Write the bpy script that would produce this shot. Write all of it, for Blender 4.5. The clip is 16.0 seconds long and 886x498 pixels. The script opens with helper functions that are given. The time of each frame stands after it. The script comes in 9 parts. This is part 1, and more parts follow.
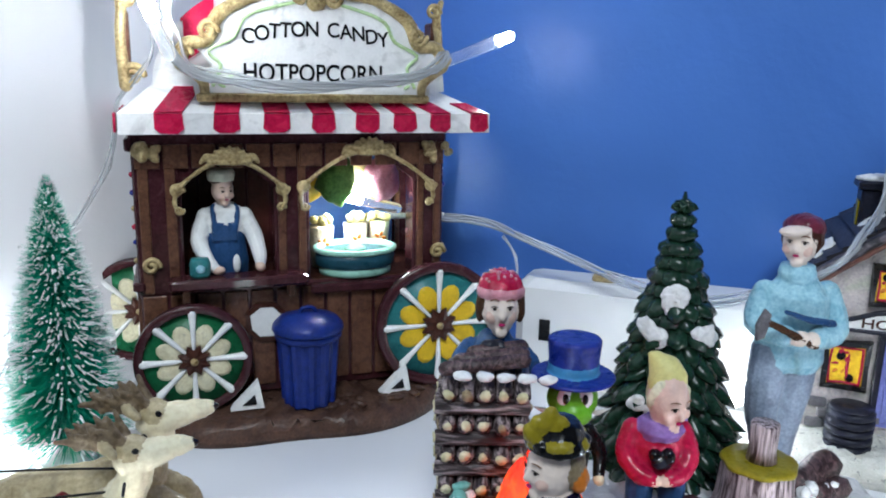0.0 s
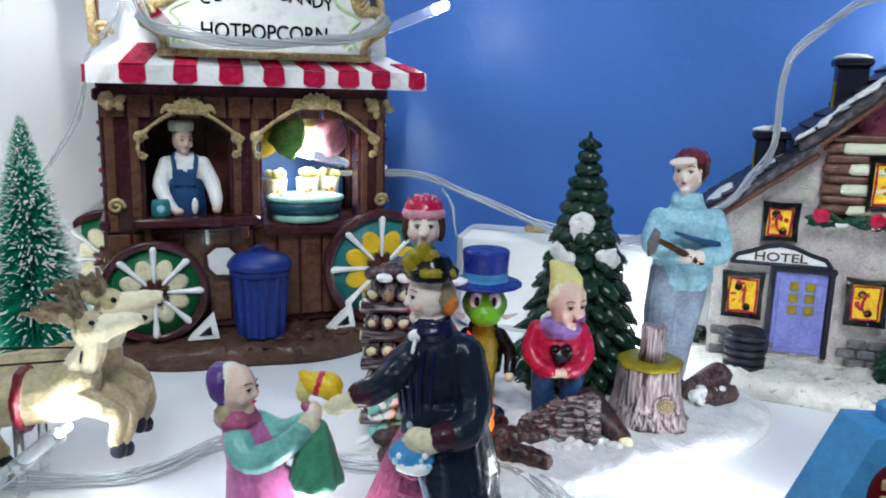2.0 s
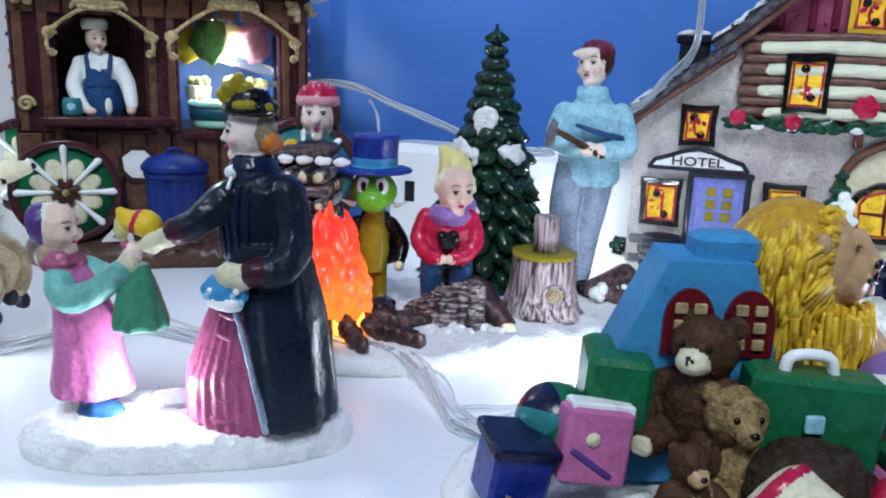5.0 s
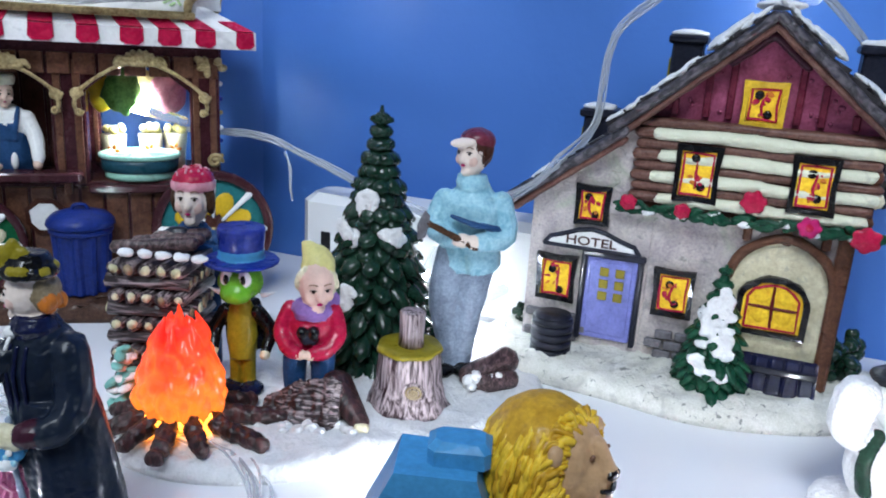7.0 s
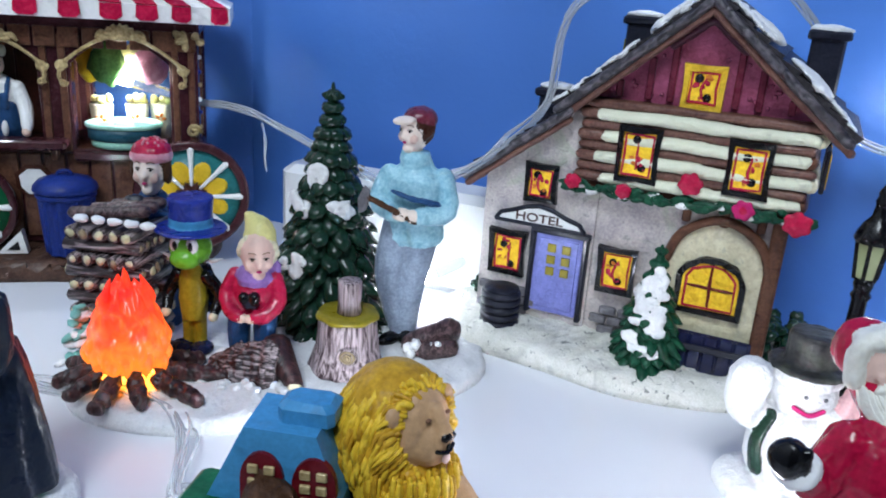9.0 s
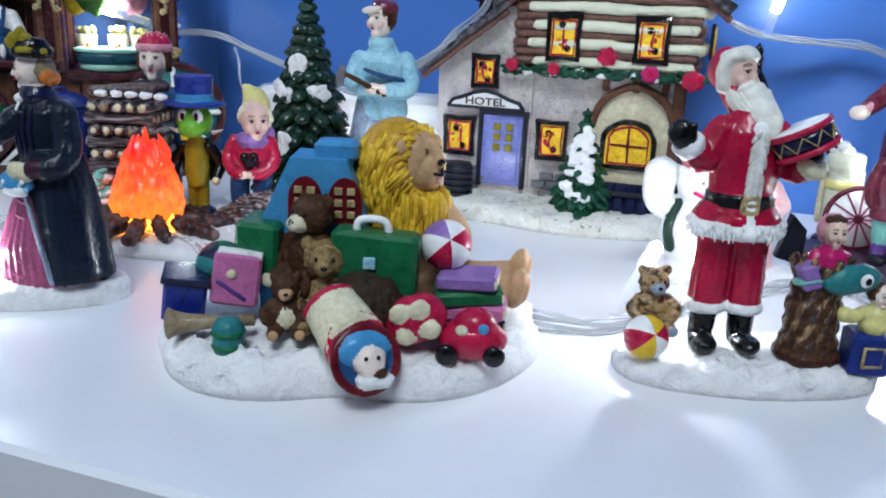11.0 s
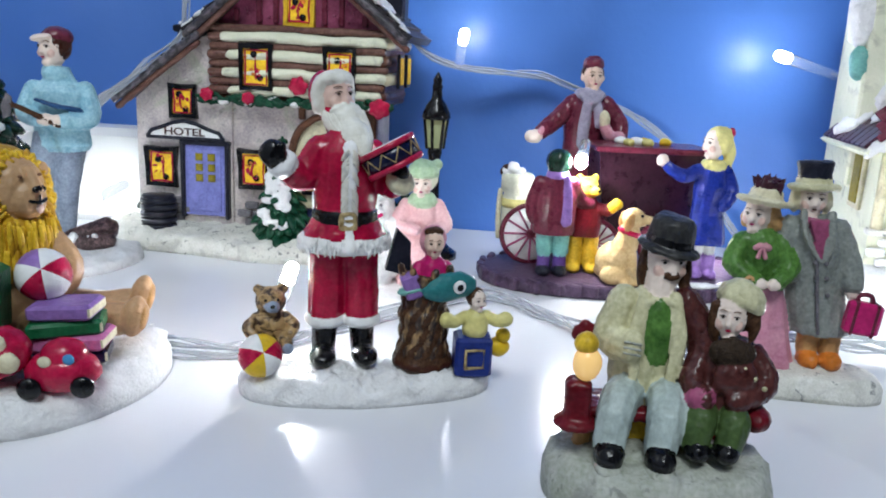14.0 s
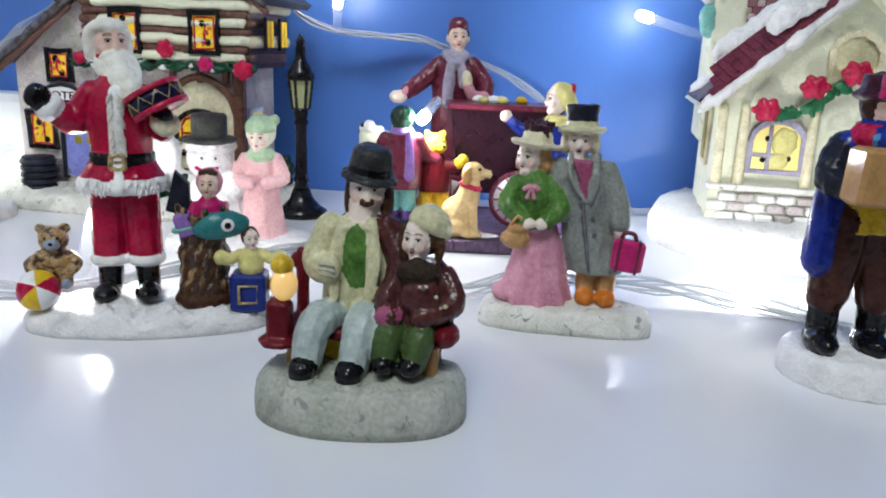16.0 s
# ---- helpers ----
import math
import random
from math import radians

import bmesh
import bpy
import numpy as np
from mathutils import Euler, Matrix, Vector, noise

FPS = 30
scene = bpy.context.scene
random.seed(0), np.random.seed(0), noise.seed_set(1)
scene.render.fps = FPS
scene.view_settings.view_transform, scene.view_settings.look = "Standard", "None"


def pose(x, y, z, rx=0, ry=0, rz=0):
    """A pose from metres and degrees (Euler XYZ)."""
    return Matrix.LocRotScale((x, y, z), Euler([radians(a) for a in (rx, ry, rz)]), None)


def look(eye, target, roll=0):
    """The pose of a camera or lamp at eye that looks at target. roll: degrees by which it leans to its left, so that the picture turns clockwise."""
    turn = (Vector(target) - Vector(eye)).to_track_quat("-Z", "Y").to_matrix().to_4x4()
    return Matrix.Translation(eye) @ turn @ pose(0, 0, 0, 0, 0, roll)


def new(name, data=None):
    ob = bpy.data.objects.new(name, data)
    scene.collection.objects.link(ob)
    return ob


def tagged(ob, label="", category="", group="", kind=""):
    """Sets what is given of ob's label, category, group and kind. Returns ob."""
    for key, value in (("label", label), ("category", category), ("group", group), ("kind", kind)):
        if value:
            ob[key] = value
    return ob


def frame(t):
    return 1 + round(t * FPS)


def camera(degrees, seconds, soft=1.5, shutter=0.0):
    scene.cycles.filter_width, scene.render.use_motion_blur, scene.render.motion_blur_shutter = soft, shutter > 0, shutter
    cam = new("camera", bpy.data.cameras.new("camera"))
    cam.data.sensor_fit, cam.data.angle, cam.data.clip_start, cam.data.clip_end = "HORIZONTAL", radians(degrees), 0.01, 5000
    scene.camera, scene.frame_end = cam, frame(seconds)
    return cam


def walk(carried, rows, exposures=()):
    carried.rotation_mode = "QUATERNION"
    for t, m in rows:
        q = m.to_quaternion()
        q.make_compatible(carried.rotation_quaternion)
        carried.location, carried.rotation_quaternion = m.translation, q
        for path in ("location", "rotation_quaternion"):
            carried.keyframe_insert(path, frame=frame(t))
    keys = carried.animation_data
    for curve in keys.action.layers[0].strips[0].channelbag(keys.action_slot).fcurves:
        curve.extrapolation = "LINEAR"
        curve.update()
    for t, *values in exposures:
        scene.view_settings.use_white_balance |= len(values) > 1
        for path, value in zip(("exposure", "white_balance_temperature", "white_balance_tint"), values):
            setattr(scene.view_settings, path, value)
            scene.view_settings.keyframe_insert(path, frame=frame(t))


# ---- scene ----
cam = camera(58.8, 16.0, soft=1.9)
PATH = [
    (0, (0.081, 0.074, 0.141), (0.031, 2.023, -0.303), 1.2),
    (0.5, (0.086, 0.055, 0.158), (0.038, 2.013, -0.248), 0.9),
    (1, (0.09, 0.038, 0.16), (0.048, 2.001, -0.222), 0.9),
    (1.5, (0.094, 0.034, 0.132), (0.063, 1.998, -0.245), 1.0),
    (2, (0.102, 0.036, 0.116), (0.09, 1.997, -0.274), 1.4),
    (2.5, (0.109, 0.037, 0.101), (0.106, 1.993, -0.314), 1.7),
    (3, (0.096, 0.029, 0.091), (0.087, 1.981, -0.344), 2.0),
    (3.5, (0.092, 0.021, 0.082), (0.068, 1.97, -0.366), 2.3),
    (4, (0.108, 0.02, 0.083), (0.078, 1.968, -0.369), 2.3),
    (4.5, (0.127, 0.028, 0.088), (0.089, 1.976, -0.362), 2.1),
    (5, (0.144, 0.035, 0.088), (0.104, 1.981, -0.37), 2.0),
    (5.2, (0.151, 0.035, 0.089), (0.114, 1.981, -0.374), 1.9),
    (7.3, (0.2020, 0.0515, 0.1375), (0.088, 1.961, -0.444), 4.0),
    (7.5, (0.2075, 0.0535, 0.1385), (0.061, 1.956, -0.463), 3.9),
    (8, (0.2210, 0.0565, 0.1415), (0.004, 1.942, -0.489), 3.8),
    (8.2, (0.2265, 0.0555, 0.1435), (0.011, 1.938, -0.493), 3.9),
    (10.3, (0.236, -0.011, 0.121), (0.086, 1.881, -0.51), 2.7),
    (10.5, (0.234, -0.021, 0.115), (0.119, 1.877, -0.504), 2.8),
    (11, (0.227, -0.034, 0.094), (0.196, 1.88, -0.483), 2.5),
    (11.5, (0.217, -0.035, 0.083), (0.292, 1.889, -0.458), 2.6),
    (12, (0.223, -0.024, 0.084), (0.4, 1.902, -0.423), 2.6),
    (12.5, (0.241, -0.019, 0.086), (0.497, 1.904, -0.4), 2.7),
    (13, (0.263, -0.025, 0.092), (0.578, 1.892, -0.386), 2.8),
    (13.5, (0.279, -0.036, 0.096), (0.637, 1.875, -0.376), 2.8),
    (14, (0.287, -0.042, 0.093), (0.672, 1.863, -0.377), 2.8),
    (14.5, (0.296, -0.053, 0.089), (0.699, 1.848, -0.387), 2.7),
    (15, (0.306, -0.061, 0.084), (0.712, 1.836, -0.402), 2.5),
    (15.5, (0.33, -0.066, 0.082), (0.721, 1.831, -0.418), 2.5),
    (16, (0.354, -0.068, 0.086), (0.707, 1.833, -0.424), 2.3),
]
walk(cam, [(t, look(eye, target, roll)) for t, eye, target, roll in PATH], [(0, 0.26, 6600, 9), (2, 0.32, 6750, 8), (3.3, 0.20, 5950, 9), (5, 0.38, 6200, 10), (7.5, 0.38, 6450, 11), (10.5, 0.28, 6350, 10), (12, 0.32, 6600, 9), (13, 0.26, 6600, 10), (14, 0.16, 6850, 10), (15.5, 0.10, 7150, 11), (16, 0.16, 7150, 11)])

# ---- light ----
world = bpy.data.worlds.new("room_air")
scene.world = world
world.use_nodes = True
world.node_tree.nodes["Background"].inputs[0].default_value = (0.75, 0.85, 1.0, 1)
world.node_tree.nodes["Background"].inputs[1].default_value = 0.015


def area_lamp(name, eye, target, size, watts, rgb):
    data = bpy.data.lights.new(name, "AREA")
    data.shape, data.size, data.energy, data.color = "DISK", size, watts, rgb
    ob = new(name, data)
    ob.matrix_world = look(eye, target)
    return ob


# the room's ceiling lamp, above and in front of the display
area_lamp("ceiling_lamp_light", (0.12, -0.80, 1.40), (0.28, 0.26, 0.04), 0.6, 16.0, (0.80, 0.91, 1.0))

# ---- materials ----
MATS = {}


def nodes_of(name):
    m = bpy.data.materials.new(name)
    m.use_nodes = True
    return m, m.node_tree.nodes, m.node_tree.links, m.node_tree.nodes["Principled BSDF"]


def add_noise(n, l, scale, detail=3.0, distort=0.0):
    tc = n.new("ShaderNodeTexCoord")
    tx = n.new("ShaderNodeTexNoise")
    tx.inputs["Scale"].default_value, tx.inputs["Detail"].default_value, tx.inputs["Distortion"].default_value = scale, detail, distort
    l.new(tc.outputs["Object"], tx.inputs["Vector"])
    return tx


def paint(name, rgb, rough=0.32, vary=0.22, bump=0.35, metal=0.0, second=None, blotch=220.0, grain=900.0, thin=0.0, coat=0.0, grime=0.55, flecks=0.0, smear=None):
    """A hand-painted resin or similar surface: colour blotches, fine brush grain and a little relief."""
    deep = lambda c: tuple(v ** 1.2 for v in c)
    rgb, second = deep(rgb), deep(second) if second else None
    m, n, l, b = nodes_of(name)
    big, fine = add_noise(n, l, blotch, 4.0, 0.6), add_noise(n, l, grain, 3.0)
    ramp = n.new("ShaderNodeValToRGB")
    ramp.color_ramp.elements[0].position, ramp.color_ramp.elements[1].position = 0.32, 0.68
    low = second or tuple(c * (1 - 1.6 * vary) for c in rgb)
    high = tuple(min(1.0, c * (1 + 0.35 * vary) + 0.015 * vary) for c in rgb)
    ramp.color_ramp.elements[0].color, ramp.color_ramp.elements[1].color = (*low, 1), (*high, 1)
    add = n.new("ShaderNodeMath")
    add.operation = "MULTIPLY_ADD"
    add.inputs[1].default_value = 0.45
    l.new(fine.outputs["Fac"], add.inputs[0])
    scaled = n.new("ShaderNodeMath")
    scaled.operation, scaled.inputs[1].default_value = "MULTIPLY", 0.55
    l.new(big.outputs["Fac"], scaled.inputs[0])
    l.new(scaled.outputs[0], add.inputs[2])
    l.new(add.outputs[0], ramp.inputs["Fac"])
    # uneven dark wash left by the brush
    wash, edge, mix = add_noise(n, l, 95, 6.0, 1.2), n.new("ShaderNodeMapRange"), n.new("ShaderNodeMixRGB")
    edge.inputs["From Min"].default_value, edge.inputs["From Max"].default_value = 0.56, 0.74
    edge.inputs["To Max"].default_value = grime
    l.new(wash.outputs["Fac"], edge.inputs["Value"])
    l.new(edge.outputs[0], mix.inputs[0])
    l.new(ramp.outputs["Color"], mix.inputs[1])
    mix.inputs[2].default_value = (*[c * 0.42 for c in rgb], 1)
    last = mix
    if smear:
        # a thin wash of another colour brushed on in places
        soft, zone, over = add_noise(n, l, 42, 4.0, 1.5), n.new("ShaderNodeMapRange"), n.new("ShaderNodeMixRGB")
        zone.inputs["From Min"].default_value, zone.inputs["From Max"].default_value, zone.inputs["To Max"].default_value = 0.54, 0.70, 0.7
        l.new(soft.outputs["Fac"], zone.inputs["Value"])
        l.new(zone.outputs[0], over.inputs[0])
        l.new(mix.outputs[0], over.inputs[1])
        over.inputs[2].default_value = (*smear, 1)
        last = mix = over
    if flecks:
        # dark specks and scuffs in the pale paint
        spot, cut, dirt = add_noise(n, l, 300, 5.0, 0.8), n.new("ShaderNodeMapRange"), n.new("ShaderNodeMixRGB")
        cut.inputs["From Min"].default_value, cut.inputs["From Max"].default_value, cut.inputs["To Max"].default_value = 0.62, 0.68, flecks
        l.new(spot.outputs["Fac"], cut.inputs["Value"])
        l.new(cut.outputs[0], dirt.inputs[0])
        l.new(mix.outputs[0], dirt.inputs[1])
        dirt.inputs[2].default_value = (0.13, 0.14, 0.13, 1)
        last = dirt
    l.new(last.outputs[0], b.inputs["Base Color"])
    b.inputs["Specular IOR Level"].default_value = 0.16
    rr = n.new("ShaderNodeMapRange")
    rr.inputs["To Min"].default_value, rr.inputs["To Max"].default_value = max(0.04, rough - 0.12), min(1.0, rough + 0.16)
    l.new(big.outputs["Fac"], rr.inputs["Value"])
    l.new(rr.outputs[0], b.inputs["Roughness"])
    bp = n.new("ShaderNodeBump")
    bp.inputs["Strength"].default_value, bp.inputs["Distance"].default_value = bump, 0.0006
    l.new(add.outputs[0], bp.inputs["Height"])
    cast, carve = add_noise(n, l, 330, 5.0, 1.0), n.new("ShaderNodeBump")
    carve.inputs["Strength"].default_value, carve.inputs["Distance"].default_value = min(1.0, 0.2 + 0.5 * bump) if rough >= 0.4 else 0.1 + 0.25 * bump, 0.0011
    l.new(cast.outputs["Fac"], carve.inputs["Height"])
    l.new(bp.outputs["Normal"], carve.inputs["Normal"])
    l.new(carve.outputs["Normal"], b.inputs["Normal"])
    b.inputs["Metallic"].default_value = metal
    if rough < 0.47 and not coat:
        coat = 0.34 if rough < 0.3 else 0.12
    if coat:
        b.inputs["Coat Weight"].default_value, b.inputs["Coat Roughness"].default_value = coat, 0.10
    if thin:
        b.inputs["Subsurface Weight"].default_value, b.inputs["Subsurface Radius"].default_value = thin, (0.004, 0.003, 0.002)
    return m


def glow(name, rgb, power, base=None):
    m, n, l, b = nodes_of(name)
    b.inputs["Base Color"].default_value = (*(base or rgb), 1)
    b.inputs["Emission Color"].default_value, b.inputs["Emission Strength"].default_value = (*rgb, 1), power
    b.inputs["Roughness"].default_value = 0.2
    return m


def clear(name, rgb=(0.96, 0.98, 1.0), rough=0.05, ior=1.3):
    m, n, l, b = nodes_of(name)
    b.inputs["Base Color"].default_value = (*rgb, 1)
    b.inputs["Transmission Weight"].default_value, b.inputs["IOR"].default_value, b.inputs["Roughness"].default_value = 0.92, ior, rough
    return m


def streaky(name, dark, light, rough=0.4, stretch=(900, 900, 70), bump=0.8, cut=(0.38, 0.62)):
    """Bark and old wood: long pale streaks over a dark ground."""
    m, n, l, b = nodes_of(name)
    tc, mp, tx = n.new("ShaderNodeTexCoord"), n.new("ShaderNodeMapping"), n.new("ShaderNodeTexNoise")
    mp.inputs["Scale"].default_value = stretch
    tx.inputs["Scale"].default_value, tx.inputs["Detail"].default_value, tx.inputs["Distortion"].default_value = 1.0, 4.0, 0.8
    l.new(tc.outputs["Object"], mp.inputs["Vector"])
    l.new(mp.outputs["Vector"], tx.inputs["Vector"])
    ramp = n.new("ShaderNodeValToRGB")
    ramp.color_ramp.elements[0].position, ramp.color_ramp.elements[1].position = cut
    ramp.color_ramp.elements[0].color, ramp.color_ramp.elements[1].color = (*dark, 1), (*light, 1)
    l.new(tx.outputs["Fac"], ramp.inputs["Fac"])
    l.new(ramp.outputs["Color"], b.inputs["Base Color"])
    bp = n.new("ShaderNodeBump")
    bp.inputs["Strength"].default_value, bp.inputs["Distance"].default_value = bump, 0.0007
    l.new(tx.outputs["Fac"], bp.inputs["Height"])
    l.new(bp.outputs["Normal"], b.inputs["Normal"])
    b.inputs["Roughness"].default_value = rough
    return m


MATS.update(
    snow=paint("snow_paint", (0.87, 0.87, 0.87), 0.5, 0.10, 1.0, blotch=160, grain=1400, grime=0.32, flecks=0.16),
    oldsnow=paint("weathered_snow_paint", (0.84, 0.83, 0.79), 0.55, 0.16, 0.9, second=(0.64, 0.64, 0.57), blotch=130, grain=1500, flecks=0.75),
    greysnow=paint("greyish_matt_snow", (0.56, 0.57, 0.53), 0.75, 0.12, 0.6, second=(0.34, 0.37, 0.30), blotch=70, grain=800, flecks=0.5),
    white=paint("white_paint", (0.90, 0.90, 0.89), 0.35, 0.06, 0.25),
    chalk=paint("chalky_cream_paint", (0.79, 0.79, 0.66), 0.5, 0.14, 0.8, second=(0.74, 0.76, 0.60), blotch=120),
    cream=paint("cream_paint", (0.82, 0.78, 0.60), 0.4, 0.14, 0.4, second=(0.62, 0.56, 0.38), flecks=0.25),
    skin=paint("skin_paint", (0.84, 0.64, 0.53), 0.4, 0.08, 0.2, grime=0.2),
    pale=paint("pale_skin_paint", (0.88, 0.76, 0.68), 0.4, 0.06, 0.2, grime=0.2),
    blush=paint("rosy_skin_paint", (0.82, 0.60, 0.52), 0.4, 0.08, 0.2, grime=0.2),
    black=paint("black_paint", (0.006, 0.006, 0.009), 0.24, 0.3, 0.3),
    charcoal=paint("charcoal_paint", (0.030, 0.033, 0.055), 0.35, 0.3, 0.6),
    red=paint("red_paint", (0.58, 0.020, 0.095), 0.25, 0.25, 0.35),
    suit=paint("crimson_gloss_paint", (0.52, 0.012, 0.075), 0.18, 0.28, 0.15, blotch=150),
    darkred=paint("dark_red_paint", (0.20, 0.012, 0.025), 0.3, 0.3, 0.4),
    maroon=paint("maroon_paint", (0.22, 0.040, 0.075), 0.28, 0.3, 0.4),
    plum=paint("plum_paint", (0.085, 0.022, 0.045), 0.3, 0.3, 0.4),
    pink=paint("pink_paint", (0.62, 0.22, 0.43), 0.35, 0.2, 0.4),
    palepink=paint("pale_pink_paint", (0.72, 0.42, 0.46), 0.45, 0.2, 0.4, second=(0.60, 0.25, 0.32)),
    magenta=paint("magenta_paint", (0.60, 0.03, 0.20), 0.3, 0.2, 0.3),
    rose=paint("dusty_rose_paint", (0.45, 0.13, 0.24), 0.35, 0.25, 0.5),
    purple=paint("purple_paint", (0.16, 0.08, 0.30), 0.35, 0.25, 0.4),
    lilac=paint("lilac_paint", (0.36, 0.22, 0.52), 0.35, 0.2, 0.35),
    navy=paint("navy_gloss_paint", (0.010, 0.017, 0.075), 0.2, 0.35, 0.35),
    coat=paint("blue_black_gloss_paint", (0.008, 0.020, 0.036), 0.3, 0.5, 0.3, second=(0.014, 0.022, 0.050), blotch=90),
    royal=paint("royal_blue_paint", (0.02, 0.05, 0.33), 0.28, 0.25, 0.35),
    binblue=paint("bin_blue_paint", (0.018, 0.05, 0.26), 0.35, 0.25, 0.4),
    sky=paint("sky_blue_paint", (0.10, 0.36, 0.62), 0.35, 0.15, 0.3),
    ice=paint("ice_blue_paint", (0.50, 0.74, 0.80), 0.3, 0.12, 0.3, second=(0.22, 0.46, 0.58)),
    teal=paint("teal_paint", (0.05, 0.26, 0.27), 0.3, 0.2, 0.3),
    aqua=paint("aqua_paint", (0.25, 0.55, 0.50), 0.35, 0.2, 0.3),
    mint=paint("mint_paint", (0.42, 0.72, 0.60), 0.25, 0.1, 0.2),
    jeans=paint("grey_blue_paint", (0.40, 0.47, 0.57), 0.34, 0.2, 0.4, second=(0.20, 0.24, 0.31), blotch=80),
    denim=paint("denim_paint", (0.04, 0.12, 0.27), 0.35, 0.25, 0.4),
    palejeans=paint("pale_denim_paint", (0.52, 0.60, 0.58), 0.39, 0.2, 0.3, smear=(0.30, 0.38, 0.34)),
    green=paint("green_paint", (0.02, 0.20, 0.09), 0.3, 0.25, 0.35),
    lime=paint("lime_paint", (0.20, 0.50, 0.05), 0.25, 0.15, 0.25),
    olive=paint("olive_yellow_paint", (0.36, 0.30, 0.03), 0.3, 0.2, 0.3),
    leafgreen=paint("leaf_green_paint", (0.16, 0.32, 0.09), 0.34, 0.2, 0.4, second=(0.05, 0.13, 0.03), blotch=140),
    pine=paint("pine_gloss_paint", (0.014, 0.062, 0.036), 0.2, 0.4, 0.6, second=(0.006, 0.026, 0.016)),
    yellow=paint("yellow_paint", (0.80, 0.56, 0.05), 0.3, 0.12, 0.3),
    paleyellow=paint("pale_yellow_paint", (0.76, 0.70, 0.32), 0.35, 0.12, 0.3),
    mustard=paint("mustard_paint", (0.84, 0.60, 0.08), 0.32, 0.25, 0.4, second=(0.62, 0.40, 0.03), blotch=300),
    orange=paint("orange_paint", (0.72, 0.26, 0.05), 0.35, 0.2, 0.3),
    gold=paint("old_gold_paint", (0.66, 0.54, 0.31), 0.36, 0.3, 0.6, metal=0.10, second=(0.20, 0.13, 0.05)),
    tan=paint("tan_paint", (0.55, 0.33, 0.15), 0.4, 0.15, 0.3),
    dogcoat=paint("pale_tan_paint", (0.74, 0.58, 0.34), 0.4, 0.15, 0.4, second=(0.56, 0.38, 0.18), blotch=160),
    paving=paint("purple_grey_stone_paint", (0.16, 0.105, 0.17), 0.4, 0.3, 0.6, second=(0.07, 0.045, 0.08), blotch=150),
    beard=paint("ivory_paint", (0.88, 0.87, 0.81), 0.42, 0.08, 0.3, second=(0.74, 0.72, 0.64), blotch=240),
    blossom=paint("faded_pink_paint", (0.84, 0.60, 0.60), 0.39, 0.15, 0.4, second=(0.70, 0.42, 0.44), blotch=120),
    palemint=paint("pale_green_paint", (0.55, 0.68, 0.50), 0.39, 0.15, 0.4, second=(0.36, 0.52, 0.34), blotch=150),
    fawn=paint("fawn_paint", (0.45, 0.37, 0.25), 0.4, 0.25, 0.4, second=(0.24, 0.18, 0.11)),
    fur=paint("brown_fur_paint", (0.13, 0.065, 0.032), 0.5, 0.3, 1.0, second=(0.05, 0.022, 0.012), blotch=500, grain=1600),
    darkfur=paint("dark_fur_paint", (0.075, 0.05, 0.032), 0.6, 0.3, 1.0, second=(0.03, 0.018, 0.012), blotch=500, grain=1600),
    goldfur=paint("golden_fur_paint", (0.46, 0.33, 0.16), 0.5, 0.3, 1.0, second=(0.08, 0.045, 0.02), blotch=420, grain=1500),
    brown=paint("brown_paint", (0.10, 0.035, 0.022), 0.3, 0.3, 0.5),
    plank=paint("varnished_brown_paint", (0.21, 0.105, 0.064), 0.3, 0.35, 0.5, second=(0.10, 0.046, 0.032)),
    trim=paint("oxblood_trim_paint", (0.095, 0.028, 0.036), 0.22, 0.35, 0.4),
    soil=paint("brown_ground_paint", (0.15, 0.085, 0.06), 0.3, 0.4, 1.0, second=(0.045, 0.025, 0.023), blotch=110),
    shingle=paint("slate_paint", (0.075, 0.068, 0.075), 0.4, 0.3, 0.8, second=(0.02, 0.018, 0.022)),
    stone=paint("pale_stone_paint", (0.70, 0.65, 0.61), 0.5, 0.2, 0.9, second=(0.42, 0.37, 0.40), blotch=75, flecks=0.4, smear=(0.34, 0.40, 0.27)),
    greystone=paint("grey_stone_paint", (0.24, 0.23, 0.25), 0.5, 0.3, 0.7),
    greycoat=paint("grey_coat_paint", (0.36, 0.38, 0.35), 0.39, 0.2, 0.5, second=(0.19, 0.21, 0.20), blotch=120, smear=(0.20, 0.17, 0.13)),
    gown=paint("pink_gown_paint", (0.72, 0.40, 0.48), 0.38, 0.2, 0.4, second=(0.56, 0.24, 0.33), blotch=110),
    sackcloth=streaky("brown_gold_sack", (0.028, 0.013, 0.009), (0.38, 0.23, 0.10), 0.3, (480, 480, 200), 1.0, (0.46, 0.70)),
    oldcream=paint("muted_cream_paint", (0.74, 0.71, 0.50), 0.39, 0.2, 0.5, second=(0.50, 0.48, 0.30), smear=(0.36, 0.38, 0.20)),
    oldbrown=paint("mottled_brown_paint", (0.15, 0.05, 0.045), 0.28, 0.3, 0.6, second=(0.06, 0.02, 0.02), blotch=260),
    deerhide=paint("pale_deer_paint", (0.60, 0.52, 0.35), 0.4, 0.25, 0.5, second=(0.38, 0.31, 0.19), blotch=110),
    deercream=paint("cream_deer_paint", (0.85, 0.80, 0.62), 0.4, 0.15, 0.4, second=(0.72, 0.64, 0.44), blotch=110),
    lionface=paint("pale_tan_paint", (0.62, 0.41, 0.24), 0.4, 0.15, 0.3, grime=0.25),
    felt=paint("dull_grey_felt_paint", (0.075, 0.075, 0.072), 0.39, 0.3, 0.5, second=(0.025, 0.025, 0.03), smear=(0.10, 0.11, 0.08)),
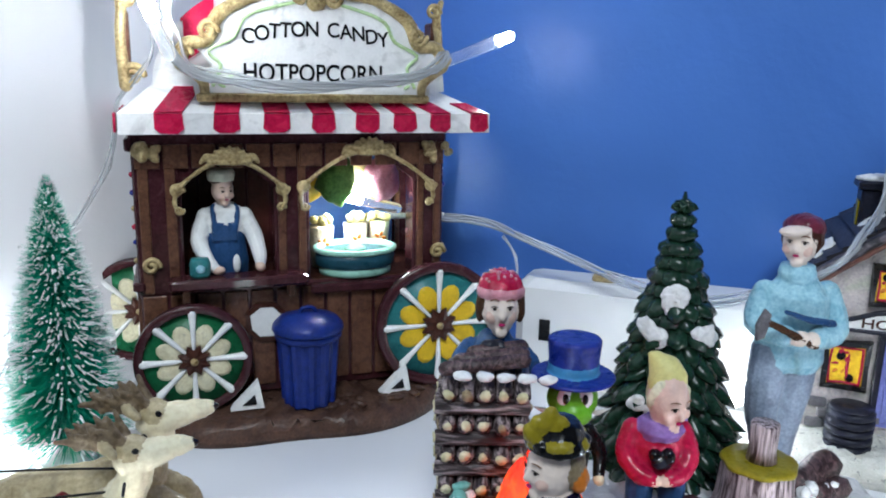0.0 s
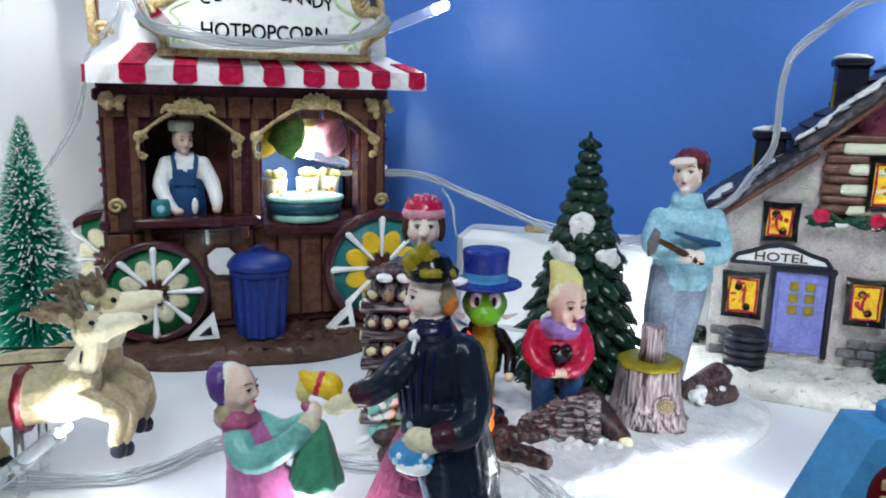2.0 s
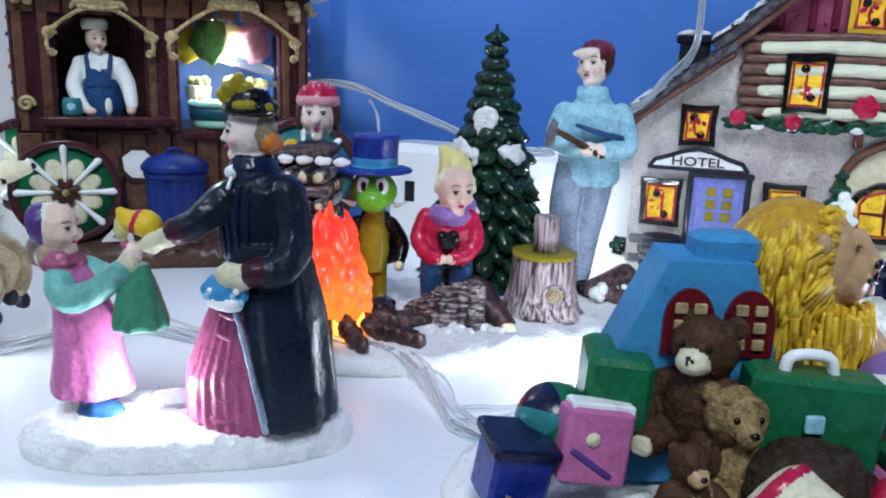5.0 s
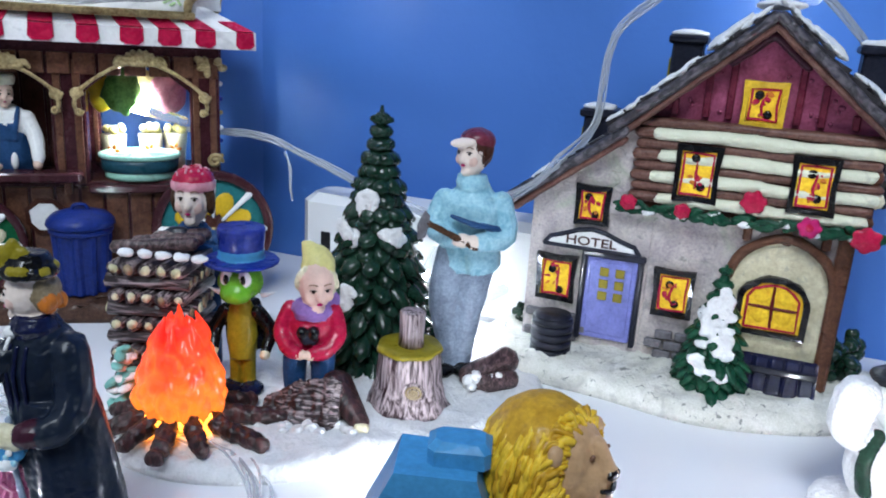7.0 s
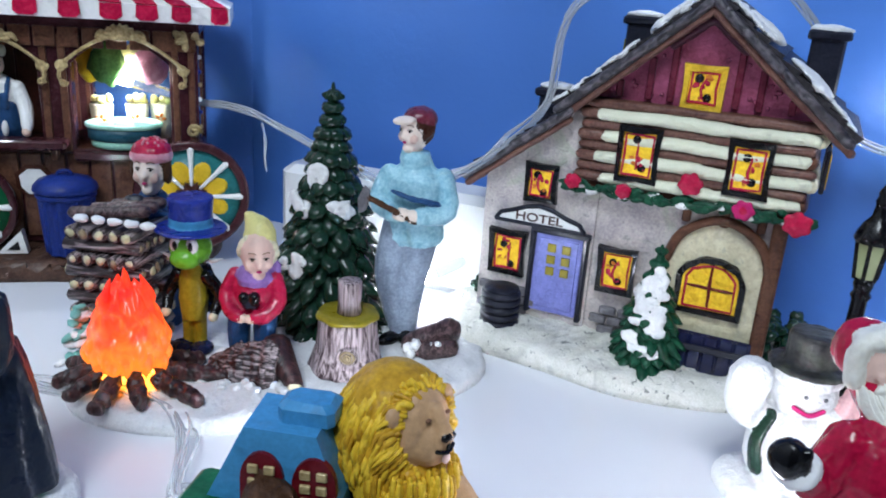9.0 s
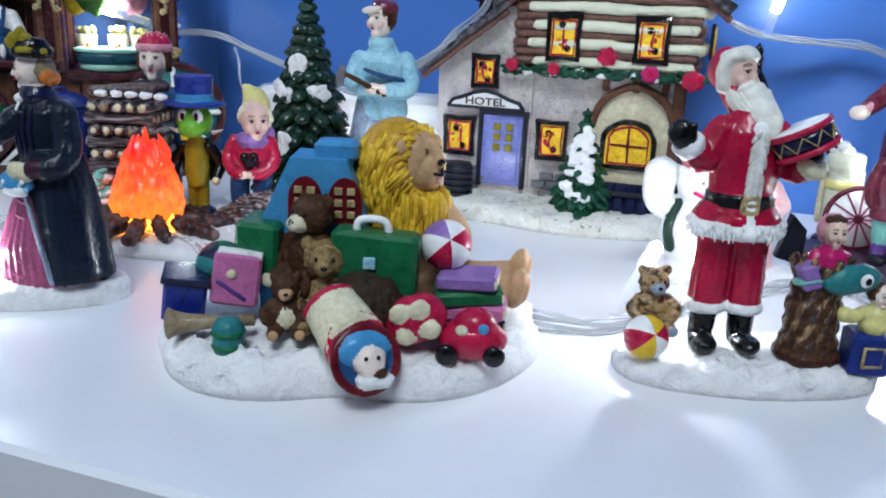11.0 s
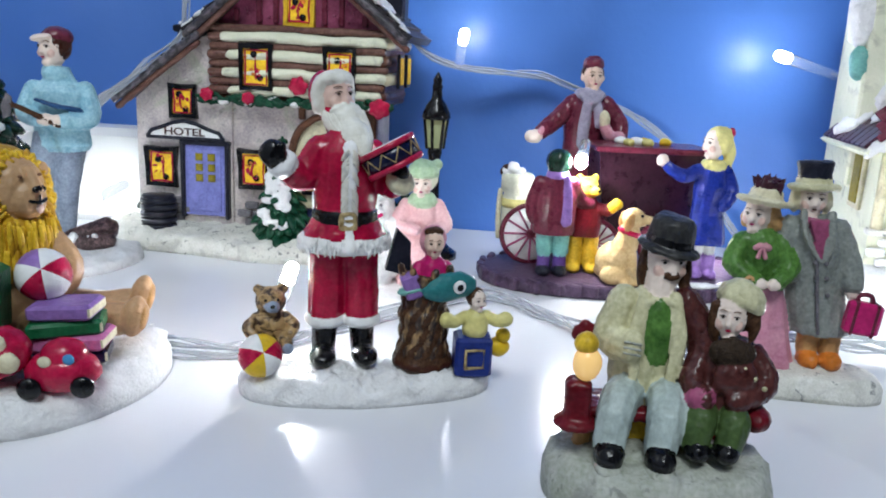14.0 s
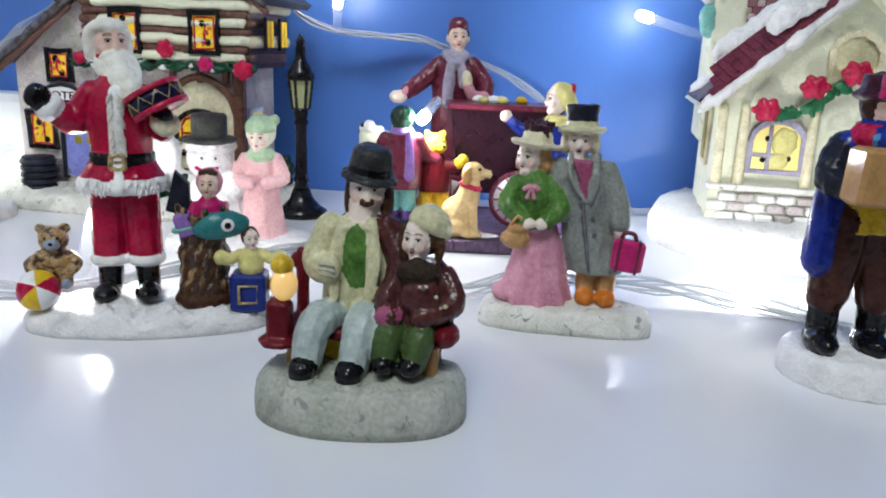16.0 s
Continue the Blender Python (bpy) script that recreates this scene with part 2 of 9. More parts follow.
    eyedark=paint("dark_eye_paint", (0.03, 0.022, 0.02), 0.3, 0.2, 0.1, grime=0.0),
    browline=paint("faint_brow_paint", (0.30, 0.17, 0.11), 0.5, 0.2, 0.1, grime=0.0),
    gable=paint("faded_maroon_paint", (0.42, 0.13, 0.22), 0.3, 0.3, 0.7, second=(0.27, 0.07, 0.12)),
    doorblue=paint("lilac_blue_paint", (0.30, 0.33, 0.68), 0.36, 0.25, 0.6, second=(0.20, 0.21, 0.50)),
    darkolive=paint("dark_olive_paint", (0.10, 0.16, 0.06), 0.39, 0.25, 0.4),
    splitwood=streaky("split_wood", (0.016, 0.008, 0.010), (0.40, 0.32, 0.33), 0.35, (110, 800, 800), 1.0, (0.46, 0.70)),
    mane=paint("shaded_gold_paint", (0.64, 0.40, 0.04), 0.34, 0.3, 0.4, second=(0.40, 0.22, 0.02), blotch=300),
    scarf=paint("grey_lilac_paint", (0.48, 0.45, 0.56), 0.45, 0.2, 0.4),
    darkplum=paint("dark_plum_paint", (0.045, 0.012, 0.026), 0.28, 0.3, 0.4),
    bearfur=streaky("striped_bear_paint", (0.045, 0.022, 0.012), (0.42, 0.27, 0.12), 0.4, (330, 330, 520), 1.0, (0.40, 0.56)),
    firgreen=paint("deep_fir_paint", (0.012, 0.115, 0.060), 0.3, 0.35, 0.5, second=(0.006, 0.045, 0.028)),
    bark=streaky("streaked_bark", (0.035, 0.014, 0.018), (0.52, 0.42, 0.44)),
    log=streaky("dark_log", (0.025, 0.010, 0.012), (0.20, 0.12, 0.12), cut=(0.42, 0.75), stretch=(700, 120, 700)),
    ember=streaky("charred_log", (0.012, 0.005, 0.005), (0.10, 0.035, 0.035), cut=(0.4, 0.75), stretch=(500, 500, 150)),
    fire=None, bulb=None, clearplastic=None, wire=None,
)
MATS["fire"] = glow("lit_flame_plastic", (1.0, 0.06, 0.015), 0.8, (0.75, 0.03, 0.015))


def flame_tint(m):
    """The lamp inside the flame shows yellower low down and through the thin places."""
    n, l, b = m.node_tree.nodes, m.node_tree.links, m.node_tree.nodes["Principled BSDF"]
    tx, tc, xyz = add_noise(n, l, 140, 4.0, 1.0), n.new("ShaderNodeTexCoord"), n.new("ShaderNodeSeparateXYZ")
    l.new(tc.outputs["Object"], xyz.inputs[0])
    rise, add = n.new("ShaderNodeMapRange"), n.new("ShaderNodeMath")
    rise.inputs["From Min"].default_value, rise.inputs["From Max"].default_value = 0.008, 0.040
    rise.inputs["To Min"].default_value, rise.inputs["To Max"].default_value = 0.55, -0.05
    l.new(xyz.outputs["Z"], rise.inputs["Value"])
    add.operation, add.inputs[1].default_value = "MULTIPLY_ADD", 0.75
    l.new(tx.outputs["Fac"], add.inputs[0])
    l.new(rise.outputs[0], add.inputs[2])
    ramp = n.new("ShaderNodeValToRGB")
    ramp.color_ramp.elements[0].position, ramp.color_ramp.elements[1].position = 0.22, 0.85
    ramp.color_ramp.elements[0].color, ramp.color_ramp.elements[1].color = (0.62, 0.008, 0.004, 1), (1.0, 0.30, 0.025, 1)
    mid = ramp.color_ramp.elements.new(0.5)
    mid.color = (1.0, 0.075, 0.012, 1)
    l.new(add.outputs[0], ramp.inputs["Fac"])
    l.new(ramp.outputs["Color"], b.inputs["Emission Color"])


flame_tint(MATS["fire"])
MATS["bulb"] = glow("lit_led", (0.85, 0.92, 1.0), 520.0)
MATS["bulbsoft"] = glow("lit_led_sideways", (0.85, 0.92, 1.0), 120.0)
MATS["litwindow"] = paint("lit_yellow_pane", (0.88, 0.68, 0.06), 0.6, 0.3, 0.5, second=(0.66, 0.38, 0.03), blotch=210)
MATS["litwindow"].node_tree.nodes["Principled BSDF"].inputs["Emission Color"].default_value = (1.0, 0.55, 0.05, 1)
MATS["litwindow"].node_tree.nodes["Principled BSDF"].inputs["Emission Strength"].default_value = 0.10
MATS["firebase"] = glow("hot_flame_base", (1.0, 0.30, 0.03), 5.0, (0.9, 0.3, 0.03))
MATS["logbrown"] = paint("mauve_brown_log_paint", (0.25, 0.14, 0.11), 0.35, 0.3, 0.6, second=(0.11, 0.05, 0.045))
MATS["splitlong"] = streaky("split_wood_lengthwise", (0.016, 0.008, 0.010), (0.40, 0.32, 0.33), 0.35, (800, 110, 800), 1.0, (0.46, 0.70))
MATS["toygreen"] = paint("soft_green_paint", (0.10, 0.34, 0.22), 0.35, 0.25, 0.5)
MATS["peach"] = paint("peach_tan_paint", (0.70, 0.46, 0.24), 0.4, 0.2, 0.4, second=(0.46, 0.26, 0.11))
MATS["darkteal"] = paint("dark_teal_band", (0.025, 0.11, 0.15), 0.3, 0.2, 0.3)
MATS["limetrim"] = paint("pale_lime_trim", (0.62, 0.80, 0.48), 0.4, 0.2, 0.3)
MATS["slateedge"] = streaky("streaked_slate_edge", (0.018, 0.016, 0.022), (0.15, 0.13, 0.15), 0.4, (260, 700, 260), 1.0, (0.42, 0.7))
MATS["antler"] = paint("grey_brown_antler_paint", (0.30, 0.235, 0.16), 0.45, 0.3, 0.8, second=(0.10, 0.07, 0.045), blotch=300)
MATS["dimwindow"] = glow("faint_yellow_pane", (1.0, 0.8, 0.3), 0.25, (0.75, 0.66, 0.25))
MATS["lampglass"] = glow("dull_lantern_pane", (0.8, 0.85, 0.4), 0.05, (0.34, 0.38, 0.20))
MATS["lanternglow"] = glow("lantern_glass", (1.0, 0.6, 0.2), 0.35, (0.9, 0.6, 0.25))
MATS["clearplastic"] = clear("clear_led_sleeve", rough=0.12)
MATS["wire"] = clear("clear_wire", (0.92, 0.95, 0.98), 0.12, 1.45)
MATS["wire"].node_tree.nodes["Principled BSDF"].inputs["Transmission Weight"].default_value = 0.72
MATS["glass"] = clear("lamp_glass")


def wall_paint(name, rgb, rough, ripple):
    m, n, l, b = nodes_of(name)
    peel, wave, tone = add_noise(n, l, 260, 2.0), add_noise(n, l, 7, 3.0, 0.5), add_noise(n, l, 5, 4.0)
    mix = n.new("ShaderNodeMixRGB")
    mix.inputs[1].default_value, mix.inputs[2].default_value = (*[c * 0.82 for c in rgb], 1), (*[min(1, c * 1.12) for c in rgb], 1)
    l.new(tone.outputs["Fac"], mix.inputs[0])
    l.new(mix.outputs[0], b.inputs["Base Color"])
    b1, b2 = n.new("ShaderNodeBump"), n.new("ShaderNodeBump")
    b1.inputs["Strength"].default_value, b1.inputs["Distance"].default_value = 0.25 * ripple, 0.0006
    b2.inputs["Strength"].default_value, b2.inputs["Distance"].default_value = 0.5 * ripple, 0.01
    l.new(peel.outputs["Fac"], b1.inputs["Height"])
    l.new(wave.outputs["Fac"], b2.inputs["Height"])
    l.new(b1.outputs["Normal"], b2.inputs["Normal"])
    l.new(b2.outputs["Normal"], b.inputs["Normal"])
    rr = n.new("ShaderNodeMapRange")
    rr.inputs["To Min"].default_value, rr.inputs["To Max"].default_value = rough * 0.75, rough * 1.3
    l.new(tone.outputs["Fac"], rr.inputs["Value"])
    l.new(rr.outputs[0], b.inputs["Roughness"])
    return m


MATS["bluewall"] = wall_paint("blue_gloss_wall", (0.064, 0.190, 0.575), 0.40, 1.2)
MATS["whitewall"] = wall_paint("white_sheet", (0.80, 0.80, 0.82), 0.45, 0.6)
# unseen walls and ceiling: grey set dark so less fill light bounces back
MATS["roomwall"] = wall_paint("fill_cutting_grey_wall", (0.22, 0.235, 0.25), 0.6, 0.4)
MATS["floor"] = wall_paint("grey_floor", (0.16, 0.165, 0.165), 0.4, 0.3)
MATS["table"] = wall_paint("white_lacquer", (0.79, 0.80, 0.83), 0.21, 0.10)
MATS["plasticwhite"] = wall_paint("white_plastic", (0.78, 0.79, 0.80), 0.3, 0.1)


# ---- modelling ----
from mathutils.bvhtree import BVHTree


class Sculpt:
    """Collects shapes, in millimetres, into one mesh with several paints."""

    def __init__(self):
        self.v, self.f, self.m, self.s, self.used, self.M = [], [], [], [], [], Matrix.Identity(4)
        self.cast, self.fine, self.d, self.voxel = 0.0, False, [], 0.5

    def add(self, vs, fs, mat, smooth=True, M=None):
        if mat not in self.used:
            self.used.append(mat)
        k, n0, T = self.used.index(mat), len(self.v), self.M @ M if M is not None else self.M
        self.v += [T @ Vector(p) for p in vs]
        self.f += [[n0 + i for i in q] for q in fs]
        self.m += [k] * len(fs)
        self.s += [smooth] * len(fs)
        self.d += [self.fine] * len(fs)
        return self

    def rings(self, loops, mat, smooth=True, M=None, caps=True):
        """Joins loops of equal length into a skin."""
        n, vs, fs = len(loops[0]), [p for lp in loops for p in lp], []
        for i in range(len(loops) - 1):
            for j in range(n):
                k = (j + 1) % n
                fs.append((i * n + j, i * n + k, (i + 1) * n + k, (i + 1) * n + j))
        if caps:
            fs.append(tuple(range(n))[::-1])
            fs.append(tuple(range((len(loops) - 1) * n, len(loops) * n)))
        return self.add(vs, fs, mat, smooth, M)

    def ell(self, c, r, mat, rot=(0, 0, 0), seg=14, ring=9, lump=0.0, freq=0.25):
        r = (r, r, r) if isinstance(r, (int, float)) else r
        loops = []
        for i in range(ring + 1):
            a = math.pi * (0.02 + 0.96 * i / ring) - math.pi / 2
            loops.append([(r[0] * math.cos(a) * math.cos(2 * math.pi * j / seg), r[1] * math.cos(a) * math.sin(2 * math.pi * j / seg), r[2] * math.sin(a)) for j in range(seg)])
        if lump:
            off = Vector((c[0] * 3.1, c[1] * 2.3, c[2] * 1.7))
            loops = [[tuple(Vector(p) * (1 + lump * noise.noise((Vector(p) + off) * freq))) for p in lp] for lp in loops]
        self.fine = min(r) < 0.75
        self.rings(loops, mat, True, pose(*c, *rot))
        self.fine = False
        return self

    def tube(self, pts, rad, mat, seg=9, n=4, flat=1.0, ends=True):
        """A limb or rod through points, with a radius at each."""
        P = [Vector(p) for p in pts]
        R = [rad] * len(P) if isinstance(rad, (int, float)) else list(rad)
        if n > 1 and len(P) > 2:
            Q, S2 = [], []
            for i in range(len(P) - 1):
                a, b, c, d = P[max(i - 1, 0)], P[i], P[i + 1], P[min(i + 2, len(P) - 1)]
                for k in range(n):
                    t = k / n
                    Q.append(0.5 * (2 * b + (c - a) * t + (2 * a - 5 * b + 4 * c - d) * t * t + (3 * b - a - 3 * c + d) * t ** 3))
                    S2.append(R[i] + (R[i + 1] - R[i]) * t)
            P, R = Q + [P[-1]], S2 + [R[-1]]
        loops, up = [], None
        if ends:
            d0, d1 = (P[1] - P[0]).normalized(), (P[-1] - P[-2]).normalized()
            P = [P[0] - d0 * R[0] * 0.85, P[0] - d0 * R[0] * 0.5] + P + [P[-1] + d1 * R[-1] * 0.5, P[-1] + d1 * R[-1] * 0.85]
            R = [R[0] * 0.35, R[0] * 0.82] + R + [R[-1] * 0.82, R[-1] * 0.35]
        for i, p in enumerate(P):
            d = (P[min(i + 1, len(P) - 1)] - P[max(i - 1, 0)]).normalized()
            if up is None:
                up = Vector((0, 0, 1)) if abs(d.z) < 0.9 else Vector((0, 1, 0))
            x = d.cross(up).normalized()
            y = x.cross(d).normalized()
            up = y
            loops.append([tuple(p + R[i] * (math.cos(2 * math.pi * j / seg) * x + flat * math.sin(2 * math.pi * j / seg) * y)) for j in range(seg)])
        self.fine = max(R) < 0.75
        self.rings(loops, mat)
        self.fine = False
        return self

    def lathe(self, prof, mat, c=(0, 0, 0), seg=20, sx=1.0, sy=1.0, rot=(0, 0, 0), fold=0, amp=0.0, lump=0.0, smooth=True):
        loops = []
        for i, (r, z) in enumerate(prof):
            w = amp * (1 - i / (len(prof) - 1)) if fold else 0
            loops.append([((r * (1 + w * math.cos(fold * a) + lump * noise.noise(Vector((c[0] + 3 * math.cos(a), c[1] + 3 * math.sin(a), 0.3 * z))))) * sx * math.cos(a),
                           (r * (1 + w * math.cos(fold * a))) * sy * math.sin(a), z) for a in (2 * math.pi * j / seg for j in range(seg))])
        return self.rings(loops, mat, smooth, pose(*c, *rot))

    def box(self, c, size, mat, rot=(0, 0, 0), ch=0.5):
        """A box with chamfered edges."""
        hx, hy, hz = (s / 2 for s in size)
        ch = min(ch, hx * 0.45, hy * 0.45, hz * 0.45)
        loops = []
        for z, q in ((-hz, ch), (-hz + ch, 0), (hz - ch, 0), (hz, ch)):
            x, y, e = hx - q, hy - q, ch
            loops.append([(x, -y + e, z), (x, y - e, z), (x - e, y, z), (-x + e, y, z), (-x, y - e, z), (-x, -y + e, z), (-x + e, -y, z), (x - e, -y, z)])
        return self.rings(loops, mat, False, pose(*c, *rot))

    def prism(self, poly, y0, y1, mat, c=(0, 0, 0), rot=(0, 0, 0), smooth=False):
        """A flat outline in x and z, given depth along y."""
        return self.rings([[(x, y1, z) for x, z in poly], [(x, y0, z) for x, z in poly]], mat, smooth, pose(*c, *rot))

    def lump(self, amp, size, keep=None):
        """Uneven, hand-cast surface; vertices lower than keep stay."""
        for p in self.v:
            if keep is None or p.z > keep:
                p += amp * noise.noise_vector(p / size)
        return self

    def slim(self, x, y, k, cast=0.35):
        """Narrows the shapes so far about an upright axis; they will be cast with folds and unevenness."""
        for p in self.v:
            p.x, p.y = x + (p.x - x) * k, y + (p.y - y) * k
        self.cast = cast
        return self

    def fuse(self):
        """Fuses the overlapping shapes into one cast skin with soft joints, folds and unevenness; fine details stay as they are."""
        big = [q for q, d in zip(self.f, self.d) if not d]
        mats = [k for k, d in zip(self.m, self.d) if not d]
        used = sorted({i for q in big for i in q})
        at = {i: j for j, i in enumerate(used)}
        vs, fs = [self.v[i] for i in used], [[at[i] for i in q] for q in big]
        me = bpy.data.meshes.new("cast")
        me.from_pydata(vs, [], fs)
        bm = bmesh.new()
        bm.from_mesh(me)
        bmesh.ops.recalc_face_normals(bm, faces=bm.faces)
        bm.to_mesh(me)
        bm.free()
        ob = new("cast", me)
        mod = ob.modifiers.new("skin", "REMESH")
        mod.mode, mod.voxel_size = "VOXEL", self.voxel
        out = ob.evaluated_get(bpy.context.evaluated_depsgraph_get()).to_mesh()
        co = np.zeros(len(out.vertices) * 3)
        out.vertices.foreach_get("co", co)
        co = co.reshape(-1, 3)
        quads = [tuple(q.vertices) for q in out.polygons]
        ends = np.zeros(len(out.edges) * 2, dtype=np.int64)
        out.edges.foreach_get("vertices", ends)
        ends = ends.reshape(-1, 2)
        for _ in range(2):
            acc, num = np.zeros_like(co), np.zeros(len(co))
            for i, j in ((0, 1), (1, 0)):
                np.add.at(acc, ends[:, i], co[ends[:, j]])
                np.add.at(num, ends[:, i], 1)
            co += 0.5 * (acc / np.maximum(num, 1)[:, None] - co)
        nor = np.zeros(len(co) * 3)
        out.vertices.foreach_get("normal", nor)
        nor = nor.reshape(-1, 3)
        near = BVHTree.FromPolygons(vs, fs)
        self.v, self.f, fm = [Vector(p) for p in co], list(quads), []
        for q in quads:
            mid = (self.v[q[0]] + self.v[q[2]]) * 0.5
            hit = near.find_nearest(mid)
            fm.append(mats[hit[2]] if hit[2] is not None else 0)
        for p, w in zip(self.v, nor):
            fold = noise.noise(Vector((p.x * 0.42, p.y * 0.42, p.z * 0.10)))
            p += Vector(w) * self.cast * (1.0 * fold + 0.42 * noise.noise(p * 0.8))
        bpy.data.objects.remove(ob)
        bpy.data.meshes.remove(me)
        return fm

    def build(self, name, parent=None, label="", category="", kind=""):
        if self.cast:
            fv, ff = list(self.v), [(q, k, sm) for q, k, sm, d in zip(self.f, self.m, self.s, self.d) if d]
            fm = self.fuse()
            n0 = len(self.v)
            used = sorted({i for q, k, sm in ff for i in q})
            at = {i: n0 + j for j, i in enumerate(used)}
            self.v += [fv[i] for i in used]
            self.f += [[at[i] for i in q] for q, k, sm in ff]
            self.m, self.s = fm + [k for q, k, sm in ff], [True] * (len(fm) + len(ff))
        me = bpy.data.meshes.new(name)
        me.from_pydata([tuple(p * 0.001) for p in self.v], [], self.f)
        for k in self.used:
            me.materials.append(MATS[k])
        me.polygons.foreach_set("material_index", self.m)
        me.polygons.foreach_set("use_smooth", self.s)
        if not self.cast:
            bm = bmesh.new()
            bm.from_mesh(me)
            bmesh.ops.recalc_face_normals(bm, faces=bm.faces)
            bm.to_mesh(me)
            bm.free()
        ob = new(name, me)
        if parent is not None:
            ob.parent = parent
        return tagged(ob, label, category, "", kind)


def thing(name, x, y, rz, label, category, z=0.0, group=""):
    ob = new(name)
    ob.empty_display_size = 0.01
    ob.matrix_basis = pose(x, y, z, 0, 0, rz)
    return tagged(ob, label, category, group)


def mound(outline, h, mat, seg=40, steps=((1.0, 0.0), (1.0, 0.45), (0.965, 0.78), (0.88, 0.95), (0.6, 1.02), (0.2, 1.04)), rough=0.5):
    """A low cast base with an uneven, lumpy top: outline(angle) gives its radius in millimetres."""
    s = Sculpt()
    loops, seg = [], 2 * seg
    fine = []
    for (k0, z0), (k1, z1) in zip(steps[:-1], steps[1:]):
        n = max(2, int(10 * abs(k1 - k0)) + 2)
        fine += [(k0 + (k1 - k0) * i / n, z0 + (z1 - z0) * i / n) for i in range(n)]
    for k, zf in fine + [steps[-1]]:
        loops.append([(k * outline(a) * math.cos(a), k * outline(a) * math.sin(a), zf * h) for a in (2 * math.pi * j / seg for j in range(seg))])
    s.rings(loops, mat)
    for p in s.v:
        if p.z > 0.12 * h:
            w = min(1.0, (p.z / h - 0.12) * 2)
            p += w * rough * (Vector((0.7, 0.7, 0.9)) * noise.noise(p * 0.13) + Vector((0.45, 0.45, 0.7)) * noise.noise(p * 0.33 + Vector((7, 1, 3))) + Vector((0.2, 0.2, 0.32)) * noise.noise(p * 0.8))
    return s


def oval(a, b, wav=0.04, k=3, ph=0.0, power=2.6):
    return lambda t: (1 + wav * math.sin(k * t + ph)) / ((abs(math.cos(t)) / a) ** power + (abs(math.sin(t)) / b) ** power) ** (1 / power)


def head(s, c, r, skin="skin", turn=0, hair=None, eyes=True, chin=1.12, lips="magenta", tilt=0):
    """A doll's head: plain egg with small painted dots; turn 0 looks to -y."""
    keep = s.M.copy()
    s.M = s.M @ pose(*c, tilt, 0, turn)
    n0 = len(s.v)
    s.ell((0, 0, 0), (r * 0.80, r * 0.9, r * chin), skin, seg=18, ring=13)
    inv = s.M.inverted()
    for i in range(n0, len(s.v)):
        p = inv @ s.v[i]
        low = max(0.0, -p.z / r)
        p.x *= 1 - 0.26 * low * low
        p.y *= 1 - 0.10 * low
        s.v[i] = s.M @ p
    s.tube([(0, -r * 0.74, r * 0.28), (0, -r * 0.86, r * 0.0), (0, -r * 0.93, -r * 0.18)], [r * 0.10, r * 0.13, r * 0.15], skin, seg=8, n=2)
    s.fine = False
    s.ell((0, -r * 0.56, r * 0.40), (r * 0.50, r * 0.26, r * 0.15), skin)
    s.ell((0, -r * 0.58, -r * 0.80), (r * 0.30, r * 0.24, r * 0.22), skin)
    if eyes:
        for k in (-1, 1):
            s.ell((k * r * 0.40, -r * 0.58, -r * 0.24), (r * 0.3, r * 0.22, r * 0.27), "blush" if r > 4.4 else skin, seg=8, ring=5)
            s.ell((k * r * 0.32, -r * 0.80, r * 0.125), (r * 0.085, r * 0.07, r * 0.07), "eyedark", seg=8, ring=5)
            s.tube([(k * r * 0.19, -r * 0.86, r * 0.19), (k * r * 0.34, -r * 0.86, r * 0.235), (k * r * 0.47, -r * 0.76, r * 0.17)], r * 0.022, "eyedark", seg=5, n=2)
            s.tube([(k * r * 0.16, -r * 0.86, r * 0.42), (k * r * 0.34, -r * 0.82, r * 0.47), (k * r * 0.5, -r * 0.70, r * 0.40)], r * 0.026, "browline", seg=5, n=2)
        s.ell((0, -r * 0.84, -r * 0.47), (r * 0.15, r * 0.08, r * 0.06), lips, seg=8, ring=5)
    if hair:
        s.ell((0, r * 0.22, r * 0.22), (r * 0.96, r * 0.93, r * 1.05), hair, seg=14, ring=9, lump=0.12, freq=1.2)
    s.M = keep


# ---- setting ----
WALL_DEG = -17.5
UX, UY = math.cos(radians(WALL_DEG)), math.sin(radians(WALL_DEG))


def along(p, a, b):
    """p shifted by a along the wall and b away from it, towards the room."""
    return (p[0] + a * UX + b * UY, p[1] + a * UY - b * UX)


def slab(name, pts, z0, z1, mat, label, category, kind="structure"):
    me = bpy.data.meshes.new(name)
    bm = bmesh.new()
    lo, hi = [bm.verts.new((x, y, z0)) for x, y in pts], [bm.verts.new((x, y, z1)) for x, y in pts]
    bm.faces.new(lo[::-1])
    bm.faces.new(hi)
    for i in range(len(pts)):
        j = (i + 1) % len(pts)
        bm.faces.new((lo[i], lo[j], hi[j], hi[i]))
    bmesh.ops.recalc_face_normals(bm, faces=bm.faces)
    bm.to_mesh(me)
    bm.free()
    me.materials.append(MATS[mat])
    return tagged(new(name, me), label, category, "", kind)


def panel(name, a, b, z0, z1, thick, mat, label):
    """A wall from a to b; its thickness goes to the left of that way."""
    d = Vector((b[0] - a[0], b[1] - a[1])).normalized()
    n = Vector((-d.y, d.x)) * thick
    return slab(name, [a, b, (b[0] + n.x, b[1] + n.y), (a[0] + n.x, a[1] + n.y)], z0, z1, mat, label, "wall")


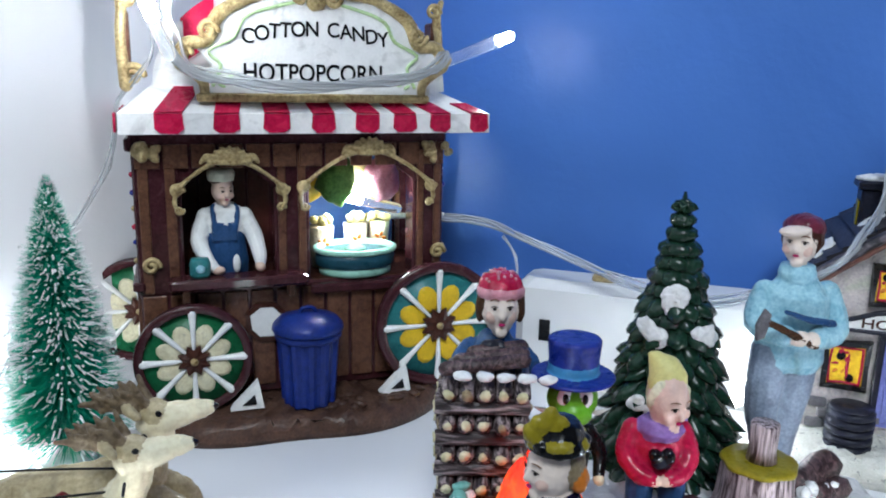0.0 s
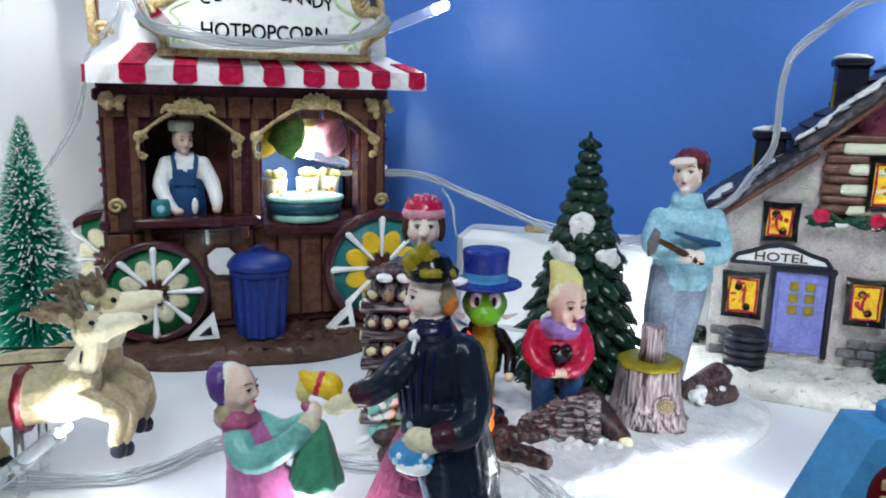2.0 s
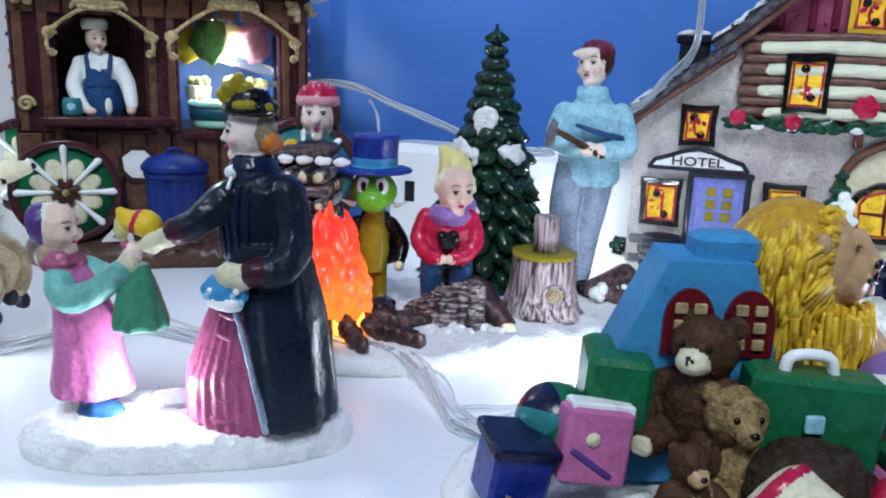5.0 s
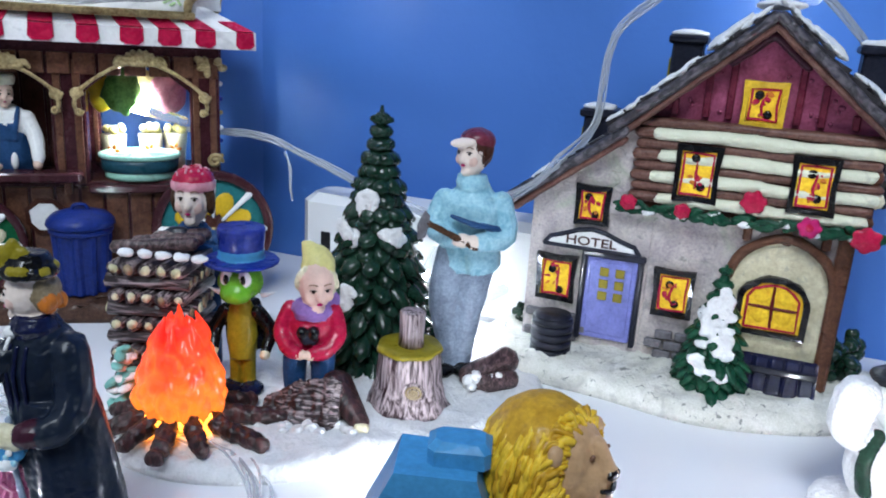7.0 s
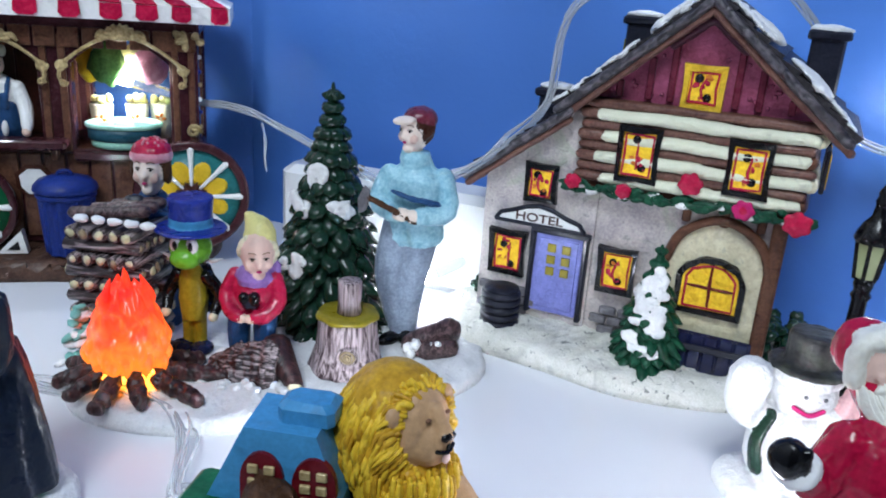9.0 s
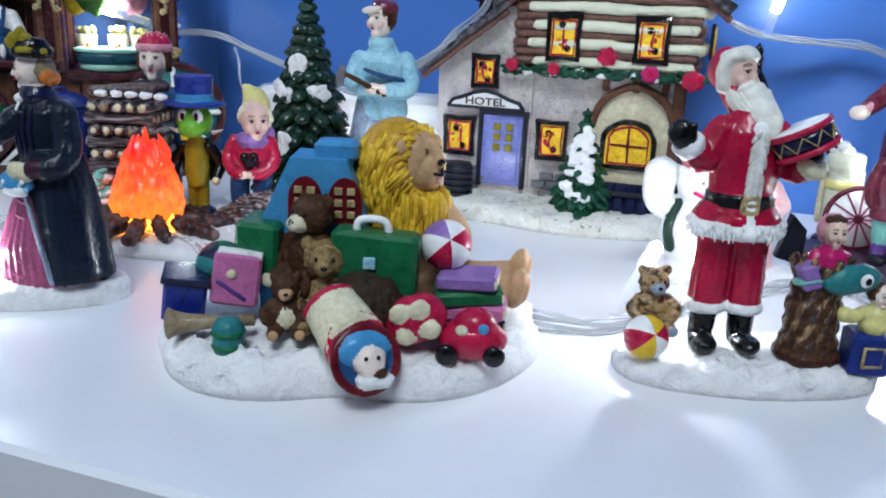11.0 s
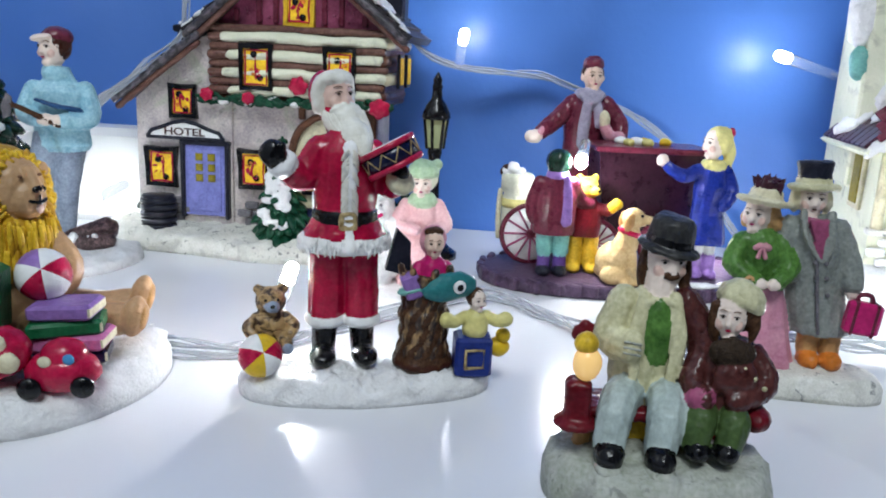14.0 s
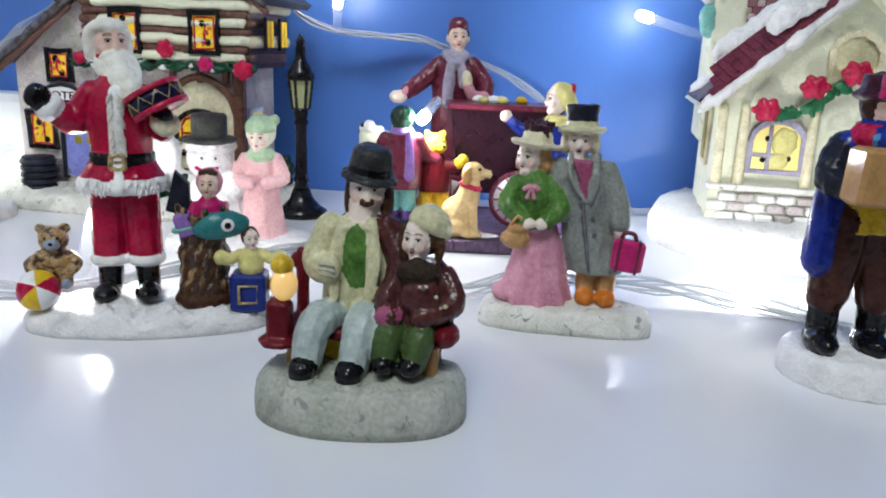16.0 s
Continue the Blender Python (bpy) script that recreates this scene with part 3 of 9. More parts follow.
FLOOR_Z, TOP_Z = -0.75, 1.75
CORNER = (0.068, 0.484)
FAR_R = along(CORNER, 1.9, 0)
panel("wall_back", FAR_R, CORNER, FLOOR_Z, TOP_Z, -0.05, "bluewall", "glossy blue painted wall behind the display")
LEFT_IN = (-0.030, 0.452)
panel("wall_recess", CORNER, LEFT_IN, FLOOR_Z, TOP_Z, -0.05, "bluewall", "glossy blue painted wall in the corner behind the stand")
WHITE_END = (-0.17, 0.30)
panel("wall_side", LEFT_IN, WHITE_END, FLOOR_Z, TOP_Z, -0.04, "whitewall", "white wall beside the display")
LEFT_FAR = (-0.45, -1.6)
panel("wall_left", WHITE_END, LEFT_FAR, FLOOR_Z, TOP_Z, -0.04, "whitewall", "white wall of the room")
# walls out of view, added to close the room; dark to limit bounce
RIGHT_NEAR = along(FAR_R, 0.0, 2.2)
panel("wall_right", RIGHT_NEAR, FAR_R, FLOOR_Z, TOP_Z, -0.05, "roomwall", "plain grey wall out of view, darkened to cut bounced light")
panel("wall_front", LEFT_FAR, RIGHT_NEAR, FLOOR_Z, TOP_Z, -0.05, "roomwall", "plain grey wall out of view, darkened to cut bounced light")
ROOM = [LEFT_FAR, RIGHT_NEAR, FAR_R, CORNER, LEFT_IN, WHITE_END]
slab("floor", ROOM, FLOOR_Z - 0.05, FLOOR_Z, "floor", "plain grey floor", "floor")
slab("ceiling", ROOM, TOP_Z, TOP_Z + 0.05, "roomwall", "plain grey ceiling out of view, darkened to cut bounced light", "ceiling")

# the white lacquered shelf unit that carries the display
table = thing("table", 0.2, 0.28, WALL_DEG, "white lacquered table with a glossy top against a blue wall", "table", z=FLOOR_Z)
EDGE = (0.153, 0.107)


def table_parts():
    inv = table.matrix_basis.inverted()
    far = along(EDGE, 1.0, 0)
    back = along(CORNER, 1.10, 0.001)
    outline = [along(EDGE, -0.335, 0), far, back, along(CORNER, 0.002, 0.001), (LEFT_IN[0] + 0.002, LEFT_IN[1] - 0.003), (WHITE_END[0] + 0.003, WHITE_END[1])]
    pts = [(inv @ Vector((x, y, 0))) * 1000 for x, y in outline]
    mid = sum(pts, Vector()) / len(pts)
    zt, s = -FLOOR_Z * 1000, Sculpt()
    loops = []
    for z, inset in ((zt - 26, 1.5), (zt - 24.5, 0), (zt - 1.5, 0), (zt, 1.5)):
        loops.append([(p.x - inset * (1 if p.x > mid.x else -1), p.y - inset * (1 if p.y > mid.y else -1), z) for p in pts])
    s.rings(loops, "table", False)
    s.build("tabletop", table)
    for x, y in (along(EDGE, -0.24, -0.05), along(EDGE, 0.93, -0.05), along(EDGE, 0.93, -0.30), (-0.03, 0.40)):
        p = (inv @ Vector((x, y, 0))) * 1000
        s = Sculpt()
        s.box((p.x, p.y, (zt - 26.2) / 2), (45, 45, zt - 26.2), "table", ch=2)
        s.build("leg", table)


table_parts()


# ---- the sweets stand ----
def letters(text, size, mat, parent, m, name="lettering", label="", squeeze=1.0):
    """Raised lettering from the built-in font, as a mesh."""
    cu = bpy.data.curves.new(name, "FONT")
    cu.body, cu.size, cu.extrude, cu.align_x, cu.align_y = text, size * 0.001, 0.00015, "CENTER", "CENTER"
    cu.offset = 0.00010 * size / 8
    tmp = bpy.data.objects.new("tmp", cu)
    scene.collection.objects.link(tmp)
    me = bpy.data.meshes.new_from_object(tmp.evaluated_get(bpy.context.evaluated_depsgraph_get()))
    bpy.data.objects.remove(tmp)
    bpy.data.curves.remove(cu)
    me.materials.clear()
    me.materials.append(MATS[mat])
    ob = new(name, me)
    ob.parent = parent
    ob.matrix_basis = m @ Matrix.Diagonal((squeeze, 1, 1, 1))
    return tagged(ob, label)


def arch(x0, x1, z0, spring, top, n=14):
    """The outline of an arched opening."""
    mid, half = (x0 + x1) / 2, (x1 - x0) / 2
    return [(x0, z0), (x1, z0)] + [(mid + half * math.cos(math.pi * k / n), spring + (top - spring) * math.sin(math.pi * k / n)) for k in range(n + 1)]


def spoked_wheel(parent, x, y, z, r, rz=0.0):
    """A show wheel: dark rim, painted petals, eight white spokes and a star hub."""
    rim = Sculpt()
    rim.M = pose(x, y, z, 90, 0, 0)
    prof = [(r * 0.84, -2.2), (r * 0.98, -2.4), (r, -1.2), (r, 2.0), (r * 0.97, 2.8), (r * 0.86, 2.6), (r * 0.84, 1.2), (r * 0.84, -2.2)]
    rim.rings([[(p[0] * math.cos(a), p[0] * math.sin(a), p[1]) for p in prof] for a in (2 * math.pi * j / 36 for j in range(37))], "trim", caps=False)
    wheel = rim.build("wheel", parent, "painted wooden wheel with white spokes and dark rim")
    s = Sculpt()
    s.M = rim.M
    s.lathe([(r * 0.86, -1.6), (r * 0.86, 1.0), (0.2, 1.0)], "teal" if x > 60 else "green", seg=32)
    s.build("disc", wheel)
    s = Sculpt()
    s.M = rim.M
    for k in range(8):
        a = 2 * math.pi * (k + 0.5) / 8
        s.ell((0.44 * r * math.cos(a), 0.44 * r * math.sin(a), 1.1), (r * 0.24, r * 0.17, 0.5), "yellow" if x > 60 else "cream", (0, 0, math.degrees(a)), seg=12, ring=5)
    s.build("petals", wheel)
    for k in range(8):
        a = 2 * math.pi * k / 8
        s = Sculpt()
        s.M = rim.M
        c, d = math.cos(a), math.sin(a)
        s.tube([(q * r * c, q * r * d, 1.7) for q in (0.2, 0.4, 0.6, 0.85)], [0.7, 1.0, 1.1, 1.7], "white", seg=7)
        s.build("spoke", wheel)
    s = Sculpt()
    s.M = rim.M
    star = [((0.29 if k % 2 else 0.19) * r * math.cos(math.pi * k / 8), (0.29 if k % 2 else 0.19) * r * math.sin(math.pi * k / 8)) for k in range(16)]
    s.rings([[(a, b, 1.2) for a, b in star], [(a, b, 3.0) for a, b in star], [(a * 0.5, b * 0.5, 3.8) for a, b in star]], "brown", False)
    s.ell((0, 0, 3.6), 1.6, "gold", seg=10, ring=6)
    s.build("hub", wheel)
    return wheel


def scroll(s, c, r, mat="gold", flip=1, turns=1.3, y=0.0, w=0.9):
    pts = []
    for k in range(12):
        a = flip * 2 * math.pi * turns * k / 11
        q = r * (1 - 0.75 * k / 11)
        pts.append((c[0] + q * math.cos(a), y, c[1] + q * math.sin(a)))
    s.tube(pts, w, mat, seg=6, n=2)


def sweets_stand():
    t = thing("cotton_candy_stand", -0.0407, 0.3562, 20.5, "painted resin cotton candy and popcorn wagon with striped awning", "ornament")
    # rough brown ground
    s = mound(oval(66, 48, 0.03, 5, 1.0), 9.5, "soil", seg=56, rough=3.2)
    for p in s.v:
        p += Vector((62, 22, 0))
    s.build("ground_base", t, "lumpy dark brown cast ground")
    # body: posts, panels and the openings between them
    s = Sculpt()
    s.box((61, 31, 33), (121, 56, 46), "trim", ch=1)
    s.build("lower_body", t)
    for k in range(12):
        s = Sculpt()
        s.box((5.5 + 10.1 * k, 2.4, 34), (8.8, 1.6, 40), "plank", ch=0.5)
        s.build("plank", t)
    s = Sculpt()
    s.box((61, 31, 114), (123, 57, 8), "trim", ch=1)
    s.build("cornice", t)
    for k in range(12):
        s = Sculpt()
        s.box((5.5 + 10.1 * k, 2.4, 107.5), (8.8, 1.6, 9), "plank", ch=0.4)
        s.build("plank", t)
    for x, w, y, d in ((8.5, 17, 9, 12), (58.5, 14, 8, 9), (115, 13, 9, 12), (7, 12, 52, 14), (61, 10, 55, 8), (117, 10, 54, 10)):
        s = Sculpt()
        s.box((x, y, 82.5), (w, d, 59), "trim", ch=0.8)
        post = s.build("post", t)
        for q in (-0.28, 0.28):
            s = Sculpt()
            s.box((x + q * w, y - d / 2 - 0.3, 82), (w * 0.22, 1.4, 54), "plank", ch=0.3)
            s.build("plank", post)
    s = Sculpt()
    for x0, x1, zt in ((15, 53.5, 104.5), (63, 112, 107.5)):
        mid, half = (x0 + x1) / 2, (x1 - x0) / 2
        s.prism([(x0, 113), (x0, 93)] + [(mid + half * u, 93 + (zt - 93) * (1 - abs(u) ** 1.8)) for u in (k / 9 - 1 for k in range(19))] + [(x1, 113)], 3.5, 8, "trim")
    s.build("arched_head", t)
    s = Sculpt()
    s.box((34, 40, 82), (42, 2, 58), "trim", ch=0.3)
    for k in range(4):
        s.box((19 + 10 * k, 38.6, 82), (9, 1.2, 56), "brown", ch=0.4)
    s.build("back_panel", t)
    s = Sculpt()
    s.box((1.6, 31, 84), (2.5, 40, 56), "plank", ch=0.5)
    s.build("side_panel", t)
    for k in range(4):
        s = Sculpt()
        s.box((0.0, 12 + 12 * k, 34), (1.8, 10.5, 42), "plank", ch=0.4)
        s.build("plank", t)
    s = Sculpt()
    s.box((0.2, 31, 58), (4.5, 60, 4), "trim", ch=0.8)
    s.build("side_rail", t)
    s = Sculpt()
    s.box((-0.5, 31, 112), (3, 60, 5), "trim", ch=0.8)
    s.build("side_rail", t)
    s = Sculpt()
    s.box((61, 31, 55.5), (118, 54, 1.6), "brown", ch=0.3)
    s.build("counter_floor", t)
    s = Sculpt()
    s.box((37, -1.5, 59.5), (52, 11, 4.2), "trim", ch=0.9)
    for x in (17, 57):
        s.box((x, 0, 54.5), (3, 5, 6), "plank", ch=0.6)
    s.build("serving_shelf", t)
    s = Sculpt()
    s.box((88, 1.0, 53.5), (46, 5, 4), "trim", ch=0.8)
    s.build("window_sill", t)
    # wheels
    spoked_wheel(t, 18.5, -6.0, 30.5, 22)
    spoked_wheel(t, 117.5, -5.0, 36.0, 27)
    spoked_wheel(t, -3.0, 58.0, 33.0, 24)
    for x, z in ((38, 9.6), (98, 9.6)):
        s = Sculpt()
        s.prism([(x - 7, z), (x + 6, z), (x + 4, z + 11)], -12, -7, "white")
        s.prism([(x - 2.5, z + 2), (x + 3, z + 2), (x + 2.3, z + 6)], -12.5, -11.8, "black")
        s.build("wheel_chock", t, "white wedge with a dark middle")
    # plaque beside the bin
    s = Sculpt()
    octo = [(47 + 9 * math.cos(math.pi / 8 + math.pi * k / 4), 41 + 8.5 * math.sin(math.pi / 8 + math.pi * k / 4)) for k in range(8)]
    s.prism(octo, 0.2, 2.4, "brown")
    s.prism([(47 + (x - 47) * 0.75, 41 + (z - 41) * 0.75) for x, z in octo], -0.4, 0.4, "white")
    s.lump(0.9, 5)
    s.build("plaque", t)
    # awning
    s = Sculpt()
    lo, hi = [(-3, -8), (137, -8), (137, 66), (-3, 66)], [(9, 6), (116, 6), (116, 54), (9, 54)]
    s.rings([[(x, y, 116.5) for x, y in lo], [(x, y, 124) for x, y in lo], [(x, y, 133.5) for x, y in hi]], "white", False)
    s.build("awning", t, "white awning painted with red stripes")
    for x, wide in ((14, 9.5), (34, 9), (52, 9), (69.5, 8.5), (86.5, 9), (101.5, 9), (116, 8), (132.5, 7)):
        s = Sculpt()
        s.prism([(x - wide / 2 - 0.3, 118.5), (x - wide * 0.3, 116.9), (x + wide * 0.3, 116.9), (x + wide / 2 + 0.3, 118.5), (x + wide / 2, 123.8), (x - wide / 2, 123.8)], -8.7, -7.5, "red")
        tall = 0.92 if x in (14, 116) else 0.38
        xi = 9 + (x + 3) * 107 / 140
        a, b = (x, -8.15, 123.9), (x + (xi - x) * tall, -8.15 + 14 * tall, 124 + 9.5 * tall)
        s.rings([[(p[0] - wide / 2, p[1], p[2]), (p[0] + wide / 2, p[1], p[2]), (p[0] + wide / 2, p[1] - 0.5, p[2] + 0.5), (p[0] - wide / 2, p[1] - 0.5, p[2] + 0.5)] for p in (a, b)], "red", False)
        s.lump(0.45, 5)
        s.build("stripe", t)
    for y in (2, 20, 38, 56):
        s = Sculpt()
        s.box((-4.3, y, 120.3), (1.0, 9, 7), "red", ch=0.3)
        s.build("stripe", t)
    # vaulted roof with red bands
    def vault(x, k=0.0):
        q = (x - 66) / 57
        return 133 + (41 + k) * math.sqrt(max(0.0, 1 - q * q))
    s = Sculpt()
    xs = [66 - 57 * math.cos(math.pi * k / 24) for k in range(25)]
    poly = [(x, vault(x)) for x in xs] + [(123, 132), (9, 132)]
    s.prism(poly, 9, 50, "white", smooth=False)
    s.build("vaulted_roof", t)
    for x0, x1 in ((20, 31), (46, 56), (76, 86), (101, 111)):
        s = Sculpt()
        band = [x0 + (x1 - x0) * k / 5 for k in range(6)]
        s.prism([(x, vault(x, 0.6)) for x in band] + [(x, vault(x) - 1) for x in band[::-1]], 8.4, 50.5, "red")
        s.build("stripe", t)
    for x0, x1, deep in ((21, 32, 16), (100, 108, 15)):
        s = Sculpt()
        band = [x0 + (x1 - x0) * k / 5 for k in range(6)]
        s.prism([(x, vault(x, -0.4)) for x in band] + [(x, vault(x) - deep - 0.15 * abs(x - x0)) for x in band[::-1]], 8.2, 9.4, "red")
        s.lump(0.4, 4)
        s.build("stripe", t)
    # sign board
    s = Sculpt()
    out = [(24, 129), (112, 129), (113, 135), (106, 141), (112, 148), (104, 152), (100, 160), (86, 166), (68, 169), (50, 166), (36, 160), (32, 152), (24, 148), (30, 141), (23, 135)]
    s.prism(out, -4.5, 2, "white")
    sign = s.build("sign_board", t, "white scalloped sign board with black lettering in a gold frame")
    s = Sculpt()
    edge = [(20, -4.6, 146), (27, -4.8, 141), (22, -4.8, 137)]
    fr = [(19, 141), (21, 148), (29, 150), (33, 159), (47, 166), (58, 168), (68, 172), (79, 168), (90, 166), (103, 159), (107, 150), (115, 149), (118, 142)]
    s.tube([(x, -4.5, z) for x, z in fr], [2.2, 2.6, 2.2, 2.6, 2.0, 2.3, 2.6, 2.3, 2.0, 2.6, 2.2, 2.6, 2.2], "gold", seg=8)
    s.tube([(19, -4.5, 141), (26, -4.5, 136), (27, -4.5, 130)], [2.2, 2.0, 1.6], "gold", seg=8)
    s.tube([(118, -4.5, 142), (110, -4.5, 136), (109, -4.5, 130)], [2.2, 2.0, 1.6], "gold", seg=8)
    s.box((68, -4.5, 129.5), (88, 3.5, 3.2), "gold", ch=0.8)
    for x, z, r in ((29, 153, 3.6), (107, 153, 3.6), (20, 145, 3.0), (117, 145, 3.0), (62, 166, 3.2), (74, 166, 3.2)):
        scroll(s, (x, z), r, y=-6, flip=1 if x < 68 else -1, w=1.1)
    s.ell((68, -5, 172), (6.5, 2.6, 5.5), "gold", lump=0.2, freq=0.5)
    s.ell((68, -5, 179), (3.6, 2.2, 4.2), "gold")
    s.ell((68, -5, 165), (4.0, 2.0, 4.0), "gold", lump=0.2, freq=0.5)
    s.lump(0.25, 2.0)
    s.build("sign_frame", sign, "worn gold scrollwork")
    s = Sculpt()
    trace = [(30, 134), (33, 141), (29, 146), (38, 151), (42, 158), (52, 162), (68, 165), (84, 162), (94, 158), (98, 151), (107, 146), (103, 141), (106, 134)]
    s.tube([(x, -4.7, z) for x, z in trace], 0.7, "limetrim", seg=6)
    for x, k in ((33, 1), (103, -1)):
        for q in range(4):
            s.ell((x + k * q * 1.3, -4.8, 134 + 1.2 * (q % 2) + 0.5 * q), (1.5, 0.35, 0.7), "limetrim", (0, 30 * k, 0), seg=8, ring=5)
    s.build("green_trim", sign)
    word = "COTTON CANDY"
    wide = {"C": 0.98, "O": 1.08, "T": 0.82, "N": 1.04, "A": 0.96, "D": 1.02, "Y": 0.86, " ": 0.62}
    total, run = sum(wide[ch] for ch in word), 0.0
    for ch in word:
        q = 2 * (run + wide[ch] / 2) / total - 1
        run += wide[ch]
        if ch != " ":
            letters(ch, 7.6, "black", sign, pose(0.068 + 0.0275 * q, -0.0046, 0.1545 - 0.0036 * q * q, 90, -6 * q, 0), "letter", squeeze=0.92)
    letters("HOTPOPCORN", 8.9, "black", sign, pose(0.067, -0.0046, 0.1385, 90, 0, 0), "lettering", squeeze=0.86)
    # gold brackets at the roof's ends
    for x, k in ((0, 1), (121, -1)):
        s = Sculpt()
        s.M = pose(0, -16 if k > 0 else -10, 0)
        s.box((x, 30, 147), (4, 10, 26), "plank", ch=0.8)
        s.tube([(x, 24.5, 133), (x - k, 24, 150), (x, 24.5, 162), (x - 2 * k, 24.5, 168)], [2.4, 1.8, 2.0, 1.2], "gold", seg=8)
        scroll(s, (x + 2.5 * k, 137), 4, flip=k, y=23.5, w=1.2)
        scroll(s, (x + 1.5 * k, 164), 3, flip=-k, y=23.5, w=1.0)
        s.build("roof_bracket", t, "carved gold and brown bracket")
    # gold carving round the openings
    for x0, x1, zt in ((15.5, 54.5, 106.5), (62.5, 115, 109.5)):
        s = Sculpt()
        mid, half = (x0 + x1) / 2, (x1 - x0) / 2
        low = 95.5
        pts = [(mid + half * u, -0.4, low + (zt - low) * (1 - abs(u) ** 1.7)) for u in (k / 8 - 1 for k in range(17))]
        s.tube(pts, [1.3, 1.0, 0.9, 0.9, 0.95, 1.0, 1.2, 1.4, 1.4, 1.4, 1.2, 1.0, 0.95, 0.9, 0.9, 1.0, 1.3], "gold", seg=7, n=2)
        for k in (-1, 1):
            e = mid + half * k
            scroll(s, (e, low - 0.6), 2.5, flip=-k, w=0.9, turns=1.4)
            s.tube([(e + 0.4 * k, -0.4, low - 1.5), (e + 1.0 * k, -0.6, low - 5.0), (e + 0.2 * k, -0.4, low - 8.0)], [0.8, 1.1, 0.6], "gold", seg=7)
            scroll(s, (e - 0.6 * k, low - 8.0), 1.6, flip=k, w=0.7, turns=1.1)
            s.tube([(mid + 5 * k, -0.8, zt + 0.5), (mid + 8.5 * k, -1.0, zt + 1.2), (mid + 10.5 * k, -0.8, zt - 1.2)], [1.2, 1.3, 0.8], "gold", seg=7)
        for q in range(7):
            a = math.pi * (q + 0.5) / 7
            s.tube([(mid, -1.2, zt - 0.5), (mid + 4.0 * math.cos(a), -1.6, zt + 0.4 + 3.0 * math.sin(a)), (mid + 6.6 * math.cos(a), -1.2, zt + 0.4 + 4.2 * math.sin(a))], [0.8, 1.2, 0.9], "gold", seg=6)
        s.tube([(mid - 7.5, -1.2, zt - 0.6), (mid, -1.6, zt - 1.4), (mid + 7.5, -1.2, zt - 0.6)], 1.1, "gold", seg=7)
        s.slim(mid, 0, 1.0, 0.12)
        s.voxel = 0.4
        s.build("carving", t, "old gold scroll carving")
    for x in (5, 119):
        s = Sculpt()
        for q in range(7):
            s.ell((x + random.uniform(-6, 5), 0.5 + random.uniform(-1, 1), 109 + random.uniform(-5, 3)), (2.4, 1.6, 1.8), "gold", (0, random.uniform(0, 180), 0), seg=8, ring=5)
        s.slim(x, 0, 1.0, 0.4)
        s.build("corner_carving", t)
        s = Sculpt()
        scroll(s, (x, 66), 3.2, w=1.0, y=1.5)
        s.build("scroll", t)
    for k in range(6):
        s = Sculpt()
        s.ell((-0.2, 5 + (k % 2) * 3, 68 + 6.5 * k), 1.1, ("gold", "royal", "red")[k % 3], seg=8, ring=5)
        s.build("stud", t)
        s = Sculpt()
        s.ell((122.0, 5 + (k % 2) * 3, 68 + 6.5 * k), 1.1, ("gold", "royal", "white")[k % 3], seg=8, ring=5)
        s.build("stud", t)
    # the seller: a plain cast doll
    s = Sculpt()
    x, y = 33, 12
    s.lathe([(8.0, 57), (8.6, 65), (7.6, 73), (9.0, 80), (7.6, 85.5), (3.0, 88.5)], "white", (x, y, 0), sy=0.72, fold=4, amp=0.03)
    s.lathe([(8.4, 57), (9.0, 65), (8.0, 73), (8.0, 77)], "denim", (x, y, 0), sy=0.77, fold=5, amp=0.03)
    s.box((x - 0.4, y - 5.6, 77.2), (10, 1.8, 7.5), "denim", ch=0.7)
    for k in (-1, 1):
        s.tube([(x + 4.0 * k, y - 6.0, 78), (x + 4.8 * k, y - 5.0, 84), (x + 4.4 * k, y - 1, 87)], 1.0, "denim", seg=6)
    s.ell((x - 7.4, y - 0.5, 82.8), (3.8, 3.8, 3.6), "white")
    s.tube([(x - 7.8, y - 0.5, 82), (x - 10.6, y - 4, 74), (x - 7.6, y - 10, 66.8), (x - 5.2, y - 11.5, 64.4)], [3.6, 3.5, 2.8, 2.2], "white")
    s.ell((x - 3.6, y - 12.2, 63.4), (2.6, 2.0, 1.8), "skin", lump=0.1)
    s.ell((x + 7.6, y - 0.5, 82.6), (3.8, 3.8, 3.6), "white")
    s.tube([(x + 8, y - 0.5, 82), (x + 11.4, y - 4, 75), (x + 12.8, y - 9, 68.0), (x + 13.0, y - 10.5, 65.4)], [3.6, 3.5, 2.9, 2.3], "white")
    s.ell((x + 12.8, y - 11.2, 64.0), (2.2, 2.2, 2.2), "skin", lump=0.1)
    head(s, (x - 0.6, y - 2.4, 93.2), 5.4, "skin", 20, tilt=8)
    s.ell((x - 0.9, y - 1.2, 97.4), (5.2, 5.3, 2.0), "fur", seg=12)
    s.lathe([(5.2, 97.2), (5.5, 98.4), (5.6, 100.4), (4.9, 101.6), (0.3, 102)], "chalk", (x - 0.9, y - 1.6, 0), 20)
    s.ell((x + 3.5, y - 10.5, 65.5), (1.6, 1.4, 3.8), "white")
    s.slim(x, y, 0.97, 0.16)
    s.voxel = 0.4
    s.build("seller_doll", t, "cast doll of a seller in dark overalls and white cap")
    s = Sculpt()
    s.lathe([(3.6, 61.7), (3.9, 63), (3.9, 67), (3.2, 69)], "teal", (22.5, -1, 0))
    s.ell((22.5, -4.6, 65.5), (1.8, 0.8, 1.8), "ice", seg=8, ring=5)
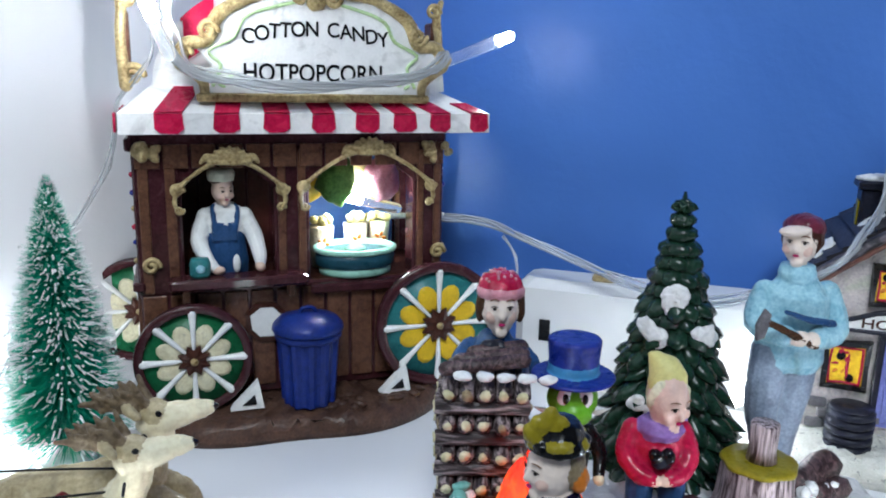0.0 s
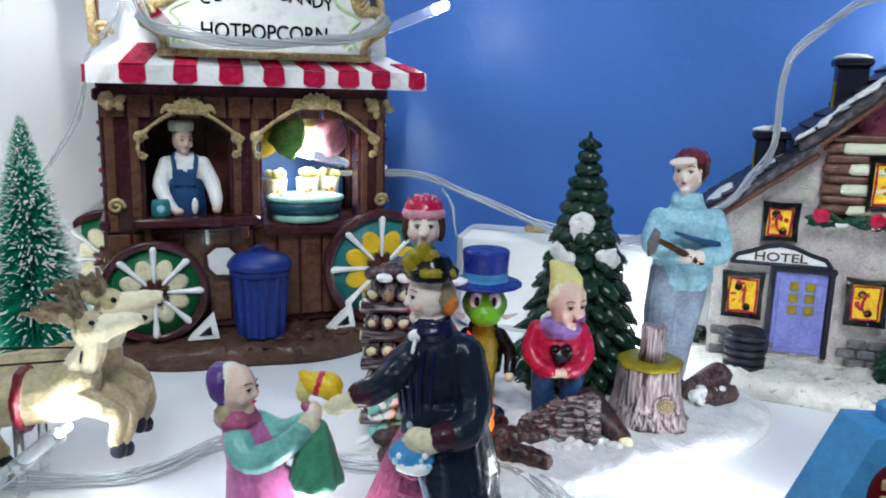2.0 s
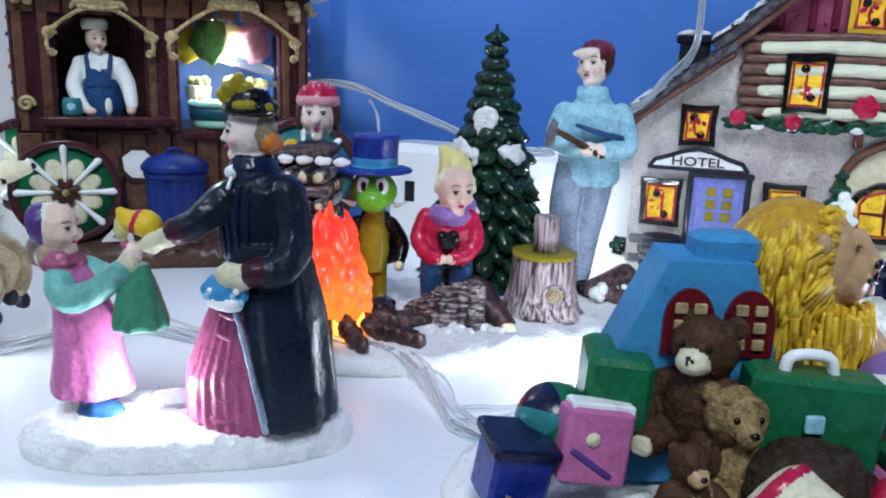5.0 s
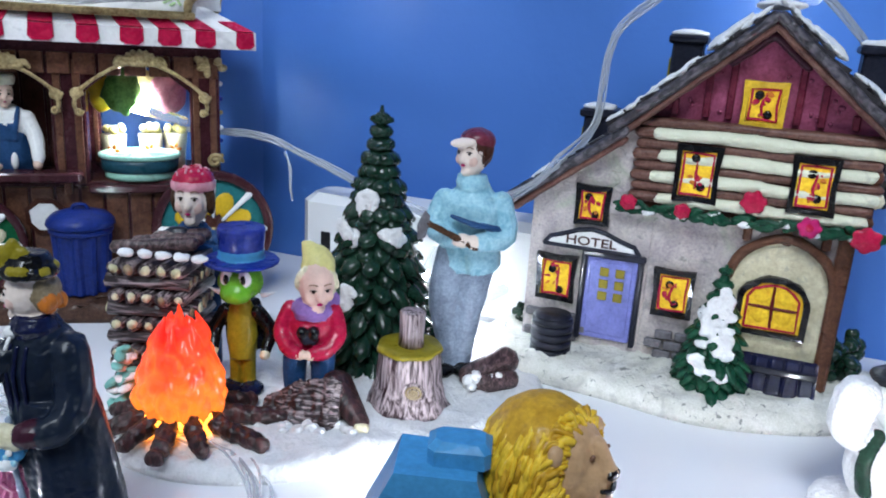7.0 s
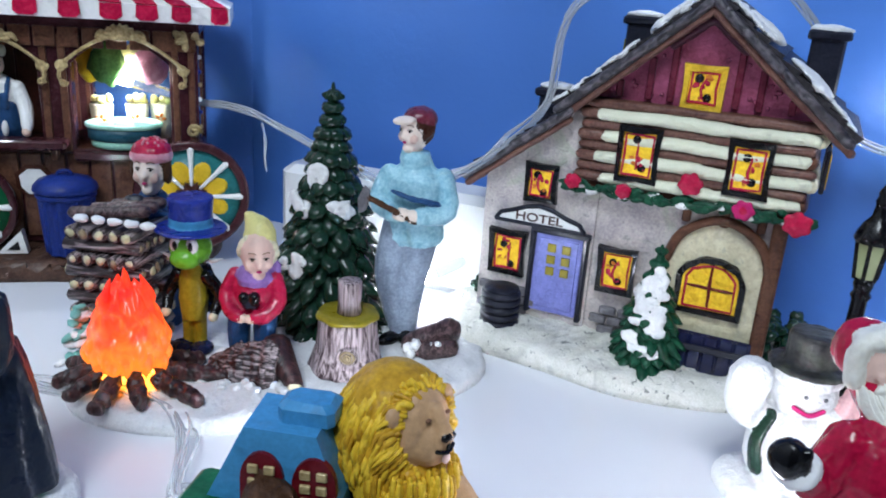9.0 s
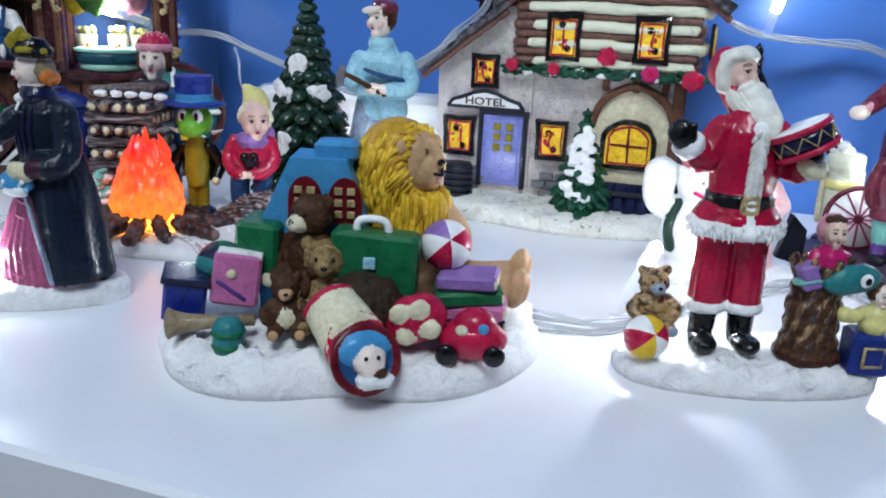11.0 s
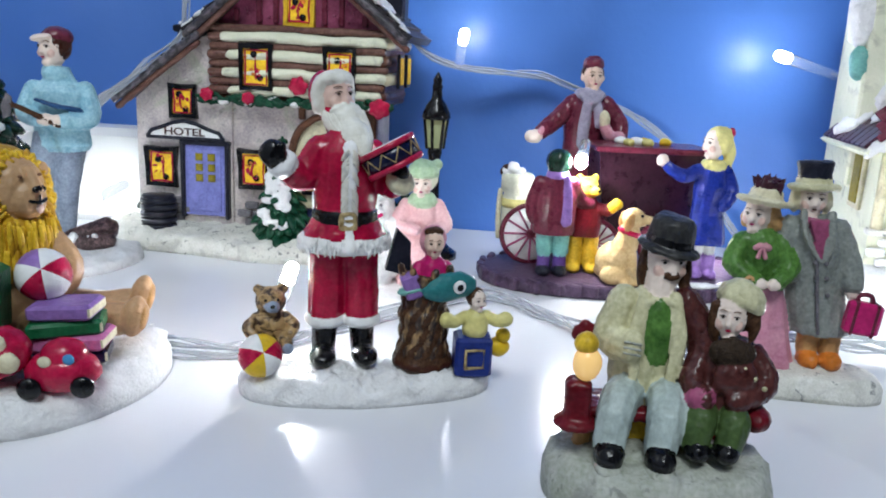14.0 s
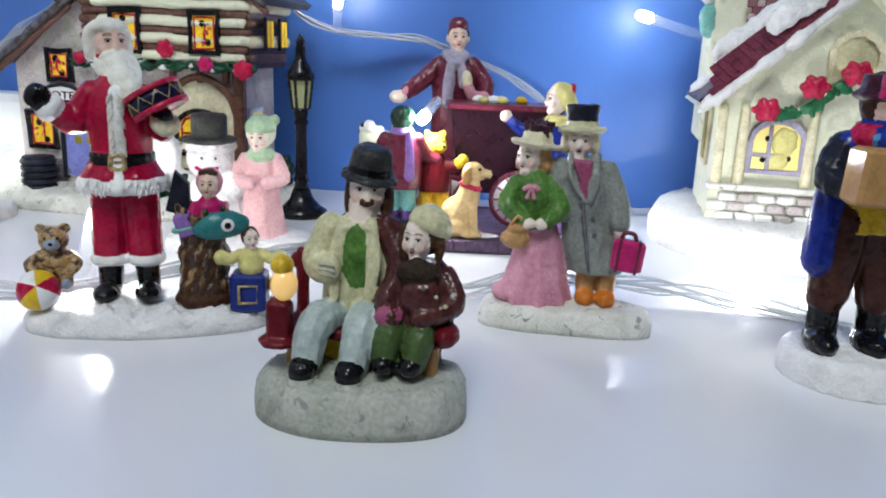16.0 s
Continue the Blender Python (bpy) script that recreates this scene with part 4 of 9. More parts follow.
    s.build("tin_can", t, "small dark teal can on the shelf")
    # the kettle, candy and cups in the lit opening
    s = Sculpt()
    kx, ky = 86, 13
    s.lathe([(14.0, 56.0), (15.4, 56.8), (15.6, 60.2)], "mint", (kx, ky, 0), seg=36, sy=0.78)
    s.lathe([(15.8, 59.8), (16.6, 60.4), (16.9, 66.0)], "darkteal", (kx, ky, 0), seg=36, sy=0.78)
    s.lathe([(16.8, 65.6), (17.8, 66.2), (17.9, 67.6), (16.2, 68.2), (14.8, 66.0), (0.4, 65.4)], "mint", (kx, ky, 0), seg=36, sy=0.78)
    s.lathe([(5.0, 65.4), (4.6, 67.0), (3.0, 67.4), (2.6, 68.2), (0.4, 68.4)], "mint", (kx, ky, 0), seg=18, sy=0.78)
    s.build("candy_kettle", t, "pale green round candy kettle")
    for x, y, z, mat, r in ((79, 18, 95, "leafgreen", 8.5), (99, 20, 95, "palepink", 8), (89, 30, 94, "paleyellow", 7.5), (70, 28, 93, "yellow", 6.5)):
        s = Sculpt()
        s.ell((x, y, z), (r, r * 0.7, r * 1.25), mat, lump=0.25, freq=0.25, seg=18, ring=12)
        s.tube([(x, y, z + 8), (x, y, 113)], 0.5, "white", seg=6)
        s.build("candy_floss", t, "hanging puff of spun sugar")
    for x, y in ((74, 26), (90, 30), (101, 34)):
        s = Sculpt()
        s.lathe([(4.0, 56.5), (5.6, 74), (5.2, 74.2)], "cream", (x, y, 0), fold=10, amp=0.04)
        for k in range(9):
            s.ell((x + random.uniform(-4, 4), y + random.uniform(-4, 4), 74.6 + random.uniform(0, 3)), 1.9, "paleyellow", seg=7, ring=5)
        for k in range(5):
            a = 2 * math.pi * k / 5
            s.ell((x + 1.8 * math.cos(a), y - 5.1, 67 + 1.8 * math.sin(a)), (1.3, 0.5, 0.8), "orange", (0, -math.degrees(a), 0), seg=7, ring=4)
        s.build("popcorn_cup", t, "cream popcorn cup with an orange star")
    # dustbin
    s = Sculpt()
    ribs = []
    for r, z in ((9.0, 0), (9.6, 0.5), (11.4, 28), (11.4, 29)):
        ribs.append([((r + 1.1 * (j % 4 < 2)) * math.cos(2 * math.pi * j / 44) + 62, (r + 1.1 * (j % 4 < 2)) * math.sin(2 * math.pi * j / 44) - 9, z + 9.6) for j in range(44)])
    s.rings(ribs, "binblue", False)
    s.lathe([(12.6, 36.6), (13.2, 37.4), (13.2, 38.8), (12.4, 39.4)], "binblue", (62, -9, 0), seg=28)
    bin_ = s.build("dustbin", t, "blue ribbed dustbin with a domed lid")
    s = Sculpt()
    s.lathe([(13.6, 39.6), (14.2, 40.4), (13.8, 42.2), (11.6, 44.6), (6, 46.4), (0.3, 46.8)], "binblue", (62, -9, 0), seg=28)
    s.tube([(58.5, -9, 45.8), (60, -9, 48.4), (64, -9, 48.4), (65.5, -9, 45.8)], 0.8, "binblue", seg=7)
    s.build("lid", bin_)
    s = Sculpt()
    for k in range(26):
        s.ell((random.uniform(66, 110), random.uniform(-20, -6), 9.0), (random.uniform(2, 5), random.uniform(1.5, 3), 1.4), "soil", (0, 0, random.uniform(0, 180)), seg=8, ring=5, lump=0.3, freq=0.5)
    s.build("clods", t, "", "", "stuff")


sweets_stand()


# ---- the hotel ----
def framed_window(parent, x, y, z, w, h, mat="litwindow", arched=False, bars=True, frame_mat="black"):
    """A cast window: dark frame, red bars and small drilled holes on a yellow pane. x, z: its middle."""
    s = Sculpt()
    if arched:
        outer, inner = arch(x - w / 2 - 2.2, x + w / 2 + 2.2, z - h / 2 - 2, z + h * 0.1, z + h / 2 + 2.5), arch(x - w / 2, x + w / 2, z - h / 2, z + h * 0.1, z + h / 2)
    else:
        outer = [(x - w / 2 - 1.0, z - h / 2 - 1.6), (x, z - h / 2 - 1.2), (x + w / 2 + 1.2, z - h / 2 - 1.6), (x + w / 2 + 1.0, z), (x + w / 2 + 1.4, z + h / 2 + 1.8), (x, z + h / 2 + 1.4), (x - w / 2 - 1.4, z + h / 2 + 1.8), (x - w / 2 - 1.0, z)]
        u, v = w / 2 - 0.8, h / 2 - 0.6
        inner = [(x - u, z - v), (x, z - v), (x + u, z - v), (x + u, z), (x + u, z + v), (x, z + v), (x - u, z + v), (x - u, z)]
    n = len(outer)
    vs = [(a, y, b) for a, b in outer] + [(a, y - 2.2, b) for a, b in outer] + [(a, y - 2.0, b) for a, b in inner] + [(a, y - 0.3, b) for a, b in inner]
    fs = []
    for k in range(3):
        for j in range(n):
            i = (j + 1) % n
            fs.append((k * n + j, k * n + i, (k + 1) * n + i, (k + 1) * n + j))
    s.add(vs, fs, frame_mat, False)
    s.lump(0.7, 2.4)
    win = s.build("window", parent, "dark framed yellow window with red bars" if mat == "litwindow" else "framed window")
    s = Sculpt()
    s.prism(inner, y - 0.9, y - 0.2, mat)
    s.build("pane", win)
    if bars:
        s = Sculpt()
        rnd = random.Random(int(x * 31 + z * 7))
        rim = [(x + (a - x) * 0.86 + rnd.uniform(-0.3, 0.3), z + (b - z) * 0.9 + rnd.uniform(-0.3, 0.3)) for a, b in inner]
        s.tube([(a, y - 1.0, b) for a, b in rim + rim[:1]], 0.5, "red", seg=6, n=1)
        j = lambda q: rnd.uniform(-q, q)
        if arched:
            s.tube([(x + j(0.3), y - 1.0, z - h * 0.40), (x + j(0.5), y - 1.1, z), (x + j(0.3), y - 1.0, z + h * 0.42)], [0.5, 0.7, 0.5], "darkred", seg=6)
            s.tube([(x - w * 0.40, y - 1.0, z + j(0.5)), (x, y - 1.1, z + j(0.5)), (x + w * 0.40, y - 1.0, z + j(0.5))], [0.5, 0.7, 0.5], "darkred", seg=6)
            for qx in (-0.2, 0.2):
                for qz in (-0.2, 0.2):
                    s.ell((x + qx * w, y - 0.7, z + qz * h), (w * 0.15, 0.8, h * 0.15), "litwindow", seg=12, ring=7)
        else:
            for q in range(7):
                s.ell((x + rnd.uniform(-0.26, 0.26) * w, y - 0.95, z + rnd.uniform(-0.32, 0.32) * h), (rnd.uniform(0.5, 1.5), 0.4, rnd.uniform(0.4, 1.3)), "red" if q % 3 else "orange", (0, rnd.uniform(0, 180), 0), seg=9, ring=5, lump=0.4, freq=0.9)
            s.tube([(x + j(0.8), y - 1.0, z - h * 0.3), (x + j(1.4), y - 1.0, z - h * 0.05), (x + j(1.0), y - 1.0, z + h * 0.26)], [0.35, 0.6, 0.35], "red", seg=6)
        s.lump(0.35, 1.6)
        s.build("glazing_bar", win)
        if mat == "litwindow" and not arched:
            for dx, dz in ((-0.16 + j(0.1), 0.27 + j(0.06)), (0.14 + j(0.1), -0.27 + j(0.06))):
                s = Sculpt()
                s.lathe([(1.6, -0.4), (1.6, 0.25), (0.1, 0.3)], "black", (x + dx * w, y - 0.95, z + dz * h), 10, rot=(90, 0, 0))
                s.lump(0.2, 1.2)
                s.build("hole", win)
    return win


def cast_fir(parent, x, y, z, h, r, name="fir_tree", snow=7, tiers=13, label="", seed=1, mat="pine", big=1.0):
    """A cast fir: rows of drooping leaf clumps with patches of snow."""
    rnd = random.Random(seed)
    s = Sculpt()
    s.lathe([(r * 0.78, z), (r * 0.7, z + h * 0.2), (r * 0.42, z + h * 0.5), (0.5, z + h)], mat, (x, y, 0), 14)
    for i in range(tiers):
        q = i / (tiers - 1)
        zz, rr = z + h * (0.07 + 0.88 * q), r * (1 - q) ** 0.85 * (1 - 0.12 * (i % 2)) + 0.8
        n = max(4, int(6 + 12 * (1 - q)))
        for j in range(n):
            a = 2 * math.pi * (j + 0.5 * (i % 2) + rnd.uniform(-0.15, 0.15)) / n
            ln = rr * rnd.uniform(0.42, 0.6) + 0.6
            px, py = x + (rr - ln * 0.55) * math.cos(a), y + (rr - ln * 0.55) * math.sin(a)
            s.ell((px, py, zz - 0.12 * ln), (ln, h * 0.034 + 1.0, h * 0.02 + 0.6), mat, (0, rnd.uniform(24, 42), math.degrees(a)), seg=8, ring=5, lump=0.25, freq=0.5)
    tree = s.build(name, parent, label)
    for k in range(snow):
        q0, a = rnd.uniform(0.15, 0.8), -math.pi / 2 + rnd.uniform(-1.1, 0.9)
        rr = r * (1 - q0) ** 0.85 - 0.4
        s = Sculpt()
        wide, tall = big * r * rnd.uniform(0.14, 0.27), big * r * rnd.uniform(0.09, 0.17)
        for q in range(4):
            s.ell((x + rr * math.cos(a) + rnd.uniform(-0.6, 0.6) * wide, y + rr * math.sin(a) + rnd.uniform(-0.4, 0.4), z + h * (0.07 + 0.9 * q0) + rnd.uniform(-0.8, 0.8) * tall), (wide * rnd.uniform(0.6, 1.0), 1.15, tall * rnd.uniform(0.6, 1.0)), "snow", (0, rnd.uniform(-25, 25), math.degrees(a) + 90), lump=0.3, freq=0.5)
        s.slim(0, 0, 1.0, 0.7)
        s.build("snow_patch", tree)
    return tree


def hotel():
    t = thing("hotel", 0.270, 0.345, -18, "painted resin log hotel with snowy base and lit yellow windows", "ornament")
    s = mound(oval(76, 46, 0.05, 4, 0.6, 3.0), 9, "oldsnow", seg=60, rough=2.4)
    for p in s.v:
        p += Vector((2, 14, 0))
    s.build("snow_base", t, "weathered white cast snow ground")
    D = 52.0
    # lower storey
    s = Sculpt()
    s.prism([(-58, 7), (-10, 7), (-10, 100), (-24, 98), (-58, 68)], 0, D, "stone")
    s.lump(0.5, 5.0)
    wing = s.build("wing_wall", t, "pale plastered stone wing wall")
    s = Sculpt()
    s.prism([(-10.2, 7), (56, 7), (56, 70), (-10.2, 70)], 2, D, "stone")
    s.build("ground_floor_wall", t)
    for row in range(3):
        for k in range(9):
            x = -57 + 7.6 * k + (3.8 if row % 2 else 0)
            if -36 < x < -11 or x > 8:
                continue
            s = Sculpt()
            s.box((x + 3.5, -0.6, 11 + 4.2 * row), (6.8, 2.4, 3.6), "greystone", (0, random.uniform(-3, 3), 0), ch=0.7)
            s.build("stone_block", t)
    # log storey
    s = Sculpt()
    s.box((23.5, 25, 86), (80, D + 1, 33), "brown", ch=0.6)
    s.prism([(-18, 102.4), (66, 102.4), (66, 104), (23, 141), (21, 141), (-18, 104)], 3, D, "gable")
    s.build("upper_wall", t)
    for k in range(4):
        for hh in (2.3,):
            s = Sculpt()
            x0, x1 = -12.5 + (3.2, 0.6, 2.4, 0.0)[k], 60 + (0.5, 2.5, 1.0, 3.0)[k]
            zz = 74.0 + 8.1 * k
            s.tube([(x0, -2.0, zz), (x0 + 30, -2.4, zz + 0.4), (x1 - 28, -2.3, zz - 0.2), (x1, -2.0, zz + 0.3)], [2.2, hh + 0.3, hh + 0.1, 2.2], "chalk", seg=8, n=5, flat=1.0)
            s.lump(0.7, 2.8)
            s.build("log", t, "cream painted log")
            s = Sculpt()
            s.tube([(-18.5, -1.4, zz + 4.0), (x0 + 36, -1.6, zz + 4.2), (x1 + 1, -1.4, zz + 4.0)], [1.9, 1.7, 1.8], "logbrown", seg=7, n=8)
            s.lump(0.5, 2.4)
            s.build("log", t, "brown log")
            s = Sculpt()
            s.tube([(x1 + 1.2, 0, zz), (x1 + 1.4, 25, zz + 0.3), (x1 + 1.2, 50, zz)], 2.9, "cream" if k % 2 else "plank", seg=8, n=2)
            s.build("log", t)
            s = Sculpt()
            s.tube([(-19, -1.5, zz), (x0 - 1.0, -1.5, zz)], [2.3, 2.1], "logbrown", seg=9, n=1)
            s.lump(0.5, 2.0)
            s.build("log_end", t)
    # gable boards
    for x in (-8, 3, 11, 34, 42, 53):
        top = 139 - abs(x - 22) * 0.85
        s = Sculpt()
        s.box((x, 2.2, (103 + top) / 2), (2.6, 2.2, top - 103 - 4), "maroon", ch=0.6)
        s.build("gable_post", t)
    s = Sculpt()
    s.box((23, 1.8, 103), (84, 4, 2.2), "plank", ch=0.5)
    s.build("gable_beam", t)
    rnd = random.Random(4)
    for k in range(26):
        x = rnd.uniform(-6, 52)
        zz = rnd.uniform(106, max(107, 136 - abs(x - 22) * 0.85))
        if 12 < x < 33 and zz < 122:
            continue
        s = Sculpt()
        s.ell((x, 2.6, zz), (0.8, 0.6, 0.8), "gable", seg=6, ring=4)
        s.build("stud", t)
    s = Sculpt()
    s.tube([(9.5, 1.0, 125.5), (16, 0.6, 130.5), (22.4, 0.4, 135.5), (29, 0.6, 130.5), (35, 1.0, 125.5)], [1.5, 1.7, 1.9, 1.7, 1.5], "plum", seg=7, n=3)
    s.lump(0.3, 2.5)
    s.build("gable_hood", t)
    # roofs: shingled slopes
    def slope(name, x0, z0, x1, z1, y0, y1, thick, mat, label):
        s = Sculpt()
        n = Vector((-(z1 - z0), x1 - x0)).normalized() * thick
        rows = 9
        poly = [(x0, z0)]
        for k in range(rows):
            a, b = k / rows, (k + 1) / rows
            poly += [(x0 + (x1 - x0) * a + n.x, z0 + (z1 - z0) * a + n.y), (x0 + (x1 - x0) * b + n.x * 0.7, z0 + (z1 - z0) * b + n.y * 0.7)]
        poly.append((x1, z1))
        s.prism(poly, y0, y1, mat)
        s.lump(0.5, 3.5)
        return s.build(name, t, label)
    slope("wing_roof", -66, 67, -20, 101, -5, D + 3, 3.2, "shingle", "dark grey shingled wing roof")
    slope("roof_slope", -29, 98, 22.5, 141.5, -7, D + 4, 4.0, "shingle", "dark grey shingled roof slope")
    slope("roof_slope", 74, 99, 22.4, 141.5, -7, D + 4, -4.0, "shingle", "dark grey shingled roof slope")
    for x0, z0, x1, z1 in ((-29, 97, 22, 140.5), (73, 98, 23, 140.5), (-65, 66, -24, 97)):
        s = Sculpt()
        s.tube([(x0, -6.8, z0 + 1.4), ((x0 + x1) / 2, -7.0, (z0 + z1) / 2 + 1.4), (x1, -6.8, z1 + 1.4)], 1.9, "slateedge", seg=8, n=8)
        s.lump(0.5, 2.2)
        s.build("roof_edge", t, "dark slate roof edge")
        s = Sculpt()
        s.tube([(x0 + 1, -5.4, z0 - 2.0), ((x0 + x1) / 2, -5.6, (z0 + z1) / 2 - 2.0), (x1, -5.4, z1 - 2.0)], 1.6, "logbrown", seg=7, n=8)
        s.lump(0.4, 2.5)
        s.build("barge_board", t)
    # snow on the roof
    for x, y, z, a, b in ((-19, 4, 109, 17, 11), (-6, 0, 121, 10, 6), (8, 0, 136, 10, 5), (22, 4, 146, 8, 8), (40, 4, 134, 9, 6), (58, 8, 118, 10, 9), (69, 3, 106, 7, 8), (-40, 20, 88, 9, 11), (-58, 14, 76, 7, 10)):
        s = Sculpt()
        tilt = -41 if x < 22 else 39
        s.ell((x, y, z), (a, b, 1.8), "snow", (0, tilt if x != 22 else 0, 0), seg=14, ring=7, lump=0.5, freq=0.22)
        s.build("snow_patch", t)
    # thin crust along the verges
    for x0, z0, x1, z1, n in ((-30, 101, 0, 127, 9), (6, 132, 21, 145.5, 5), (24, 145.5, 44, 129, 6), (56, 119, 74, 103, 6)):
        s = Sculpt()
        for k in range(n):
            q = (k + rnd.uniform(-0.2, 0.2)) / n
            s.ell((x0 + (x1 - x0) * q, -4.5 + rnd.uniform(-1.5, 4), z0 + (z1 - z0) * q + rnd.uniform(0.2, 1.2)), (rnd.uniform(2.4, 4.6), rnd.uniform(2, 4), rnd.uniform(0.9, 1.5)), "snow", (0, -40 if x0 < 20 else 40, 0), seg=9, ring=6)
        s.slim(0, 0, 1.0, 0.6)
        s.build("snow_crust", t)
    for x, y, z, h in ((-39, 24, 82, 21), (-9, 36, 108, 26), (60, 36, 108, 26)):
        s = Sculpt()
        s.box((x, y, z + h / 2), (12, 12, h), "charcoal", ch=1.0)
        s.box((x, y, z + h - 1.5), (15, 15, 3.4), "charcoal", ch=0.9)
        if x < 0:
            s.box((x - 6.3, y - 1, z + h / 2 - 2), (0.8, 5, h * 0.45), "olive", ch=0.2)
        s.lump(0.4, 3.0)
        chim = s.build("chimney", t, "dark brick chimney with snow on top")
        s = Sculpt()
        s.ell((x, y, z + h + 0.6), (7.2, 7.2, 1.8), "snow", lump=0.35, freq=0.4)
        s.build("snow_cap", chim)
    # windows, door and sign
    for x, z, w, h in ((-34, 67.5, 11.5, 13), (-45.5, 35.5, 14, 16.5), (1, 37, 13, 16), (3.5, 85, 13.5, 18), (43, 85.5, 13, 17)):
        framed_window(t, x, -0.2 if x < -10 or z < 60 else -3.2, z, w, h)
    framed_window(t, 22.3, 2.0, 111.6, 12.2, 13.2, frame_mat="mustard")
    framed_window(t, 37, 0.4, 38, 21, 19, arched=True)
    s = Sculpt()
    s.prism(arch(18, 58, 10, 44, 64), 0.6, 2.2, "cream")
    s.build("arch_wall", t, "cream plaster under a timber arch")
    s = Sculpt()
    s.tube([(19, -0.4, 46), (24, -0.6, 58), (38, -0.8, 65), (52, -0.6, 58), (57, -0.4, 46)], 1.9, "plank", seg=7)
    s.box((57.5, 1, 39), (5.5, 6, 62), "plank", ch=0.9)
    for x in (24, 38, 51):
        s.box((x, 0.4, 66.5), (3.2, 2.6, 9), "plank", ch=0.5)
    s.lump(0.4, 4)
    s.build("timber_arch", t)
    s = Sculpt()
    s.box((-23.5, -0.6, 30.2), (20, 2.2, 34.6), "doorblue", ch=0.4)
    s.box((-23.5, -1.6, 30.2), (16.5, 1.0, 30), "doorblue", ch=0.4)
    s.lump(0.35, 3.0)
    door = s.build("door", t, "lilac blue door with six yellow panes")
    for i in range(2):
        for j in range(3):
            s = Sculpt()
            s.box((-26 + 6.2 * i, -2.2, 41.5 - 5 * j), (3.6, 0.9, 3.6), "olive", ch=0.4)
            s.build("pane", door)
    s = Sculpt()
    for q in (-34.6, -12.2):
        s.box((q, -1.0, 30), (2.2, 3.4, 37), "charcoal", ch=0.5)
    s.box((-23, -1.2, 48.5), (25, 4, 2.4), "charcoal", ch=0.5)
    s.lump(0.3, 3)
    s.build("door_frame", t)
    s = Sculpt()
    board = [(-51, 50.6), (-13.5, 50.6), (-15.5, 53.4), (-21, 55), (-27, 57.4), (-32.5, 58.4), (-38, 57.4), (-44, 55), (-49, 53.4)]
    s.prism(board, -3.4, 0, "white")
    sign = s.build("sign_board", t, "small arched white board over the door")
    s = Sculpt()
    s.tube([(x, -3.2, z) for x, z in board[1:] + board[:1]], 1.0, "charcoal", seg=6, n=1)
    s.tube([(-51, -3.2, 50.2), (-13.5, -3.2, 50.2)], 0.9, "charcoal", seg=6, n=1)
    s.build("rim", sign)
    letters("HOTEL", 5.0, "brown", sign, pose(-0.0325, -0.0036, 0.0531, 90, 0, 0), "lettering", squeeze=1.3)
    # garland
    rnd = random.Random(9)
    for k in range(15):
        x = -20 + 6.0 * k
        s = Sculpt()
        for q in range(7):
            s.ell((x + rnd.uniform(-3.4, 3.4), -5 + rnd.uniform(-1, 1), 70 + rnd.uniform(-2.0, 2.0)), (3.0, 0.9, 1.2), "firgreen", (0, rnd.uniform(-28, 28), rnd.uniform(-15, 15)), seg=7, ring=5)
        if k % 2 == 1:
            s.ell((x + rnd.uniform(-2, 2), -5.6, 69 + rnd.uniform(-1, 3)), (2.6, 1.0, 1.1), "snow", lump=0.4, freq=0.5)
        s.slim(x, -5, 1.0, 0.4)
        s.build("garland_spray", t)
    for x, z, r in ((-19.6, 71.8, 3.6), (0.4, 71.0, 3.4), (24.3, 77.6, 4.8), (43.9, 71.2, 4.2), (62.3, 69.4, 5.2)):
        s = Sculpt()
        for q in range(6):
            a = math.pi * q / 3 + x
            s.ell((x + r * 0.5 * math.cos(a), -6.4, z + r * 0.45 * math.sin(a)), (r * 0.56, 1.1, r * 0.44), "red" if x != 43.9 else "magenta", (0, -math.degrees(a), 0), seg=8, ring=6)
        s.ell((x, -6.9, z), (r * 0.4, 0.9, r * 0.4), "red")
        s.slim(x, -6, 1.0, 0.35)
        s.build("red_flower", t)
    # tree, barrel, cellar door and bushes by the wall
    fir = cast_fir(t, 19, -13, 7, 48, 15, snow=3, big=1.1, tiers=10, label="green cast fir heavy with snow", seed=5, mat="firgreen")
    s = Sculpt()
    for k in range(40):
        q = rnd.random()
        z = 16 + 30 * q
        s.ell((19 + rnd.uniform(-6.5, 6.5) * (1 - 0.6 * q), -13 - 15 * (1 - (z - 7) / 48) ** 0.85 + 0.6, z), (rnd.uniform(2.0, 3.4), 1.3, rnd.uniform(1.6, 2.8)), "snow", (0, rnd.uniform(-40, 40), 0), lump=0.3, freq=0.6)
    s.slim(0, 0, 1.0, 0.4)
    s.build("snow_patch", fir)
    s = Sculpt()
    for k in range(5):
        s.lathe([(7.2, 7 + 3.2 * k), (8.3, 7.6 + 3.2 * k), (8.3, 9.2 + 3.2 * k), (7.2, 10.0 + 3.2 * k)], "charcoal", (-43, -11, 0), 18)
    s.lathe([(7.6, 22.6), (7.4, 23.6), (0.2, 23.8)], "charcoal", (-43, -11, 0), 18)
    s.lump(0.3, 3)
    s.build("barrel", t, "dark hooped barrel")
    s = Sculpt()
    s.box((42, -8.6, 13), (28, 2, 17), "navy", (-18, 0, 0), ch=0.6)
    s.box((42, -11.5, 17), (27, 1.4, 2.2), "charcoal", (-18, 0, 0), ch=0.3)
    s.box((42, -11.0, 8.5), (27, 1.4, 2.2), "charcoal", (-18, 0, 0), ch=0.3)
    s.lump(0.4, 4)
    cellar = s.build("cellar_door", t, "dark blue sloping cellar door")
